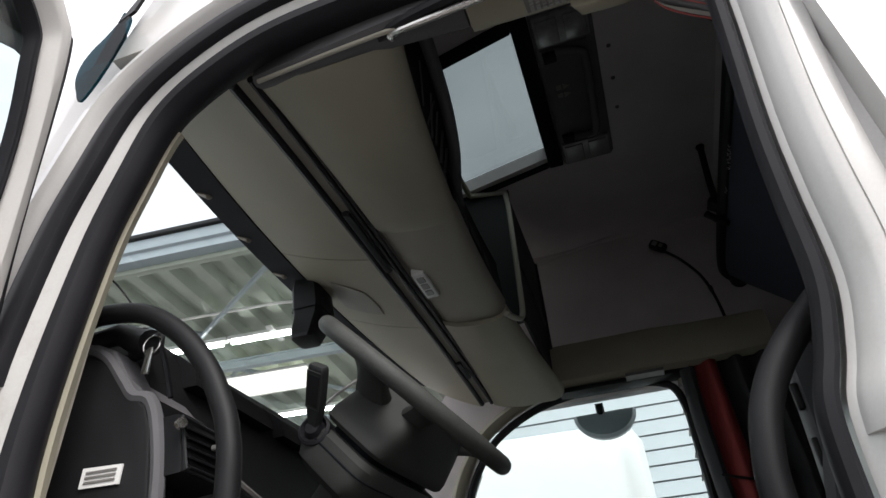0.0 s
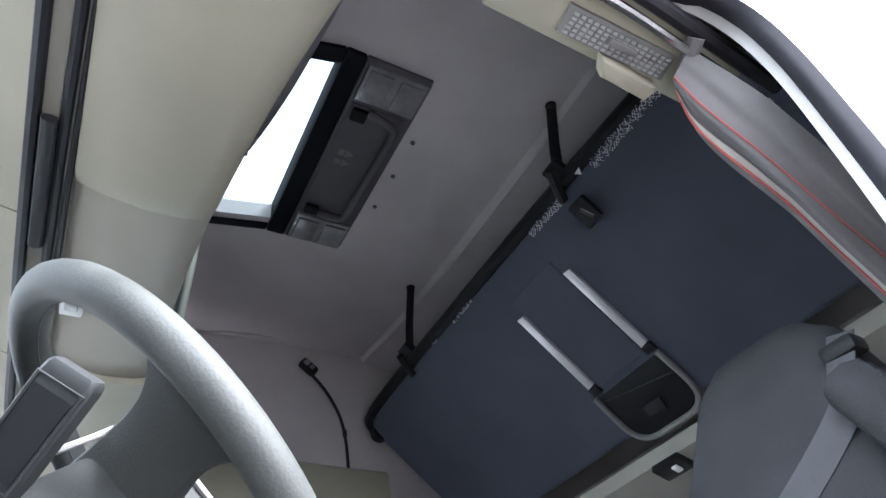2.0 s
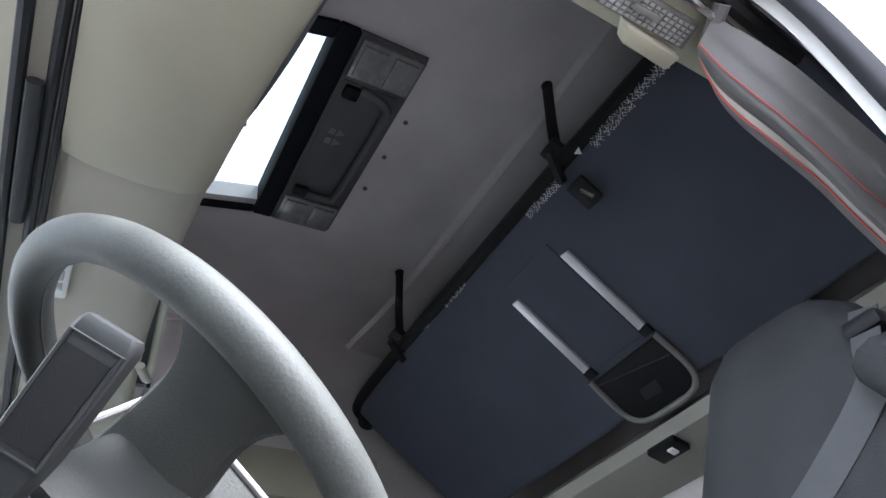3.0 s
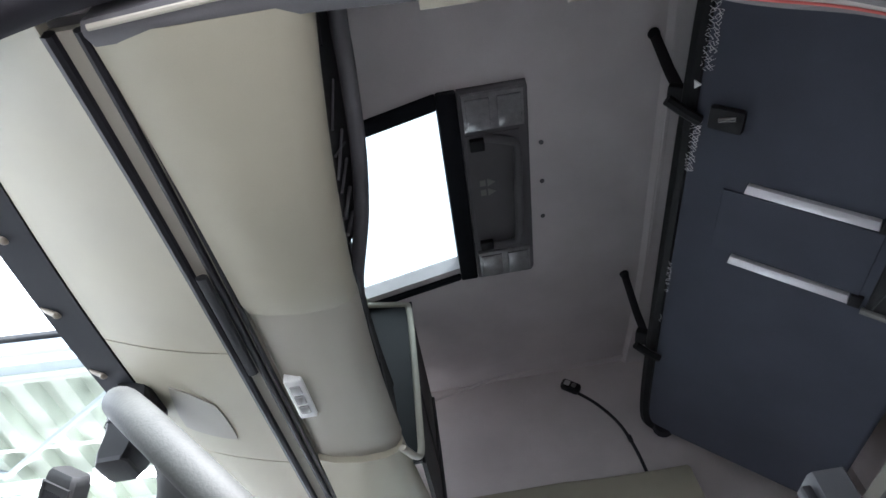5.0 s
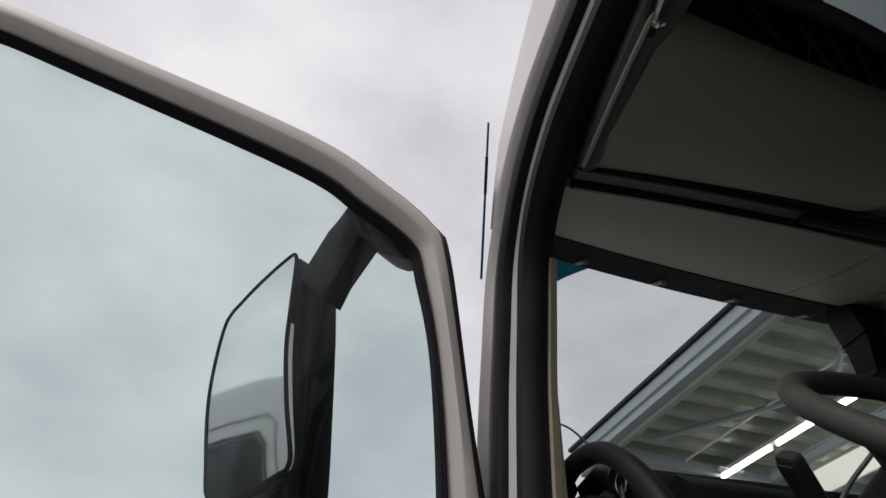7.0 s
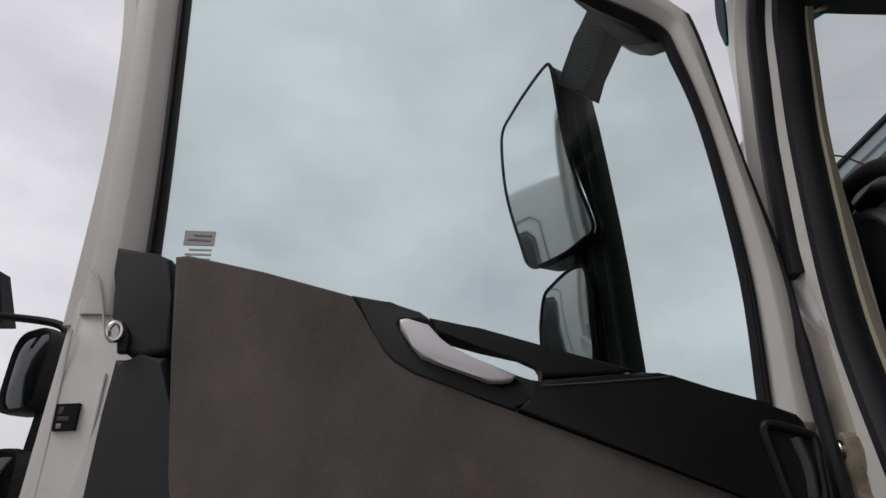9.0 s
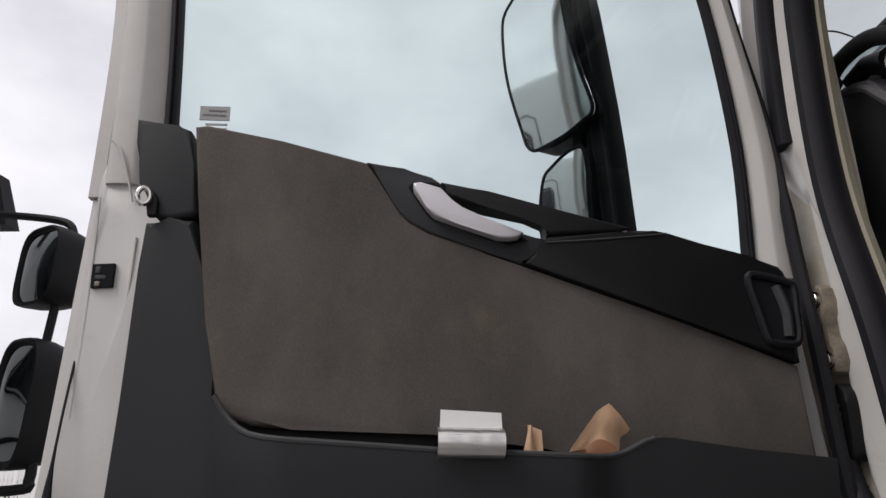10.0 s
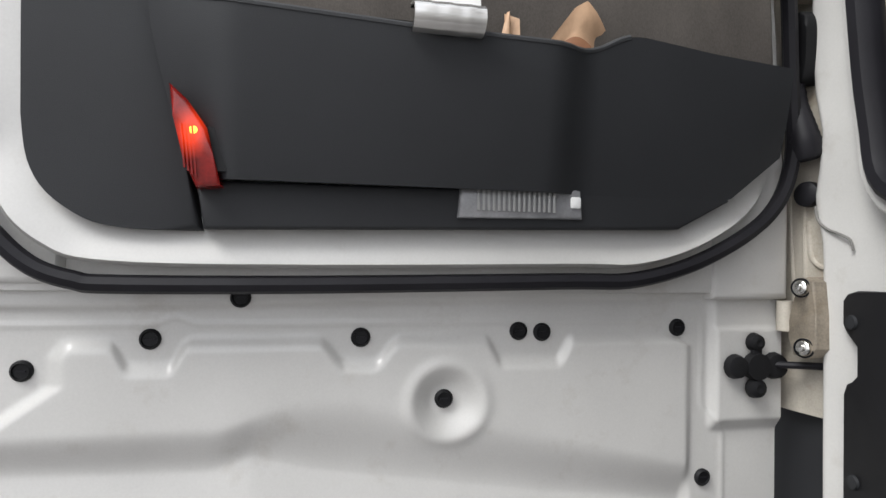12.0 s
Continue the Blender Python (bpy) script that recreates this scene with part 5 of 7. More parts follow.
def pressing(u, v):
    """The pressed steel of the lower door: a raised field with notches at the bolts, a dish, a valley and a sill."""
    p, q = -0.085 + 1.255 * u, 0.90 + 0.60 * v
    top = 1.3215
    for bp, low_half, top_half in ((0.92, 0.024, 0.052), (0.632, 0.020, 0.060), (0.367, 0.045, 0.074)):
        top -= 0.035 * (1 - step(abs(p - bp), low_half, top_half))
    left = 1.043 - 0.008 * step(q, 1.295, 1.315) + 1.4 * max(0, 1.262 - q)
    right = 0.082 + 0.05 * step(q, 1.300, 1.325)
    inside = step(top - q, -0.008, 0.018) * step(left - p, -0.010, 0.022) * step(p - right, -0.004, 0.014)
    n = 0.011 * inside
    fold = 1.366 + 0.018 * max(0, 1.0 - p)
    n += 0.009 * step(q, fold - 0.006, fold + 0.005) + 0.012 * step(q, 1.395, 1.42)
    seam = 1.343 + 0.010 * math.exp(-(((p - 0.888) / 0.018) ** 2))
    n += 0.0022 * math.exp(-(((q - seam) / 0.0035) ** 2)) * step(p, 0.10, 0.14)
    d = math.hypot(p - 0.4985, q - 1.222)
    n -= 0.017 * (1 - step(d, 0.020, 0.056)) - 0.003 * math.exp(-(((d - 0.060) / 0.010) ** 2))
    high, low = along(p, VALLEY) + 0.025, along(p, RIDGE)
    n -= 0.024 * step(high - q, 0.0, high - low) * inside
    n += min(0.02, 0.16 * max(0, low - q)) * inside
    n += 0.010 * step(0.046 - p, -0.006, 0.008) * step(q, 1.155, 1.175) * (1 - step(q, 1.380, 1.394)) + 0.004 * step(0.040 - p, -0.004, 0.004) * step(q, 1.17, 1.18) * (1 - step(q, 1.326, 1.336))
    n += 0.0022 * math.exp(-(((p - 0.060 + 0.04 * step(1.21 - q, 0.0, 0.06)) / 0.004) ** 2)) * (1 - step(q, 1.33, 1.35))
    return Vector((p, n - 0.012, q))


skin = dpart("inner_panel", slab(pressing, 300, 170, (0, -0.05, 0)), WHITE, None, "white pressed steel inner panel")
dpart("outer_skin", prism([(-0.10, 0.85), (1.20, 0.85), (1.215, 1.6), (1.229, 2.184), (0.7, 2.15), (-0.09, 2.0)], -0.11, -0.055, lambda p, q, h: Vector((p, h, q)), 0.01), WHITE, None, "white painted outer skin")
dpart("latch_column", prism([(1.02, 1.40), (1.155, 1.40), (1.165, 1.75), (1.172, 2.05), (1.180, 2.18), (1.184, 2.26), (1.060, 2.26), (1.055, 2.20), (1.04, 2.1), (1.02, 1.7)], -0.06, 0.022, lambda p, q, h: on_door(p, q, h - (0.036 * step(q, 2.185, 2.26) if h > 0 else 0)), 0.010, 3), WHITE)
RIM_IN = smooth([(1.050, 2.08, 0), (1.044, 1.93, 0), (1.036, 1.78, 0), (1.038, 1.62, 0), (1.025, 1.53, 0), (0.985, 1.492, 0), (0.93, 1.480, 0), (0.70, 1.480, 0), (0.33, 1.492, 0), (0.17, 1.497, 0), (0.085, 1.545, 0), (0.004, 1.605, 0), (-0.008, 1.65, 0), (-0.006, 1.78, 0), (-0.004, 1.90, 0)], 6)
RIM_OUT = smooth([(1.082, 2.08, 0), (1.098, 1.93, 0), (1.118, 1.78, 0), (1.116, 1.61, 0), (1.088, 1.51, 0), (1.035, 1.452, 0), (0.955, 1.430, 0), (0.70, 1.428, 0), (0.33, 1.434, 0), (0.21, 1.437, 0), (0.098, 1.473, 0), (-0.008, 1.545, 0), (-0.042, 1.63, 0), (-0.042, 1.78, 0), (-0.038, 1.90, 0)], 6)


def sill_ring(a, b):
    """A section across the white sill, from the trim out to the seal; it flattens higher up."""
    ring = []
    for f, h in ((-0.25, -0.03), (-0.25, 0.038), (0.0, 0.040), (0.2, 0.043), (0.55, 0.052), (0.82, 0.058), (0.97, 0.060), (1.06, 0.050), (1.08, -0.03)):
        m = a.lerp(b, f)
        flat = step(m.y, 1.475, 1.60)
        ring.append(Vector((m.x, h if h < 0.019 else h + (0.0225 - h) * flat, m.y)))
    return ring


dpart("sill_rim", loft([sill_ring(a, b) for a, b in zip(RIM_IN, RIM_OUT)]), WHITE, None, "white sloping sill round the trim")
dpart("sill_filler", box((-0.07, -0.05, 1.39), (1.14, 0.012, 1.56), 0.004), WHITE)
dpart("hinge_column", prism([(-0.085, 1.38), (0.06, 1.38), (0.06, 2.02), (-0.052, 2.03), (-0.052, 1.66), (-0.085, 1.56)], -0.06, 0.02, lambda p, q, h: Vector((p, h, q)), 0.012, 3), WHITE)

OUTER = [(1.182, 2.18), (1.192, 2.5), (1.222, 2.83), (1.25, 3.06), (1.215, 3.15), (0.98, 3.142), (0.814, 3.124), (0.371, 3.064), (0.189, 2.991), (0.088, 2.928), (0.05, 2.86), (-0.012, 2.547), (-0.055, 2.31), (-0.072, 2.05)]
INNER = [(1.063, 2.18), (1.083, 2.47), (1.118, 2.863), (1.127, 2.975), (1.100, 3.048), (0.96, 3.064), (0.80, 3.043), (0.368, 2.970), (0.235, 2.915), (0.126, 2.856), (0.097, 2.79), (0.052, 2.62), (0.016, 2.31), (0.018, 2.05)]
outer, inner = (smooth([(p, q, 0) for p, q in some], 6) for some in (OUTER, INNER))


def ring_between(rows):
    """Loft of (share from outer to inner, height) rows round the window."""
    return loft([[on_door(*(a.lerp(b, f)).xy, h) for f, h in rows] for a, b in zip(outer, inner)])


dpart("window_frame", ring_between([(-0.04, -0.045), (-0.03, -0.022), (0.0, -0.010), (0.05, 0.004), (0.10, 0.011), (0.16, 0.013), (0.44, 0.016), (0.50, 0.014), (0.56, 0.009), (0.88, -0.008), (0.90, -0.012), (0.90, -0.026), (0.5, -0.045)]), SHADED_WHITE, None, "white painted window frame")
dpart("window_seal", ring_between([(0.80, -0.006), (0.84, 0.003), (0.90, 0.003), (0.93, -0.003), (0.945, -0.001), (0.985, -0.008), (1.0, -0.0215), (0.86, -0.0215)]), RUBBER, None, "black rubber window seal")
FLANGE = [(0, 0.42), (11, 0.42), (15, 0.48), (18, 0.56), (21, 0.80), (24, 1.08), (27, 0.86), (30, 0.80), (36, 0.78), (42, 0.36), (46, 0.2)]
dpart("frame_flange", loft([[on_door(*(a.lerp(b, f * along(k, FLANGE) - (0.02 if f < -0.5 else 0))).xy, h) for f, h in ((-0.02, -0.046), (-0.95, -0.056), (-1.0, -0.062), (-1.0, -0.074), (-0.02, -0.08))] for k, (a, b) in enumerate(list(zip(outer, inner))[:46])]), SHADED_WHITE, None, "white outer frame flange")
PERIM = [(1.148, 1.74), (1.140, 1.60), (1.118, 1.505), (1.083, 1.455), (1.045, 1.422), (1.0, 1.406), (0.95, 1.401), (0.70, 1.402), (0.34, 1.409), (0.212, 1.413), (0.089, 1.450), (-0.021, 1.52), (-0.064, 1.613), (-0.060, 1.75), (-0.054, 1.9), (-0.060, 2.1), (-0.054, 2.33), (-0.014, 2.55),
         (0.045, 2.862), (0.085, 2.930), (0.187, 2.994), (0.370, 3.067), (0.814, 3.127), (0.98, 3.145), (1.218, 3.153), (1.253, 3.063), (1.226, 2.83), (1.196, 2.5), (1.188, 2.2), (1.172, 2.0)]
SEAL = smooth([on_door(p, q, 0.047 if q < 1.95 else max(-0.008, 0.047 - 0.11 * (q - 1.9)) if p < 0.03 else -0.030 if p > 1.17 and 2.1 < q < 3.0 else -0.008) for p, q in PERIM], 6, True)
dpart("door_seal", tube(SEAL, [0.0125 if p.z < 1.6 or (p.z < 2.2 and p.x < 0.5) else 0.0125 - 0.0105 * min(1, (p.z - 1.6) / 0.12) if p.z < 2.0 else 0.0095 if p.x < 0.06 else 0.006 for p in SEAL], 8, True), RUBBER, None, "black rubber door seal")
pane = dpart("pane", slab(lambda u, v: on_door((-0.02 + 0.14 * max(0, v - 0.15)) + (1.15 - 0.14 * max(0, v - 0.15)) * u, 2.02 + 1.06 * v - 0.12 * v * (1 - min(1, u * 2.2)) ** 2, -0.022), 10, 10, (0, -0.005, 0)), GLASS, None, "greenish tinted window pane")
clear_shadow(pane)
mark = dpart("glass_label", prism([(0.981, 2.326), (1.036, 2.325), (1.037, 2.353), (0.982, 2.354)], -0.0215, -0.019, on_door), LENS, None, "pale grey printed glass mark")
for k in range(2):
    dpart("text_bar", prism([(0.988, 2.334 + 0.009 * k), (1.030 - 0.010 * k, 2.334 + 0.009 * k), (1.030 - 0.010 * k, 2.337 + 0.009 * k), (0.988, 2.337 + 0.009 * k)], -0.0195, -0.0180, on_door), GREY, mark)
for k, length in enumerate((0.040, 0.046, 0.030)):
    dpart("text_bar", prism([(0.984, 2.316 - 0.009 * k), (0.984 + length, 2.315 - 0.009 * k), (0.984 + length, 2.3185 - 0.009 * k), (0.984, 2.3195 - 0.009 * k)], -0.0215, -0.0195, on_door), LENS, mark)

cloth = [(1.011, 2.266), (0.99, 2.270), (0.86, 2.243), (0.713, 2.211), (0.694, 2.180), (0.672, 2.145), (0.638, 2.100), (0.607, 2.082), (0.507, 2.051), (0.4485, 2.032), (0.22, 1.956), (0.105, 1.916), (0.004, 1.882), (-0.004, 1.70), (0.25, 1.70), (0.42, 1.757), (0.584, 1.764), (0.80, 1.767), (0.862, 1.771), (0.895, 1.783), (0.916, 1.803), (0.945, 1.92), (0.98, 2.10)]
dpart("upper_trim", prism(cloth, 0.02, 0.082, lambda p, q, h: Vector((p, h, q)), 0.010, 4), CLOTH, None, "brown grey cloth upper trim")
# Black board puts the shade into the open pocket's inside.
dpart("pocket_back", prism([(0.12, 1.60), (0.86, 1.60), (0.89, 1.79), (0.02, 1.79), (0.02, 1.70)], 0.02, 0.055, lambda p, q, h: Vector((p, h, q)), 0.004), BLACK, None, "black board for the shade inside the pocket")
col = [(1.0615, 1.80), (1.070, 2.01), (1.0735, 2.094), (1.035, 2.093), (0.995, 2.101), (0.964, 2.005), (0.930, 1.860), (0.918, 1.8174), (0.912, 1.72), (0.872, 1.58), (0.845, 1.472)] + [(p.x, p.y) for p in smooth([(0.90, 1.472, 0), (0.945, 1.474, 0), (0.985, 1.484, 0), (1.028, 1.515, 0), (1.050, 1.555, 0), (1.058, 1.61, 0)], 4)]
dpart("side_trim", prism(col, 0.0, 0.062, lambda p, q, h: Vector((p, h, q)), 0.010, 3), DARK, None, "dark grey side trim column")
corner = dpart("corner_trim", prism([(1.1184, 2.2863), (1.043, 2.2745), (1.0243, 2.2685), (1.008, 2.198), (0.990, 2.114), (1.0, 2.107), (1.031, 2.099), (1.057, 2.102), (1.0741, 2.120), (1.0829, 2.164), (1.0993, 2.198), (1.113, 2.239)], 0.0, 0.064, lambda p, q, h: Vector((p, h, q)), 0.010, 3), DARK, None, "dark grey corner cover")
dpart("lock_post", prism([(1.0717, 2.152), (1.060, 2.140), (1.054, 2.128), (1.052, 2.102), (1.0676, 2.101), (1.074, 2.125)], 0.06, 0.074, lambda p, q, h: Vector((p, h, q)), 0.004), BLACK, corner, "black latch striker bracket")
dpart("lock_ring", tube([Vector((1.0735 + 0.0085 * math.cos(a), 0.082 + 0.004 * math.cos(a), 2.131 + 0.0145 * math.sin(a))) for a in [k * math.pi / 10 for k in range(20)]], 0.0042, 8, True), CHROME, corner, "bright lock ring")
# Matt black block, standing proud, paints the shade in the latch hole.
hole = dpart("strike_hole", prism([(1.1225, 1.990), (1.1555, 1.987), (1.1595, 2.0275), (1.1245, 2.0305)], 0.010, 0.0275, lambda p, q, h: Vector((p, h, q))), HEADER, None, "matt black block for the shade in the latch hole")
dpart("latch_claw", box((1.142, 0.0265, 1.990), (1.150, 0.0295, 1.998), 0.001), STEEL, hole)
dpart("latch_claw", box((1.134, 0.0265, 2.002), (1.152, 0.0285, 2.009), 0.001), DUSK, hole)
dpart("latch_claw", box((1.145, 0.0265, 2.012), (1.153, 0.0285, 2.024), 0.001), DUSK, hole)
for ends in (((1.168, 2.257), (1.148, 2.234), (1.126, 2.174), (1.117, 2.144)), ((1.090, 1.78), (1.096, 1.95), (1.101, 2.08)), ((1.150, 1.78), (1.158, 1.95), (1.172, 2.15))):
    dpart("column_crease", tube(smooth([Vector((p, 0.0205 + lean(q), q)) for p, q in ends], 6), 0.0022, 6), WHITE)

bezel = [(0.713, 2.2095), (0.6485, 2.199), (0.601, 2.186), (0.5855, 2.175), (0.574, 2.152), (0.556, 2.119), (0.508, 2.102), (0.449, 2.082), (0.412, 2.082), (0.412, 2.070), (0.434, 2.0515), (0.4485, 2.034), (0.507, 2.053), (0.607, 2.084), (0.638, 2.101), (0.654, 2.116), (0.674, 2.150), (0.694, 2.184)]
bez = dpart("handle_bezel", prism(bezel, 0.02, 0.086, lambda p, q, h: Vector((p, h, q)), 0.006, 3), DARK, None, "dark grey door handle bezel")
# Flat matt black plate paints the shaded recess round the handle.
dpart("handle_well", prism([(0.634, 2.173), (0.640, 2.163), (0.616, 2.126), (0.601, 2.108), (0.553, 2.0925), (0.507, 2.075), (0.470, 2.067), (0.440, 2.076), (0.450, 2.083), (0.556, 2.119), (0.574, 2.152), (0.583, 2.168), (0.600, 2.174)], 0.0865, 0.0882, lambda p, q, h: Vector((p, h, q))), HEADER, bez, "matt black plate for the shade round the handle")
pull = [(0.633, 2.164), (0.621, 2.1666), (0.5868, 2.1572), (0.568, 2.1353), (0.554, 2.1193), (0.508, 2.1037), (0.4495, 2.0835), (0.4586, 2.0743), (0.4723, 2.0719), (0.492, 2.0721), (0.5175, 2.0806), (0.563, 2.0949), (0.5975, 2.107), (0.6106, 2.122), (0.631, 2.152)]
dpart("pull_handle", prism(pull, 0.089, 0.107, lambda p, q, h: Vector((p, h, q)), 0.0045, 3), SILVER, bez, "silver pull handle")
dpart("grab_bar", prism([(0.5856, 2.1744), (0.5065, 2.1596), (0.3847, 2.1297), (0.2636, 2.1040), (0.2845, 2.0955), (0.409, 2.0845), (0.4085, 2.096), (0.4141, 2.1059), (0.4417, 2.1176), (0.5068, 2.1297), (0.5702, 2.1449), (0.5769, 2.1566)], 0.055, 0.094, lambda p, q, h: Vector((p, h, q)), 0.007, 3), BLACK, bez, "black grab bar")

ctrl = [(0.4105, 2.0825), (0.2845, 2.0955), (0.2508, 2.101), (0.2273, 2.0995), (0.204, 2.0955), (0.1445, 2.0785), (0.0662, 2.0605), (0.0187, 2.0455), (0.0105, 2.036), (0.009, 2.02), (0.0075, 1.885), (0.1054, 1.918), (0.22, 1.958), (0.4470, 2.034), (0.433, 2.0515), (0.411, 2.0700)]
box_p = dpart("switch_panel", prism(ctrl, 0.02, 0.094, lambda p, q, h: Vector((p, h, q)), 0.008, 3), BLACK, None, "black switch and armrest panel")
dpart("edge_strip", tube(smooth([(0.410, 0.0945, 2.071), (0.34, 0.0945, 2.078), (0.285, 0.0945, 2.0845), (0.228, 0.0945, 2.0915), (0.206, 0.093, 2.0955)], 5), 0.0018, 6), DUSK, box_p, "worn edge of the switch ledge")
for k in range(4):
    dpart("switch", box((0.270 + 0.032 * k, 0.055, 2.0955 - 0.0027 * k), (0.299 + 0.032 * k, 0.088, 2.1005 - 0.0027 * k), 0.0015), DARK if k else SILVER, box_p)
dpart("recess_bar", tube(smooth([(0.034, 0.0985, 2.008), (0.024, 0.1005, 1.965), (0.024, 0.0985, 1.925)], 5), 0.008, 8), DUSK, box_p, "inner grip bar")
dpart("grab_ring", tube(smooth([(0.078, 0.098, 2.020), (0.070, 0.098, 1.972), (0.060, 0.098, 1.925), (0.050, 0.098, 1.914), (0.020, 0.098, 1.913), (0.008, 0.098, 1.925), (0.005, 0.098, 1.97), (0.004, 0.098, 2.006), (0.016, 0.098, 2.016), (0.060, 0.098, 2.026)], 5, True), 0.0068, 8, True), RUBBER, box_p, "rubbery oval grab recess rim")
dpart("grab_recess", prism([(0.072, 2.018), (0.056, 1.920), (0.012, 1.918), (0.008, 2.004), (0.018, 2.014)], 0.0945, 0.0965, lambda p, q, h: Vector((p, h, q))), RUBBER, box_p)


def pocket_face(u, v):
    """The pocket's front: bulging, with a step back towards the hinge, and a dipped lip."""
    p = 0.915 - 0.932 * u
    lip_z = [(0.915, 1.812), (0.899, 1.790), (0.882, 1.772), (0.862, 1.760), (0.835, 1.754), (0.80, 1.751), (0.583, 1.741), (0.345, 1.736), (0.325, 1.738), (0.305, 1.744), (0.270, 1.762), (0.254, 1.766), (0.235, 1.766), (0.12, 1.752), (-0.02, 1.741)]
    for (a, za), (b, zb) in zip(lip_z, lip_z[1:]):
        if b <= p <= a:
            top = za + (zb - za) * (a - p) / (a - b)
            break
    else:
        top = 1.741
    low = 1.536 + 0.0 * p if p > 0.075 else 1.536 + (0.075 - p) * 0.78
    q = low + (top - low) * v
    n = 0.128 - 0.026 * step(0.385 - p, 0.0, 0.07) - 0.03 * step(p, 0.80, 0.90) - 0.028 * (1 - v) ** 1.4
    p -= 0.060 * (1 - v) ** 1.6 * step(p, 0.80, 0.90)
    return Vector((p, n, q))


pocket = dpart("pocket", slab(pocket_face, 64, 12, (0, -0.006, 0)), DARK, None, "dark grey door pocket front")
dpart("pocket_floor", prism([(0.86, 0.03), (0.86, 0.10), (0.40, 0.10), (0.32, 0.075), (0.09, 0.07), (0.09, 0.03)], 1.545, 1.60, lambda p, q, h: Vector((p, q, h))), BLACK, pocket)
LIP = [pocket_face(k / 64, 1.0) + Vector((0, -0.003, 0.0)) for k in range(46)]
dpart("lip", tube(LIP, 0.0048, 8), DUSK, pocket, "paler worn lip edge")
base_t = [(0.842, 1.474), (0.16, 1.490), (0.073, 1.535), (0.076, 1.542), (0.852, 1.536)]
dpart("lower_trim", prism(base_t, 0.02, 0.074, lambda p, q, h: Vector((p, h, q)), 0.006, 3), DARK, None, "dark grey lower trim strip")
courtesy = dpart("courtesy_lamp", prism([(0.508, 1.497), (0.322, 1.500), (0.325, 1.541), (0.345, 1.545), (0.49, 1.545), (0.505, 1.540)], 0.05, 0.082, lambda p, q, h: Vector((p, h, q)), 0.004, 3), LENS_GREY, None, "clear ribbed courtesy lamp")
for k in range(16):
    p = 0.365 + 0.0075 * k
    dpart("lens_rib", box((p, 0.082, 1.508), (p + 0.0045, 0.0855, 1.538), 0.0015), LENS, courtesy)
dpart("clip", box((0.326, 0.080, 1.515), (0.342, 0.086, 1.532), 0.003), PAPER, courtesy)
redp = [(0.880, 1.650), (0.858, 1.630), (0.836, 1.598), (0.828, 1.565), (0.818, 1.527), (0.848, 1.524), (0.864, 1.560), (0.875, 1.61)]
marker = dpart("marker_lamp", prism(redp, 0.06, 0.108, lambda p, q, h: Vector((p, h + 0.10 * (q - 1.58), q)), 0.006, 3), RED_LENS, None, "red door marker lamp")
for k in range(4):
    dpart("lens_rib", prism([(0.846 + 0.0045 * k, 1.535 + 0.004 * k), (0.848 + 0.0045 * k, 1.535 + 0.004 * k), (0.853 + 0.0045 * k, 1.60), (0.851 + 0.0045 * k, 1.60)], 0.107, 0.111, lambda p, q, h: Vector((p, h + 0.10 * (q - 1.58), q))), RED_LENS, marker)
dpart("lit_bulb", disc((0.851, 0.1085, 1.594), (0, 1, 0), [(0.001, -0.002), (0.0062, -0.002), (0.0052, 0.001), (0.001, 0.0025)], 14), RED_GLOW, marker, "lit orange bulb spot")

for p, q in BOLTS:
    n0 = pressing((p + 0.085) / 1.255, (q - 0.90) / 0.60).y
    nut = dpart("bolt", disc((p, n0, q), (0, 1, 0), [(0.001, -0.004), (0.0145, -0.004), (0.0145, 0.003), (0.011, 0.007), (0.010, 0.0035), (0.001, 0.003)], 16), BLACK, skin, "black plastic plug")
    dpart("slot", box((p - 0.006, n0 + 0.003, q - 0.0012), (p + 0.006, n0 + 0.0055, q + 0.0012), 0.0), RUBBER, nut)
check = dpart("door_check", disc((-0.024, 0.012, 1.269), (0, 1, 0), [(0.001, 0), (0.024, 0), (0.022, 0.014), (0.001, 0.015)], 16), BLACK, None, "black door check bracket")
for dx, dz, r in ((0.038, 0.0, 0.018), (-0.036, 0.0, 0.020), (0.002, 0.040, 0.013), (0.0, -0.036, 0.015)):
    dpart("lobe", disc((-0.024 + dx, 0.012, 1.269 + dz), (0, 1, 0), [(0.001, 0), (r + 0.003, 0), (r, 0.012), (r * 0.5, 0.015), (0.001, 0.013)], 14), BLACK, check)
    dpart("web", box((-0.024 + min(0, dx) - 0.008, 0.012, 1.269 + min(0, dz) - 0.008), (-0.024 + max(0, dx) + 0.008, 0.023, 1.269 + max(0, dz) + 0.008), 0.004), BLACK, check)
dpart("check_rod", tube([Vector((-0.05, 0.018, 1.272)), Vector((-0.10, 0.055, 1.274)), Vector((-0.148, 0.10, 1.276))], 0.006, 8), RUBBER, check)

# things in the door pocket
fm = DOOR
foil = thing("foil_pack", fm, "folded silver foil pack standing in the door pocket", "foil pack")
arc = [(0.120, 1.772), (0.134, 1.772), (0.147, 1.768), (0.154, 1.760), (0.156, 1.750), (0.153, 1.742), (0.144, 1.736), (0.134, 1.735)]
part("sheet", loft([[Vector((p, n - d, q - 0.3 * d)) for n, q in arc] + [Vector((p, n - d - 0.003, q - 0.004)) for n, q in arc[::-1]] for p, d in [(0.492 + 0.0094 * j, 0.0006 * math.sin(j * 2.1)) for j in range(11)]]), FOIL, foil, local=True)
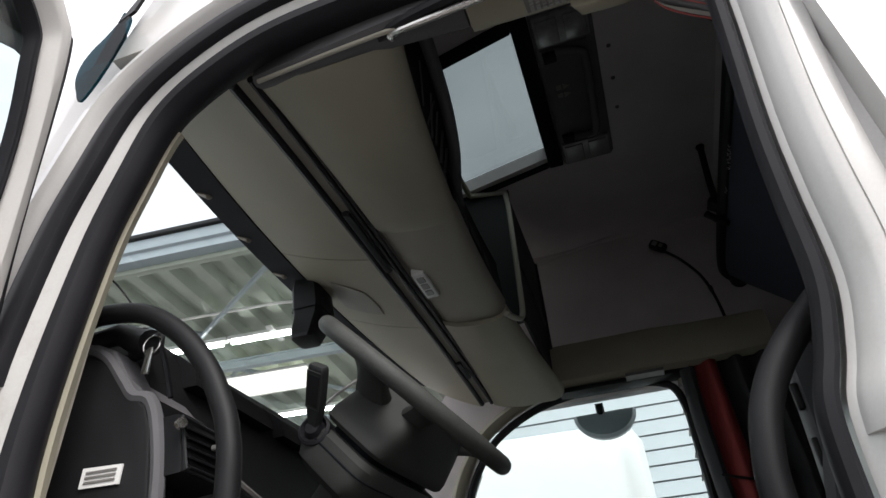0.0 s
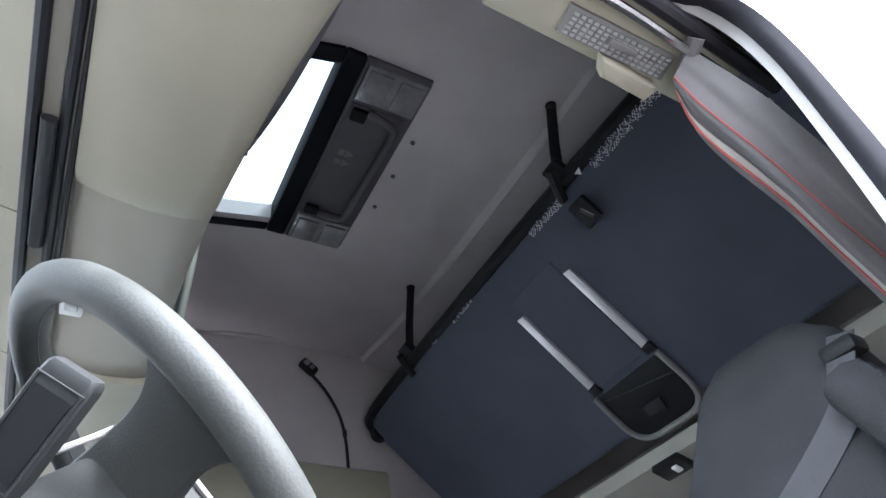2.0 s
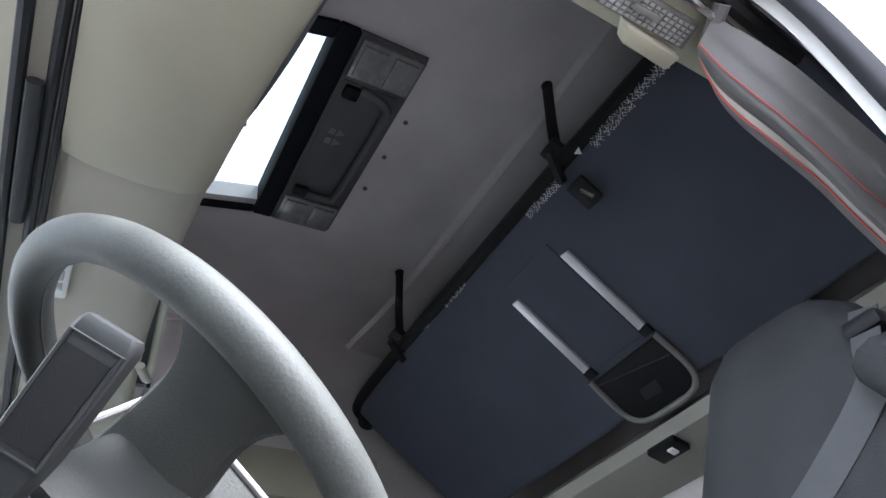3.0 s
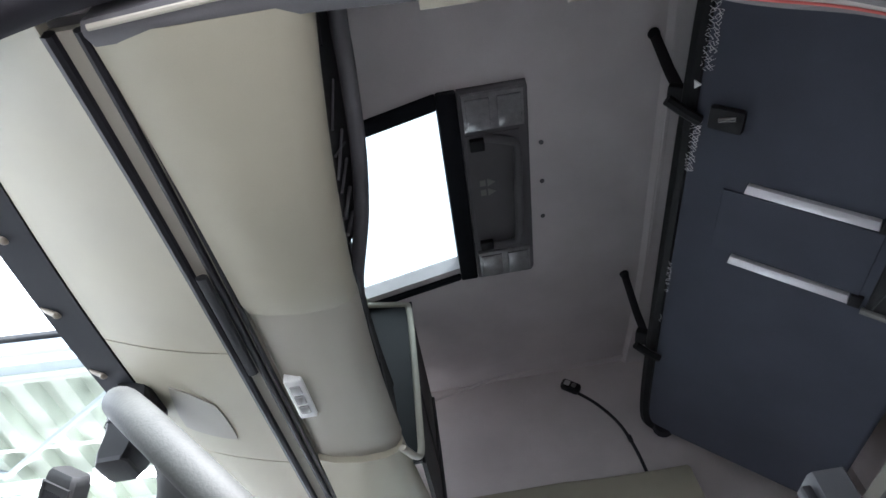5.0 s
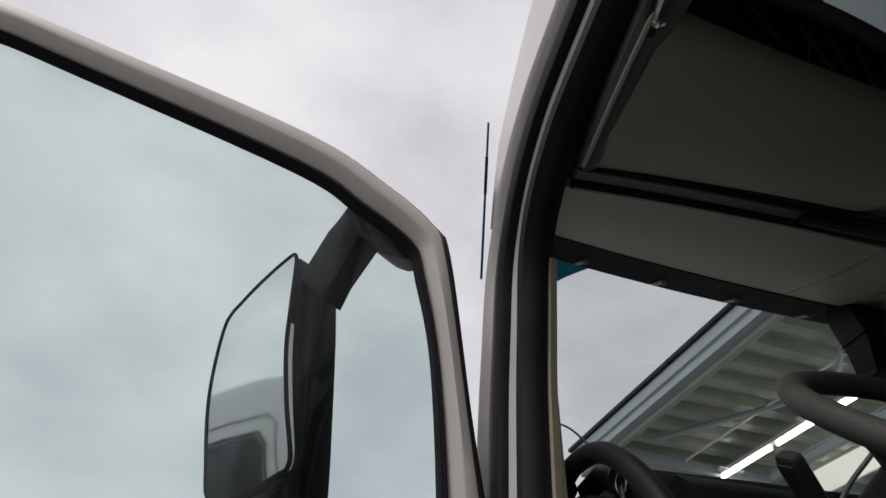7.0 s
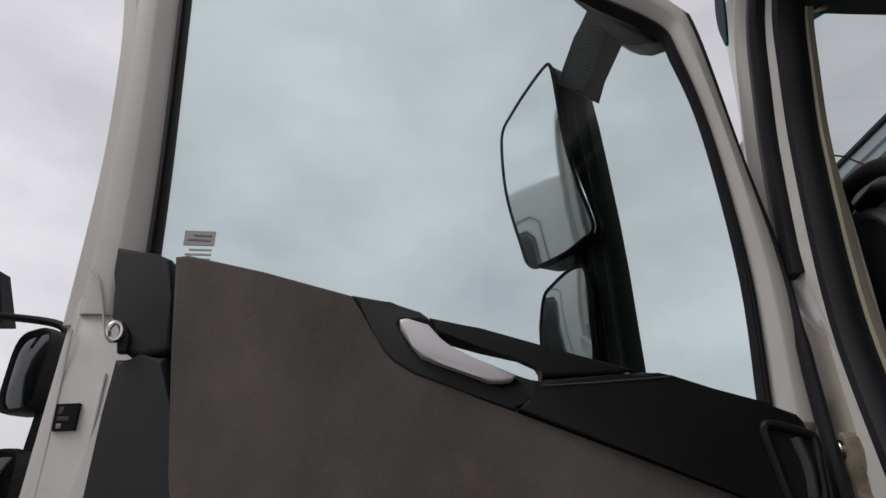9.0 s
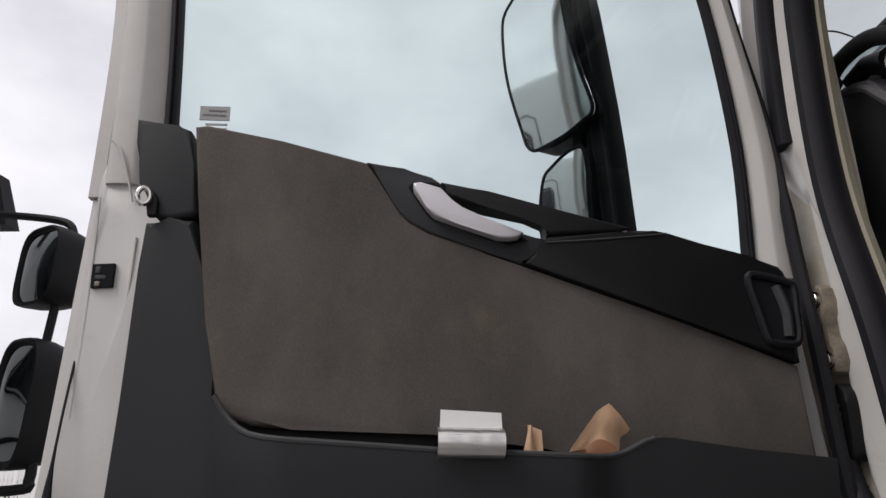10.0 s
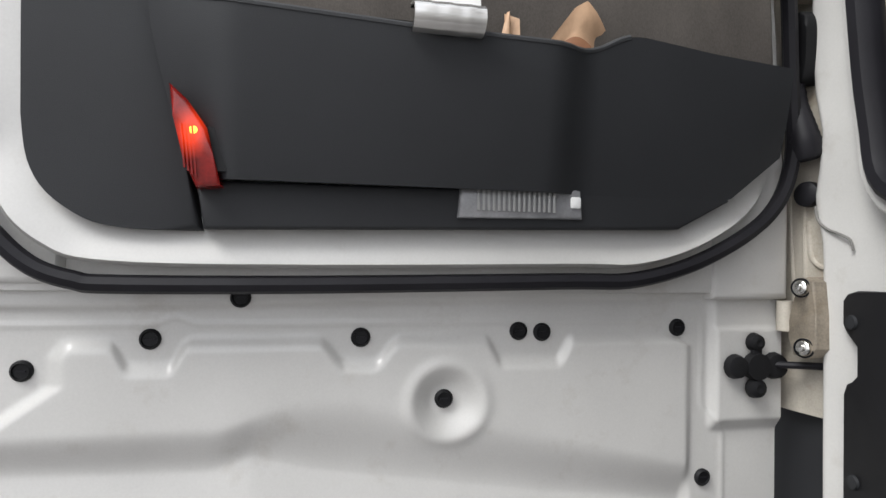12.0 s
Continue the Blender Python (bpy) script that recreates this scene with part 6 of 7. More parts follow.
part("top_flap", prism([(0.493, 1.768), (0.583, 1.768), (0.582, 1.797), (0.494, 1.794)], 0.128, 0.1305, lambda p, q, h: Vector((p, h - 0.15 * (q - 1.768), q))), PAPER, foil, "white flap", local=True)
cards = thing("kraft_wrapper", fm, "crumpled tan kraft paper wrapper in the door pocket", "wrapper", "kraft wrappers")


def crumple(u, v):
    """A leaf whose edge rises to a peak and falls to a dog ear, bowed forward down its middle."""
    p = 0.386 - 0.109 * u
    edge = [(0.0, 1.742), (0.23, 1.778), (0.40, 1.803), (0.58, 1.815), (0.72, 1.799), (0.86, 1.781), (1.0, 1.766)]
    for (a, za), (b, zb) in zip(edge, edge[1:]):
        if a <= u <= b:
            top = za + (zb - za) * (u - a) / (b - a)
    low = 1.69 + 0.05 * u ** 3
    q = low + (top - low) * v
    bow = 0.016 * math.sin(math.pi * min(1, u * 1.1)) * v + 0.004 * noise.noise((u * 4, v * 4, 1)) + 0.003 * math.sin(9 * u - 5 * v)
    return Vector((p, 0.079 + bow, q))


part("sheet", slab(crumple, 28, 14, (0, -0.0015, 0)), CARD, cards, local=True)
part("curl", slab(lambda u, v: Vector((0.362 - 0.046 * u, 0.090 + 0.004 * math.sin(3 * v), 1.722 + (0.022 + 0.018 * math.sin(math.pi * min(1, u * 0.8 + 0.1))) * v)), 12, 6, (0, -0.0015, 0)), KRAFT_DARK, cards, "curled brown inner corner", local=True)
part("fold", slab(lambda u, v: Vector((0.400 - 0.045 * u, 0.098 - 0.010 * u + 0.003 * math.sin(6 * u), 1.705 + (0.036 + 0.008 * u) * v)), 8, 4, (0, -0.0015, 0)), KRAFT_DARK, cards, local=True)
small = thing("kraft_wrapper", fm, "small folded tan kraft paper in the door pocket", "wrapper", "kraft wrappers")
part("front_flap", slab(lambda u, v: Vector((0.470 - 0.020 * v - (0.034 - 0.029 * v) * u * (1 - 0.2 * v), 0.112 + 0.004 * math.sin(3 * u) - 0.004 * v, 1.70 + 0.079 * v)), 8, 10, (0, -0.0015, 0)), CARD, small, local=True)
part("rear_flap", slab(lambda u, v: Vector((0.451 - 0.019 * u - 0.004 * (1 - v), 0.100 + 0.008 * u, 1.70 + (0.080 - 0.008 * u) * v)), 6, 10, (0, -0.0015, 0)), CARD, small, local=True)

# ---- door mirror ----
MN = Vector((0.70, -0.68, -0.18)).normalized()
ME = Vector((0, 0, 1)).cross(MN).normalized()
MU = MN.cross(ME)
MC = Vector((-0.165, -0.335, 2.655))


def on_mirror(p, q, h=0.0):
    return MC + ME * p + MU * q + MN * h


mirror = thing("door_mirror", on_mirror(0.1, -0.45), "black truck door mirror with two convex glasses", "mirror")


def edge_line(poly, radius, h0, per=5):
    """The edge of a domed pane."""
    line = smooth([(p, q, 0) for p, q in poly], per, True)
    c = sum(line, Vector()) / len(line)
    return [on_mirror(p.x, p.y, h0 - ((p - c).length ** 2) / (2 * radius)) for p in line]


def patch(poly, radius, h0):
    """A domed pane over a rounded outline."""
    line = smooth([(p, q, 0) for p, q in poly], 5, True)
    c = sum(line, Vector()) / len(line)
    rings = []
    for f in (1.0, 0.85, 0.65, 0.45, 0.25, 0.06):
        ring = [c.lerp(p, f) for p in line]
        rings.append([on_mirror(p.x, p.y, h0 - ((p - c).length ** 2) / (2 * radius)) for p in ring])
    back = [on_mirror(p.x, p.y, h0 - 0.02) for p in line]
    return loft([back] + rings)


MAIN = [(0.061, 0.262), (0.041, 0.263), (-0.024, 0.225), (-0.073, 0.190), (-0.101, 0.167), (-0.114, 0.131), (-0.121, 0.034), (-0.118, -0.044), (-0.103, -0.149), (-0.097, -0.191), (-0.081, -0.211), (-0.053, -0.214), (0.017, -0.208), (0.072, -0.192), (0.089, -0.188), (0.098, -0.175), (0.098, -0.149), (0.085, -0.067), (0.073, 0.041), (0.071, 0.141), (0.068, 0.219)]
part("mirror_glass", patch(MAIN, 2.2, 0.030), MIRROR, mirror, "convex main mirror glass")
part("main_housing", prism([(p.x, p.y) for p in smooth([(p, q, 0) for p, q in MAIN], 3, True)], -0.006, -0.075, lambda p, q, h: on_mirror(p, q, h), 0.025, 3), BLACK, mirror)
part("glass_rim", tube(edge_line(MAIN, 2.2, 0.029), 0.0045, 8, True), HEADER, mirror)
LOWER = [(0.045, -0.248), (0.056, -0.264), (0.058, -0.309), (0.050, -0.371), (0.040, -0.440), (0.014, -0.480), (-0.060, -0.483), (-0.095, -0.448), (-0.088, -0.374), (-0.079, -0.337), (-0.060, -0.287), (-0.034, -0.270), (0.009, -0.251)]
part("wide_glass", patch(LOWER, 0.8, 0.026), MIRROR, mirror, "convex wide-angle mirror glass")
part("glass_rim", tube(edge_line(LOWER, 0.8, 0.025), 0.0045, 8, True), HEADER, mirror)
part("wide_housing", prism([(p.x, p.y) for p in smooth([(p, q, 0) for p, q in LOWER], 3, True)], -0.006, -0.06, lambda p, q, h: on_mirror(p, q, h), 0.02, 3), BLACK, mirror)
spine = [(0.030, 0.272, 0.012, 0.020), (0.046, 0.235, 0.026, 0.030), (0.066, 0.180, 0.037, 0.035), (0.070, 0.086, 0.037, 0.035), (0.072, -0.027, 0.036, 0.035), (0.073, -0.156, 0.035, 0.035), (0.070, -0.272, 0.035, 0.035), (0.059, -0.484, 0.035, 0.035), (0.046, -0.646, 0.030, 0.035)]
stalk = part("spine", loft([[on_mirror(p + w * a, q, -0.055 + d * b) for a, b in ((-1, -0.7), (-0.6, -1), (0.6, -1), (1, -0.6), (1, 0.6), (0.7, 1), (-0.7, 1), (-1, 0.7))] for p, q, w, d in spine]), BLACK, mirror, "black mirror stalk")
for shift in (-0.012, 0.016):
    part("ridge", tube([on_mirror(p + shift, q, -0.055 + d) for p, q, w, d in spine[2:-1]], 0.003, 6), DARK, stalk, "moulded ridge down the stalk")
part("link", tube([on_mirror(0.02, -0.20, -0.04), on_mirror(0.0, -0.27, -0.04)], 0.018, 8), BLACK, mirror)
part("arm", prism([(0.181, 0.352), (0.223, 0.255), (0.155, 0.185), (0.128, 0.141), (0.061, 0.213), (0.087, 0.239), (0.135, 0.301)], -0.06, 0.0, lambda p, q, h: on_mirror(p, q, h), 0.01, 3), BLACK, mirror, "black upper mirror arm")
part("mount", prism([(0.110, 0.468), (0.127, 0.435), (0.182, 0.352), (0.203, 0.268), (0.223, 0.247), (0.250, 0.228), (0.285, 0.219), (0.316, 0.196), (0.330, 0.196), (0.349, 0.238), (0.247, 0.370), (0.165, 0.456)], -0.13, -0.06, lambda p, q, h: on_mirror(p, q, h), 0.008, 2), BLACK, mirror, "black arm mount on the door frame")

# ---- jamb by the hinges ----
structure("wall_left_hinge_pillar", slab(lambda u, v: Vector((-0.15 + 0.23 * u, 0.088 + 0.045 * u * u + 0.006 * math.sin(v * 21) * (1 - u), 1.19 + 1.51 * v)), 16, 60, (0, 0.03, 0)), CREAM, "dirty cream painted hinge pillar", "pillar")
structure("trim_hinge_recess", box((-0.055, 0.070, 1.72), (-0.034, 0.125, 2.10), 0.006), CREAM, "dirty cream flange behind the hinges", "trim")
UPPER_LEAF = [(0.004, 2.026), (0.022, 2.032), (0.040, 2.022), (0.044, 2.000), (0.042, 1.976), (0.034, 1.962), (0.036, 1.945), (0.046, 1.920), (0.049, 1.895), (0.044, 1.878), (0.028, 1.874), (0.014, 1.882), (0.010, 1.95)]
leaf = part("hinge", prism(UPPER_LEAF, 0.028, -0.008, xz(0.088), 0.004, 2), STEEL, door, "dirty painted steel hinge")
LOWER_LEAF = [(0.028, 1.384), (0.046, 1.414), (0.060, 1.420), (0.077, 1.412), (0.082, 1.36), (0.083, 1.307), (0.070, 1.292), (0.028, 1.290), (0.014, 1.318), (0.014, 1.345)]
low_leaf = part("hinge", prism(LOWER_LEAF, 0.028, -0.008, xz(0.088), 0.004, 2), STEEL, door, "dirty painted steel hinge")
for owner, x, z in ((leaf, 0.022, 2.004), (leaf, 0.030, 1.898), (low_leaf, 0.054, 1.402), (low_leaf, 0.062, 1.306)):
    washer = part("washer", disc((x, 0.079, z), (0.45, -1, 0.1), [(0.001, -0.006), (0.0175, -0.006), (0.0165, 0.002), (0.001, 0.003)], 16), STEEL, owner)
    part("washer_groove", tube([Vector((x + 0.0145 * math.cos(a), 0.0755 + 0.0063 * math.cos(a), z + 0.0145 * math.sin(a))) for a in [k * math.pi / 9 for k in range(18)]], 0.0016, 6, True), HEADER, washer, "thin matt black ring round the bolt")
    part("bolt", disc((x + 0.001, 0.0765, z), (0.45, -1, 0.1), [(0.001, 0), (0.0115, 0), (0.0115, 0.007), (0.008, 0.009), (0.006, 0.009), (0.006, 0.016), (0.001, 0.017)], 12), CHROME, owner, "worn bright bolt head")
for owner, z0, z1 in ((leaf, 1.935, 1.982), (low_leaf, 1.328, 1.378)):
    part("knuckle", tube([Vector((0.006, 0.080, z0)), Vector((0.006, 0.080, z1))], 0.013, 12), CREAM, owner)
for ends in (((0.012, 1.560), (0.014, 1.46), (0.017, 1.373)), ((0.020, 1.512), (0.024, 1.46), (0.034, 1.441), (0.052, 1.436), (0.056, 1.47)), ((-0.015, 1.60), (-0.012, 1.48), (-0.004, 1.372))):
    structure("trim_jamb_crease", tube(smooth([(x, 0.092 + 0.045 * ((x + 0.15) / 0.23) ** 2 - 0.004, z) for x, z in ends], 6), 0.0045, 8), CREAM, "pressed crease in the dirty hinge pillar", "trim")
# Grey line painted where the pillar's crease lies in shade.
structure("trim_pillar_seam", tube(smooth([(0.048, 0.104, 1.535), (0.056, 0.102, 1.512), (0.078, 0.101, 1.497), (0.104, 0.104, 1.487), (0.120, 0.108, 1.478), (0.124, 0.110, 1.462)], 6), 0.0022, 6), GREY, "grey line for the shaded crease in the white pillar", "trim")
connector = thing("cable_connector", (0.03, 0.09, 1.74), "black oval cable connector on the hinge pillar", "connector")
part("body", prism([(p.x, p.y) for p in smooth([(0.018, 1.855, 0), (0.036, 1.858, 0), (0.049, 1.838, 0), (0.050, 1.79, 0), (0.045, 1.752, 0), (0.030, 1.738, 0), (0.014, 1.748, 0), (0.008, 1.80, 0)], 4, True)], 0.03, -0.008, xz(0.092), 0.005, 2), BLACK, connector)
for k in range(4):
    part("pin", box((0.018, 0.080, 1.782 + 0.013 * k), (0.030, 0.086, 1.789 + 0.013 * k), 0.002), DUSK, connector)
harness = thing("wiring_boot", (-0.05, 0.06, 1.55), "black ribbed rubber wiring boot at the hinge side", "cable boot")
part("boot", tube(smooth([(0.020, 0.088, 1.742), (0.025, 0.086, 1.705), (0.036, 0.086, 1.668), (0.042, 0.088, 1.637), (0.040, 0.096, 1.612)], 6), [0.012 + 0.014 * min(1, k / 17) - (0.008 if k > 22 else 0) + 0.0012 * (k % 2) for k in range(25)], 14), RUBBER, harness)
part("plug", disc((0.028, 0.108, 1.556), (0.4, -1, 0), [(0.001, 0), (0.0215, 0), (0.0205, 0.012), (0.014, 0.016), (0.001, 0.016)], 18), RUBBER, harness)
structure("wall_left_lower", slab(lambda u, v: Vector((-0.15 + 1.28 * u, 0.132 - 0.004 * u, 0.55 + 1.0 * v)), 12, 10, (0, 0.05, 0)), DARK, "dark lining of the entry step well", "cab wall")
cover = thing("step_cover", (0.25, 0.04, 1.0), "black plastic entry step cover with studs", "step cover")
part("plate", prism([(0.116, 0.55), (0.115, 1.245), (0.122, 1.262), (0.152, 1.272), (0.152, 1.324), (0.122, 1.336), (0.113, 1.350), (0.113, 1.386), (0.122, 1.397), (0.140, 1.402), (0.20, 1.403), (0.95, 1.42), (0.95, 0.55)], 0.0, -0.022, xz(0.122), 0.006, 2), BLACK, cover)
for x, z in ((0.135, 1.355), (0.14, 1.12), (0.40, 1.37)):
    part("stud", disc((x, 0.100, z), (0, -1, 0), [(0.001, -0.002), (0.012, -0.002), (0.010, 0.004), (0.001, 0.005)], 12), DARK, cover)
part("tread", box((0.18, -0.06, 0.95), (0.92, 0.105, 0.985), 0.01), DARK, cover)

# ---- outside ----
structure("ground", slab(lambda u, v: Vector((-260 + 520 * u, -260 + 520 * v, 0)), 4, 4, (0, 0, -0.2)), ASPHALT, "wide grey asphalt yard", "ground")

CANOPY = Matrix.Translation((0, 4.45, 0)) @ Matrix.Rotation(radians(4.5), 4, "Z")
canopy = thing("canopy", CANOPY, "corrugated steel loading canopy on girders with strip lights", "canopy", kind="structure")


def cpart(name, bm, mat, label=""):
    return part(name, bm, mat, canopy, label, local=True)


bm = bmesh.new()
sheet = []
for k in range(15):
    for dx, dz in ((0.0, 0.0), (0.15, 0.0), (0.19, 0.13), (0.36, 0.13), (0.40, 0.0)):
        sheet.append((-7.6 + 0.40 * k + dx, 6.12 + dz))
loft([[Vector((x, y, z + 0.015 * y + up)) for x, z in sheet] for y, up in ((0.0, 0.0), (13.0, 0.0), (13.0, 0.02), (0.0, 0.02))], False, True, False, bm)
cpart("corrugated_roof", bm, ZINC, "grey corrugated roof sheets")
cpart("fascia", loft([[Vector((x, y, z)) for y, z in ((-0.10, 6.40), (-0.16, 6.38), (-0.16, 6.24), (-0.13, 6.22), (-0.13, 6.12), (-0.04, 6.10), (0.0, 6.10), (0.0, 6.40))] for x in (-7.6, -1.6)]), BEAM, "pale blue grey stepped fascia")
cpart("fascia_edge", box((-7.6, -0.20, 6.395), (-1.6, -0.08, 6.45), 0.01), DARK, "dark roof edge capping")
cpart("gutter_lip", box((-7.6, -0.02, 6.04), (-1.6, 0.06, 6.12), 0.01), ZINC, "grey green lower lip")
for y, low, wide in ((2.5, 5.99, 0.05), (6.2, 5.80, 0.09), (9.8, 5.80, 0.09)):
    web = cpart("girder", box((-7.6, y - 0.02, low), (-1.6, y + 0.02, 6.10), 0.0), BEAM)
    for z in (low - 0.02, 6.09):
        part("flange", box((-7.6, y - wide, z), (-1.6, y + wide, z + 0.025), 0.004), BEAM, web)
for x in (-6.6, -2.1):
    cpart("cross_beam", box((x - 0.07, 0.05, 5.90), (x + 0.07, 13.0, 6.08), 0.01), BEAM)
    cpart("post", box((x - 0.12, 12.6, 0), (x + 0.12, 12.85, 6.0), 0.02), BEAM)
for x, y, x1, y1 in ((-4.25, 1.55, -2.65, 0.30), (-4.2, 1.5, -6.2, 0.3), (-4.3, 2.6, -2.5, 4.6), (-4.3, 2.6, -6.3, 4.6), (-2.4, 6.2, -4.4, 4.4)):
    cpart("brace", tube([Vector((x, y, 6.03)), Vector((x1, y1, 6.05))], 0.035, 6), BEAM)
cpart("conduit", tube([Vector((-7.5, 1.05, 6.05)), Vector((-3.0, 1.12, 6.05)), Vector((-1.7, 1.3, 6.05))], 0.018, 6), FAR_WHITE, "thin pale cable conduit")
for row in (1.64, 4.25, 7.6):
    for k in range(3):
        x = -3.87 - 1.56 * k
        lamp = thing("strip_light", CANOPY @ Matrix.Translation((x + 0.75, row, 5.9)), "lit fluorescent strip light under the canopy", "strip light", "canopy lights")
        part("tube", tube([Vector((-0.72, 0, 0)), Vector((0.72, 0, 0))], 0.022, 8), TUBE, lamp, local=True)
        part("housing", box((-0.77, -0.05, 0.035), (0.77, 0.05, 0.09), 0.01), FAR_WHITE, lamp, local=True)
        part("cross_tray", box((-0.14, -0.20, 0.02), (-0.06, 0.20, 0.05), 0.005), FAR_WHITE, lamp, local=True)
# Added glowing panels give a bright patch under the roof; no known lamps.
for x in (-4.72, -6.5):
    panel = thing("light_panel", CANOPY @ Matrix.Translation((x, 2.78, 6.0)), "cream glowing panel added for a bright patch under the canopy", "light panel", "canopy lights")
    part("diffuser", box((0.0, 0.0, 0.0), (1.42, 0.74, 0.02), 0.004), PANEL, panel, local=True)
    part("frame", tube([Vector(p) for p in ((0, 0, 0.01), (1.42, 0, 0.01), (1.42, 0.74, 0.01), (0, 0.74, 0.01))], 0.022, 6, True), FAR_WHITE, panel, local=True)
hall = thing("hall_wall", (-14, 17, 0), "pale hall wall with white doors under the canopy", "wall", kind="structure")
part("cladding", box((-30, 17.0, 0), (-1.4, 17.3, 6.1), 0.01), SIDING, hall)
for k in range(6):
    part("door", box((-27 + 4.2 * k, 16.93, 0), (-24.2 + 4.2 * k, 17.0, 4.6), 0.02), FAR_WHITE, hall, "white roller door")

shed = thing("wall_siding", (4.5, 8, 0), "pale grey horizontal plank siding of a hall", "wall", kind="structure")
part("core", box((-1.3, 8.06, 0), (12, 8.3, 6.1), 0.0), DARK, shed)
plank = mesh_object("siding_plank", loft([[Vector((x, y, z)) for y, z in ((8.055, 0.0), (8.0, 0.002), (8.012, 0.178), (8.055, 0.185))] for x in (-1.3, 12)]), SIDING)
plank.parent = shed
plank.matrix_parent_inverse = shed.matrix_basis.inverted()
plank.location.z = 0.05
for k in range(1, 31):
    o = plank.copy()
    scene.collection.objects.link(o)
    o.location.z = 0.05 + 0.195 * k


def truck(x0, y0, height, label, mirrors=True):
    """A parked cab-over truck, its front at x0 facing -x and its right side at y0."""
    t = thing("truck", (x0 + 1.2, y0 - 1.2, 0), label, "truck", "parked trucks")
    side = [(0.10, 0.75), (0.02, 1.2), (0.0, 1.75), (0.16, 2.55), (0.34, height - 0.25), (0.62, height - 0.03), (1.2, height), (2.25, height - 0.02), (2.32, height - 0.15), (2.32, 0.75)]
    rings = []
    for d, s in ((0.0, 0.90), (0.05, 0.97), (0.16, 1.0), (2.24, 1.0), (2.35, 0.97), (2.4, 0.90)):
        cx, cz = 1.2, 1.9
        rings.append([Vector((x0 + cx + (x - cx) * s, y0 - d, cz + (z - cz) * s)) for x, z in side])
    part("cab", loft(rings), FAR_WHITE, t)
    for y, s in ((y0 + 0.004, 1), (y0 - 2.404, -1)):
        win = part("side_window", prism([(x0 + 0.40, 1.98), (x0 + 1.22, 1.92), (x0 + 1.25, 2.66), (x0 + 1.20, 2.74), (x0 + 0.74, 2.76), (x0 + 0.66, 2.70)], 0.0, 0.012 * s, xz(y - 0.004 * s), 0.004), FAR_DARK, t)
        part("window_seal", tube([Vector((x0 + a, y + 0.008 * s, b)) for a, b in ((0.38, 1.96), (1.24, 1.90), (1.27, 2.67), (1.21, 2.76), (0.73, 2.78), (0.645, 2.71))], 0.012, 6, True), RUBBER, win)
        part("door_gap", tube([Vector((x0 + 1.36, y, 1.0)), Vector((x0 + 1.36, y, 2.80)), Vector((x0 + 1.28, y, 2.87)), Vector((x0 + 0.66, y, 2.88))], 0.006, 5), DARK, t)
        part("trim_line", box((x0 + 0.3, y - 0.006, 1.72), (x0 + 2.28, y + 0.006, 1.75), 0.003), DARK, t)
    part("windscreen", loft([[Vector((x0 + x - 0.012, y, z)) for x, z in ((0.02, 1.85), (0.15, 2.56), (0.19, 2.56), (0.06, 1.85))] for y in (y0 - 0.16, y0 - 2.24)]), FAR_DARK, t)
    part("sun_visor", loft([[Vector((x0 + x, y, z)) for x, z in ((0.02, 2.62), (0.14, 2.80), (0.20, 2.80), (0.10, 2.62))] for y in (y0 - 0.12, y0 - 2.28)]), DARK, t)
    part("bumper", box((x0 + 0.02, y0 - 2.4, 0.35), (x0 + 0.5, y0, 0.85), 0.06), DARK, t)
    part("chassis", box((x0 + 0.5, y0 - 1.7, 0.6), (x0 + 6.0, y0 - 0.7, 0.95), 0.02), DARK, t)
    for x in (x0 + 1.25, x0 + 4.9):
        for y in (y0 - 0.18, y0 - 2.22):
            tyre = part("tyre", disc((x, y, 0.5), (0, 1, 0), [(0.28, -0.15), (0.46, -0.15), (0.5, -0.1), (0.5, 0.1), (0.46, 0.15), (0.28, 0.15)], 28), RUBBER, t)
            part("rim", disc((x, y, 0.5), (0, 1, 0), [(0.02, -0.1), (0.28, -0.13), (0.28, 0.13), (0.02, 0.1)], 20), STEEL, tyre)
    if mirrors:
        for yc, zc, w, h in ((y0 + 0.315, 2.34, 0.118, 0.142), (y0 + 0.335, 1.89, 0.112, 0.205)):
            c, face, across = Vector((x0 + 0.42, yc, zc)), Vector((0.90, -0.44, 0.0)), Vector((0.44, 0.90, 0.0))
            rounded = [(math.copysign(abs(math.cos(a)) ** 0.55, math.cos(a)), math.copysign(abs(math.sin(a)) ** 0.5, math.sin(a))) for a in [k * math.pi / 18 for k in range(36)]]

            def rim_at(size, d, bulge=0.0):
                return [c + across * (w * size * (p - 0.06 * q)) + Vector((0, 0, h * size * q)) + face * (d + bulge * (1 - q * q)) for p, q in rounded]

            body = part("mirror_housing", loft([rim_at(0.35, -0.155), rim_at(0.72, -0.145), rim_at(0.90, -0.115), rim_at(0.98, -0.06), rim_at(1.0, -0.01), rim_at(0.985, 0.012), rim_at(0.94, 0.014), rim_at(0.90, 0.002)]), BLACK, t, "black mirror housing")
            part("mirror_glass", loft([rim_at(0.905, 0.000), rim_at(0.75, 0.008), rim_at(0.55, 0.015), rim_at(0.3, 0.020), rim_at(0.05, 0.022)]), SMOKED, body, "dark reflecting glass")
        part("mirror_arm", tube(smooth([(x0 + 0.4, y0 - 0.1, 2.55), (x0 + 0.4, y0 + 0.2, 2.53), (x0 + 0.4, y0 + 0.36, 2.505), (x0 + 0.4, y0 + 0.40, 2.46)], 5), 0.014, 8), BLACK, t)
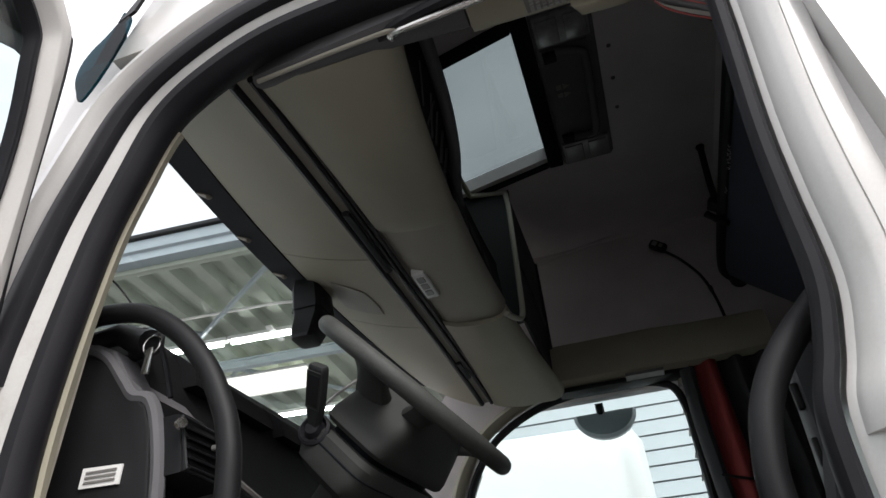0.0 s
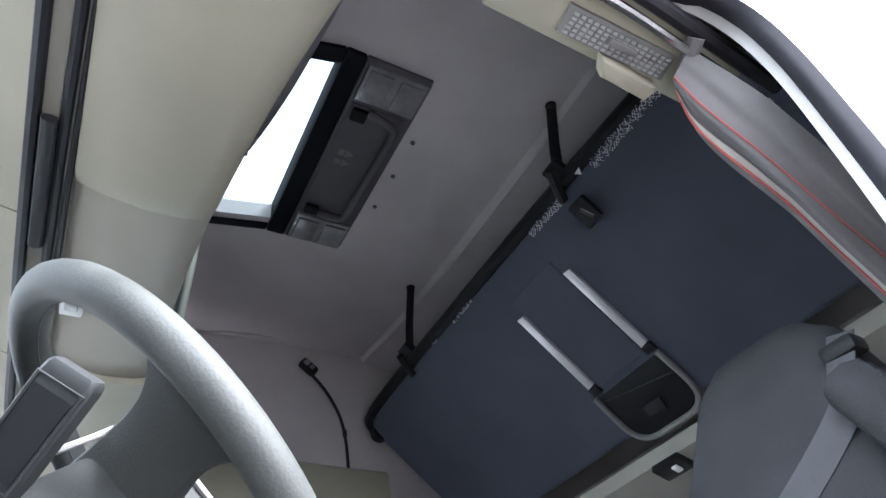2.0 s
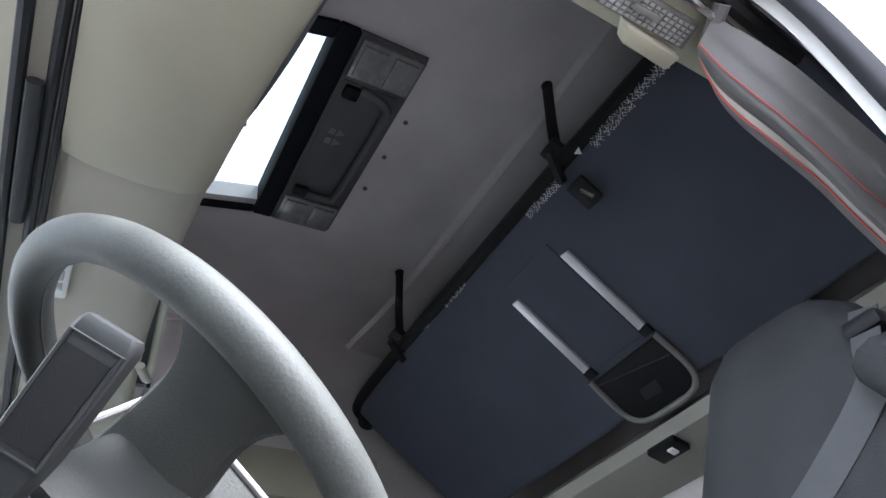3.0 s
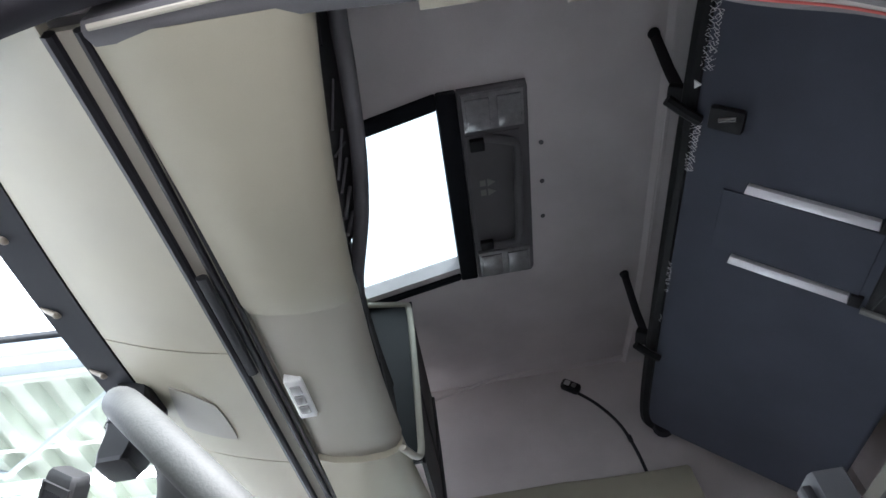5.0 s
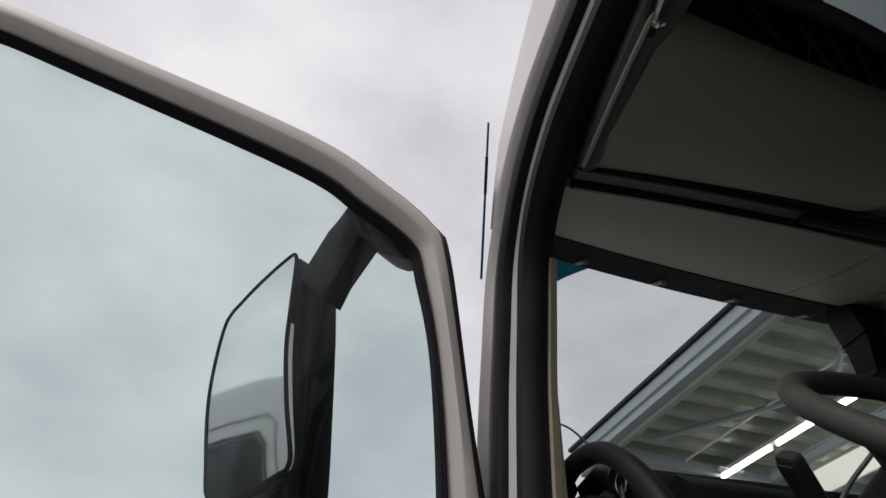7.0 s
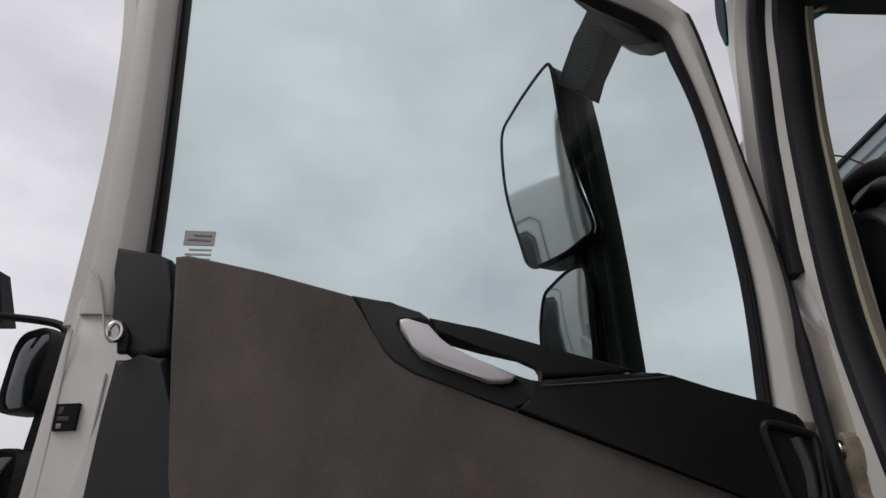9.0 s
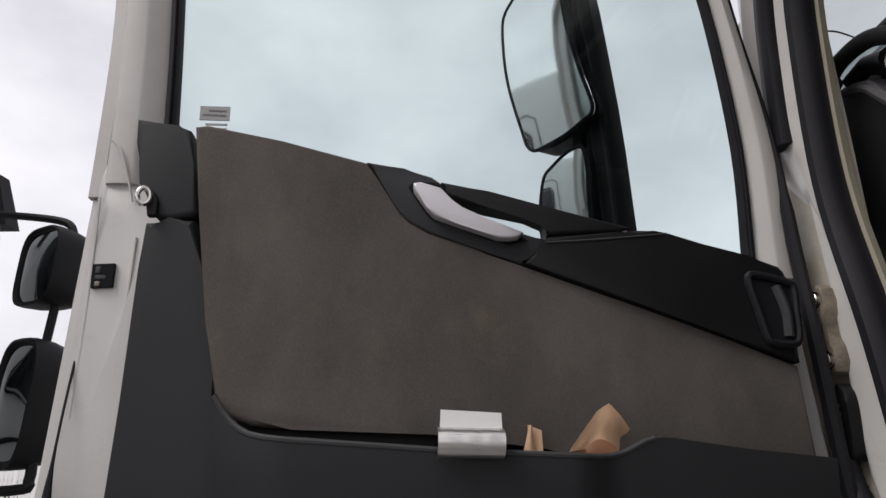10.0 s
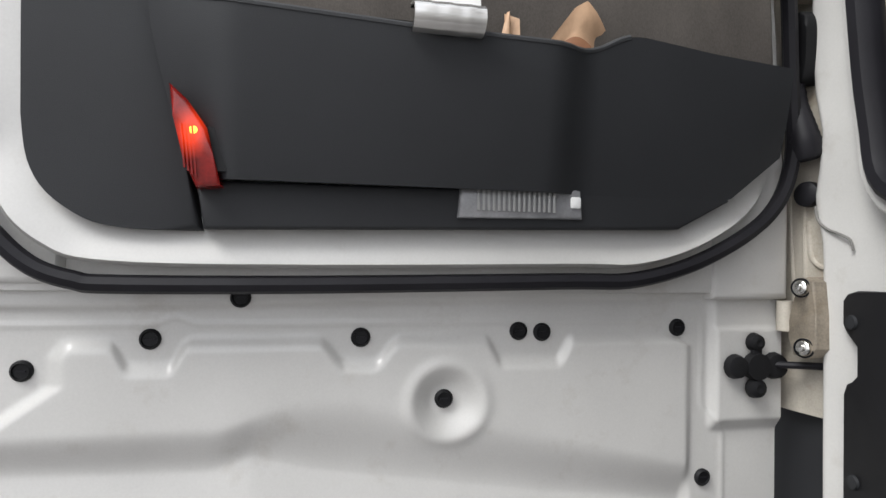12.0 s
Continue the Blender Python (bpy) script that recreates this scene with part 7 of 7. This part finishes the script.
        part("mirror_arm", tube([Vector((x0 + 0.4, y0 + 0.39, 2.25)), Vector((x0 + 0.4, y0 + 0.385, 2.05))], 0.014, 8), BLACK, t)
        part("mirror_arm", tube(smooth([(x0 + 0.4, y0 + 0.42, 1.75), (x0 + 0.4, y0 + 0.43, 1.66), (x0 + 0.4, y0 + 0.38, 1.63), (x0 + 0.4, y0 - 0.1, 1.60)], 5), 0.016, 8), BLACK, t)
    return t


truck(-1.22, -2.32, 3.20, "white cab-over truck parked alongside with black mirrors")
truck(-1.45, 5.72, 3.26, "white cab-over truck parked on the passenger side", False)

fence = thing("fence", (-15.5, -16, 0), "white picket fence along the yard edge", "fence")
for z in (0.35, 1.2):
    part("fence_rail", box((-15.53, -29, z), (-15.48, -5.5, z + 0.07), 0.01), FAR_WHITE, fence)
for k in range(11):
    part("post", box((-15.56, -28.9 + 2.3 * k, 0), (-15.46, -28.8 + 2.3 * k, 1.6), 0.01), FAR_WHITE, fence)
    part("foot", box((-15.7, -29.1 + 2.3 * k, 0), (-15.3, -28.6 + 2.3 * k, 0.1), 0.02), DARK, fence)
picket = part("picket", box((-15.475, -28.7, 0.12), (-15.455, -28.655, 1.5), 0.006, 1), FAR_WHITE, fence)
for k in range(1, 195):
    o = picket.copy()
    scene.collection.objects.link(o)
    o.location.y = 0.118 * k


def van(x, y, label):
    v = thing("van", (x, y, 0), label, "van", "parked vans")
    side = [(-2.6, 0.4), (-2.65, 1.0), (-1.75, 1.25), (-1.15, 1.95), (-0.8, 2.1), (2.4, 2.15), (2.55, 1.9), (2.55, 0.4)]
    part("body", loft([[Vector((y_s, 0, 0)) + Vector((x + w, y + px * f, pz)) for px, pz in side] for w, f, y_s in ((-0.95, 0.97, 0), (-0.85, 1, 0), (0.85, 1, 0), (0.95, 0.97, 0))]), FAR_WHITE, v)
    part("side_glass", prism([(y - 1.6, 1.3), (y - 1.1, 1.85), (y - 0.2, 1.9), (y - 0.2, 1.3)], 0, 0.02, yz(x + 0.95), 0.005), FAR_DARK, v)
    for yy in (y - 1.7, y + 1.6):
        part("wheel", disc((x + 0.85, yy, 0.34), (1, 0, 0), [(0.02, -0.1), (0.3, -0.1), (0.34, -0.06), (0.34, 0.06), (0.3, 0.1), (0.02, 0.1)], 20), RUBBER, v)
    return v


for x, y in ((-21, -12.5), (-22, -18.5), (-21.5, -24.5), (-27, -15)):
    van(x, y, "white delivery van parked behind the fence")
far = thing("far_building", (-70, -45, 0), "low pale industrial building on the horizon", "building")
part("wall", box((-74, -70, 0), (-66, -20, 4.2), 0.05), SIDING, far)
part("roof", box((-74.5, -70.5, 4.2), (-65.5, -19.5, 4.5), 0.05), DARK, far)
for k in range(12):
    part("window", box((-66.02, -68 + 4 * k, 1.8), (-65.95, -66 + 4 * k, 3.0), 0.01), FAR_DARK, far)
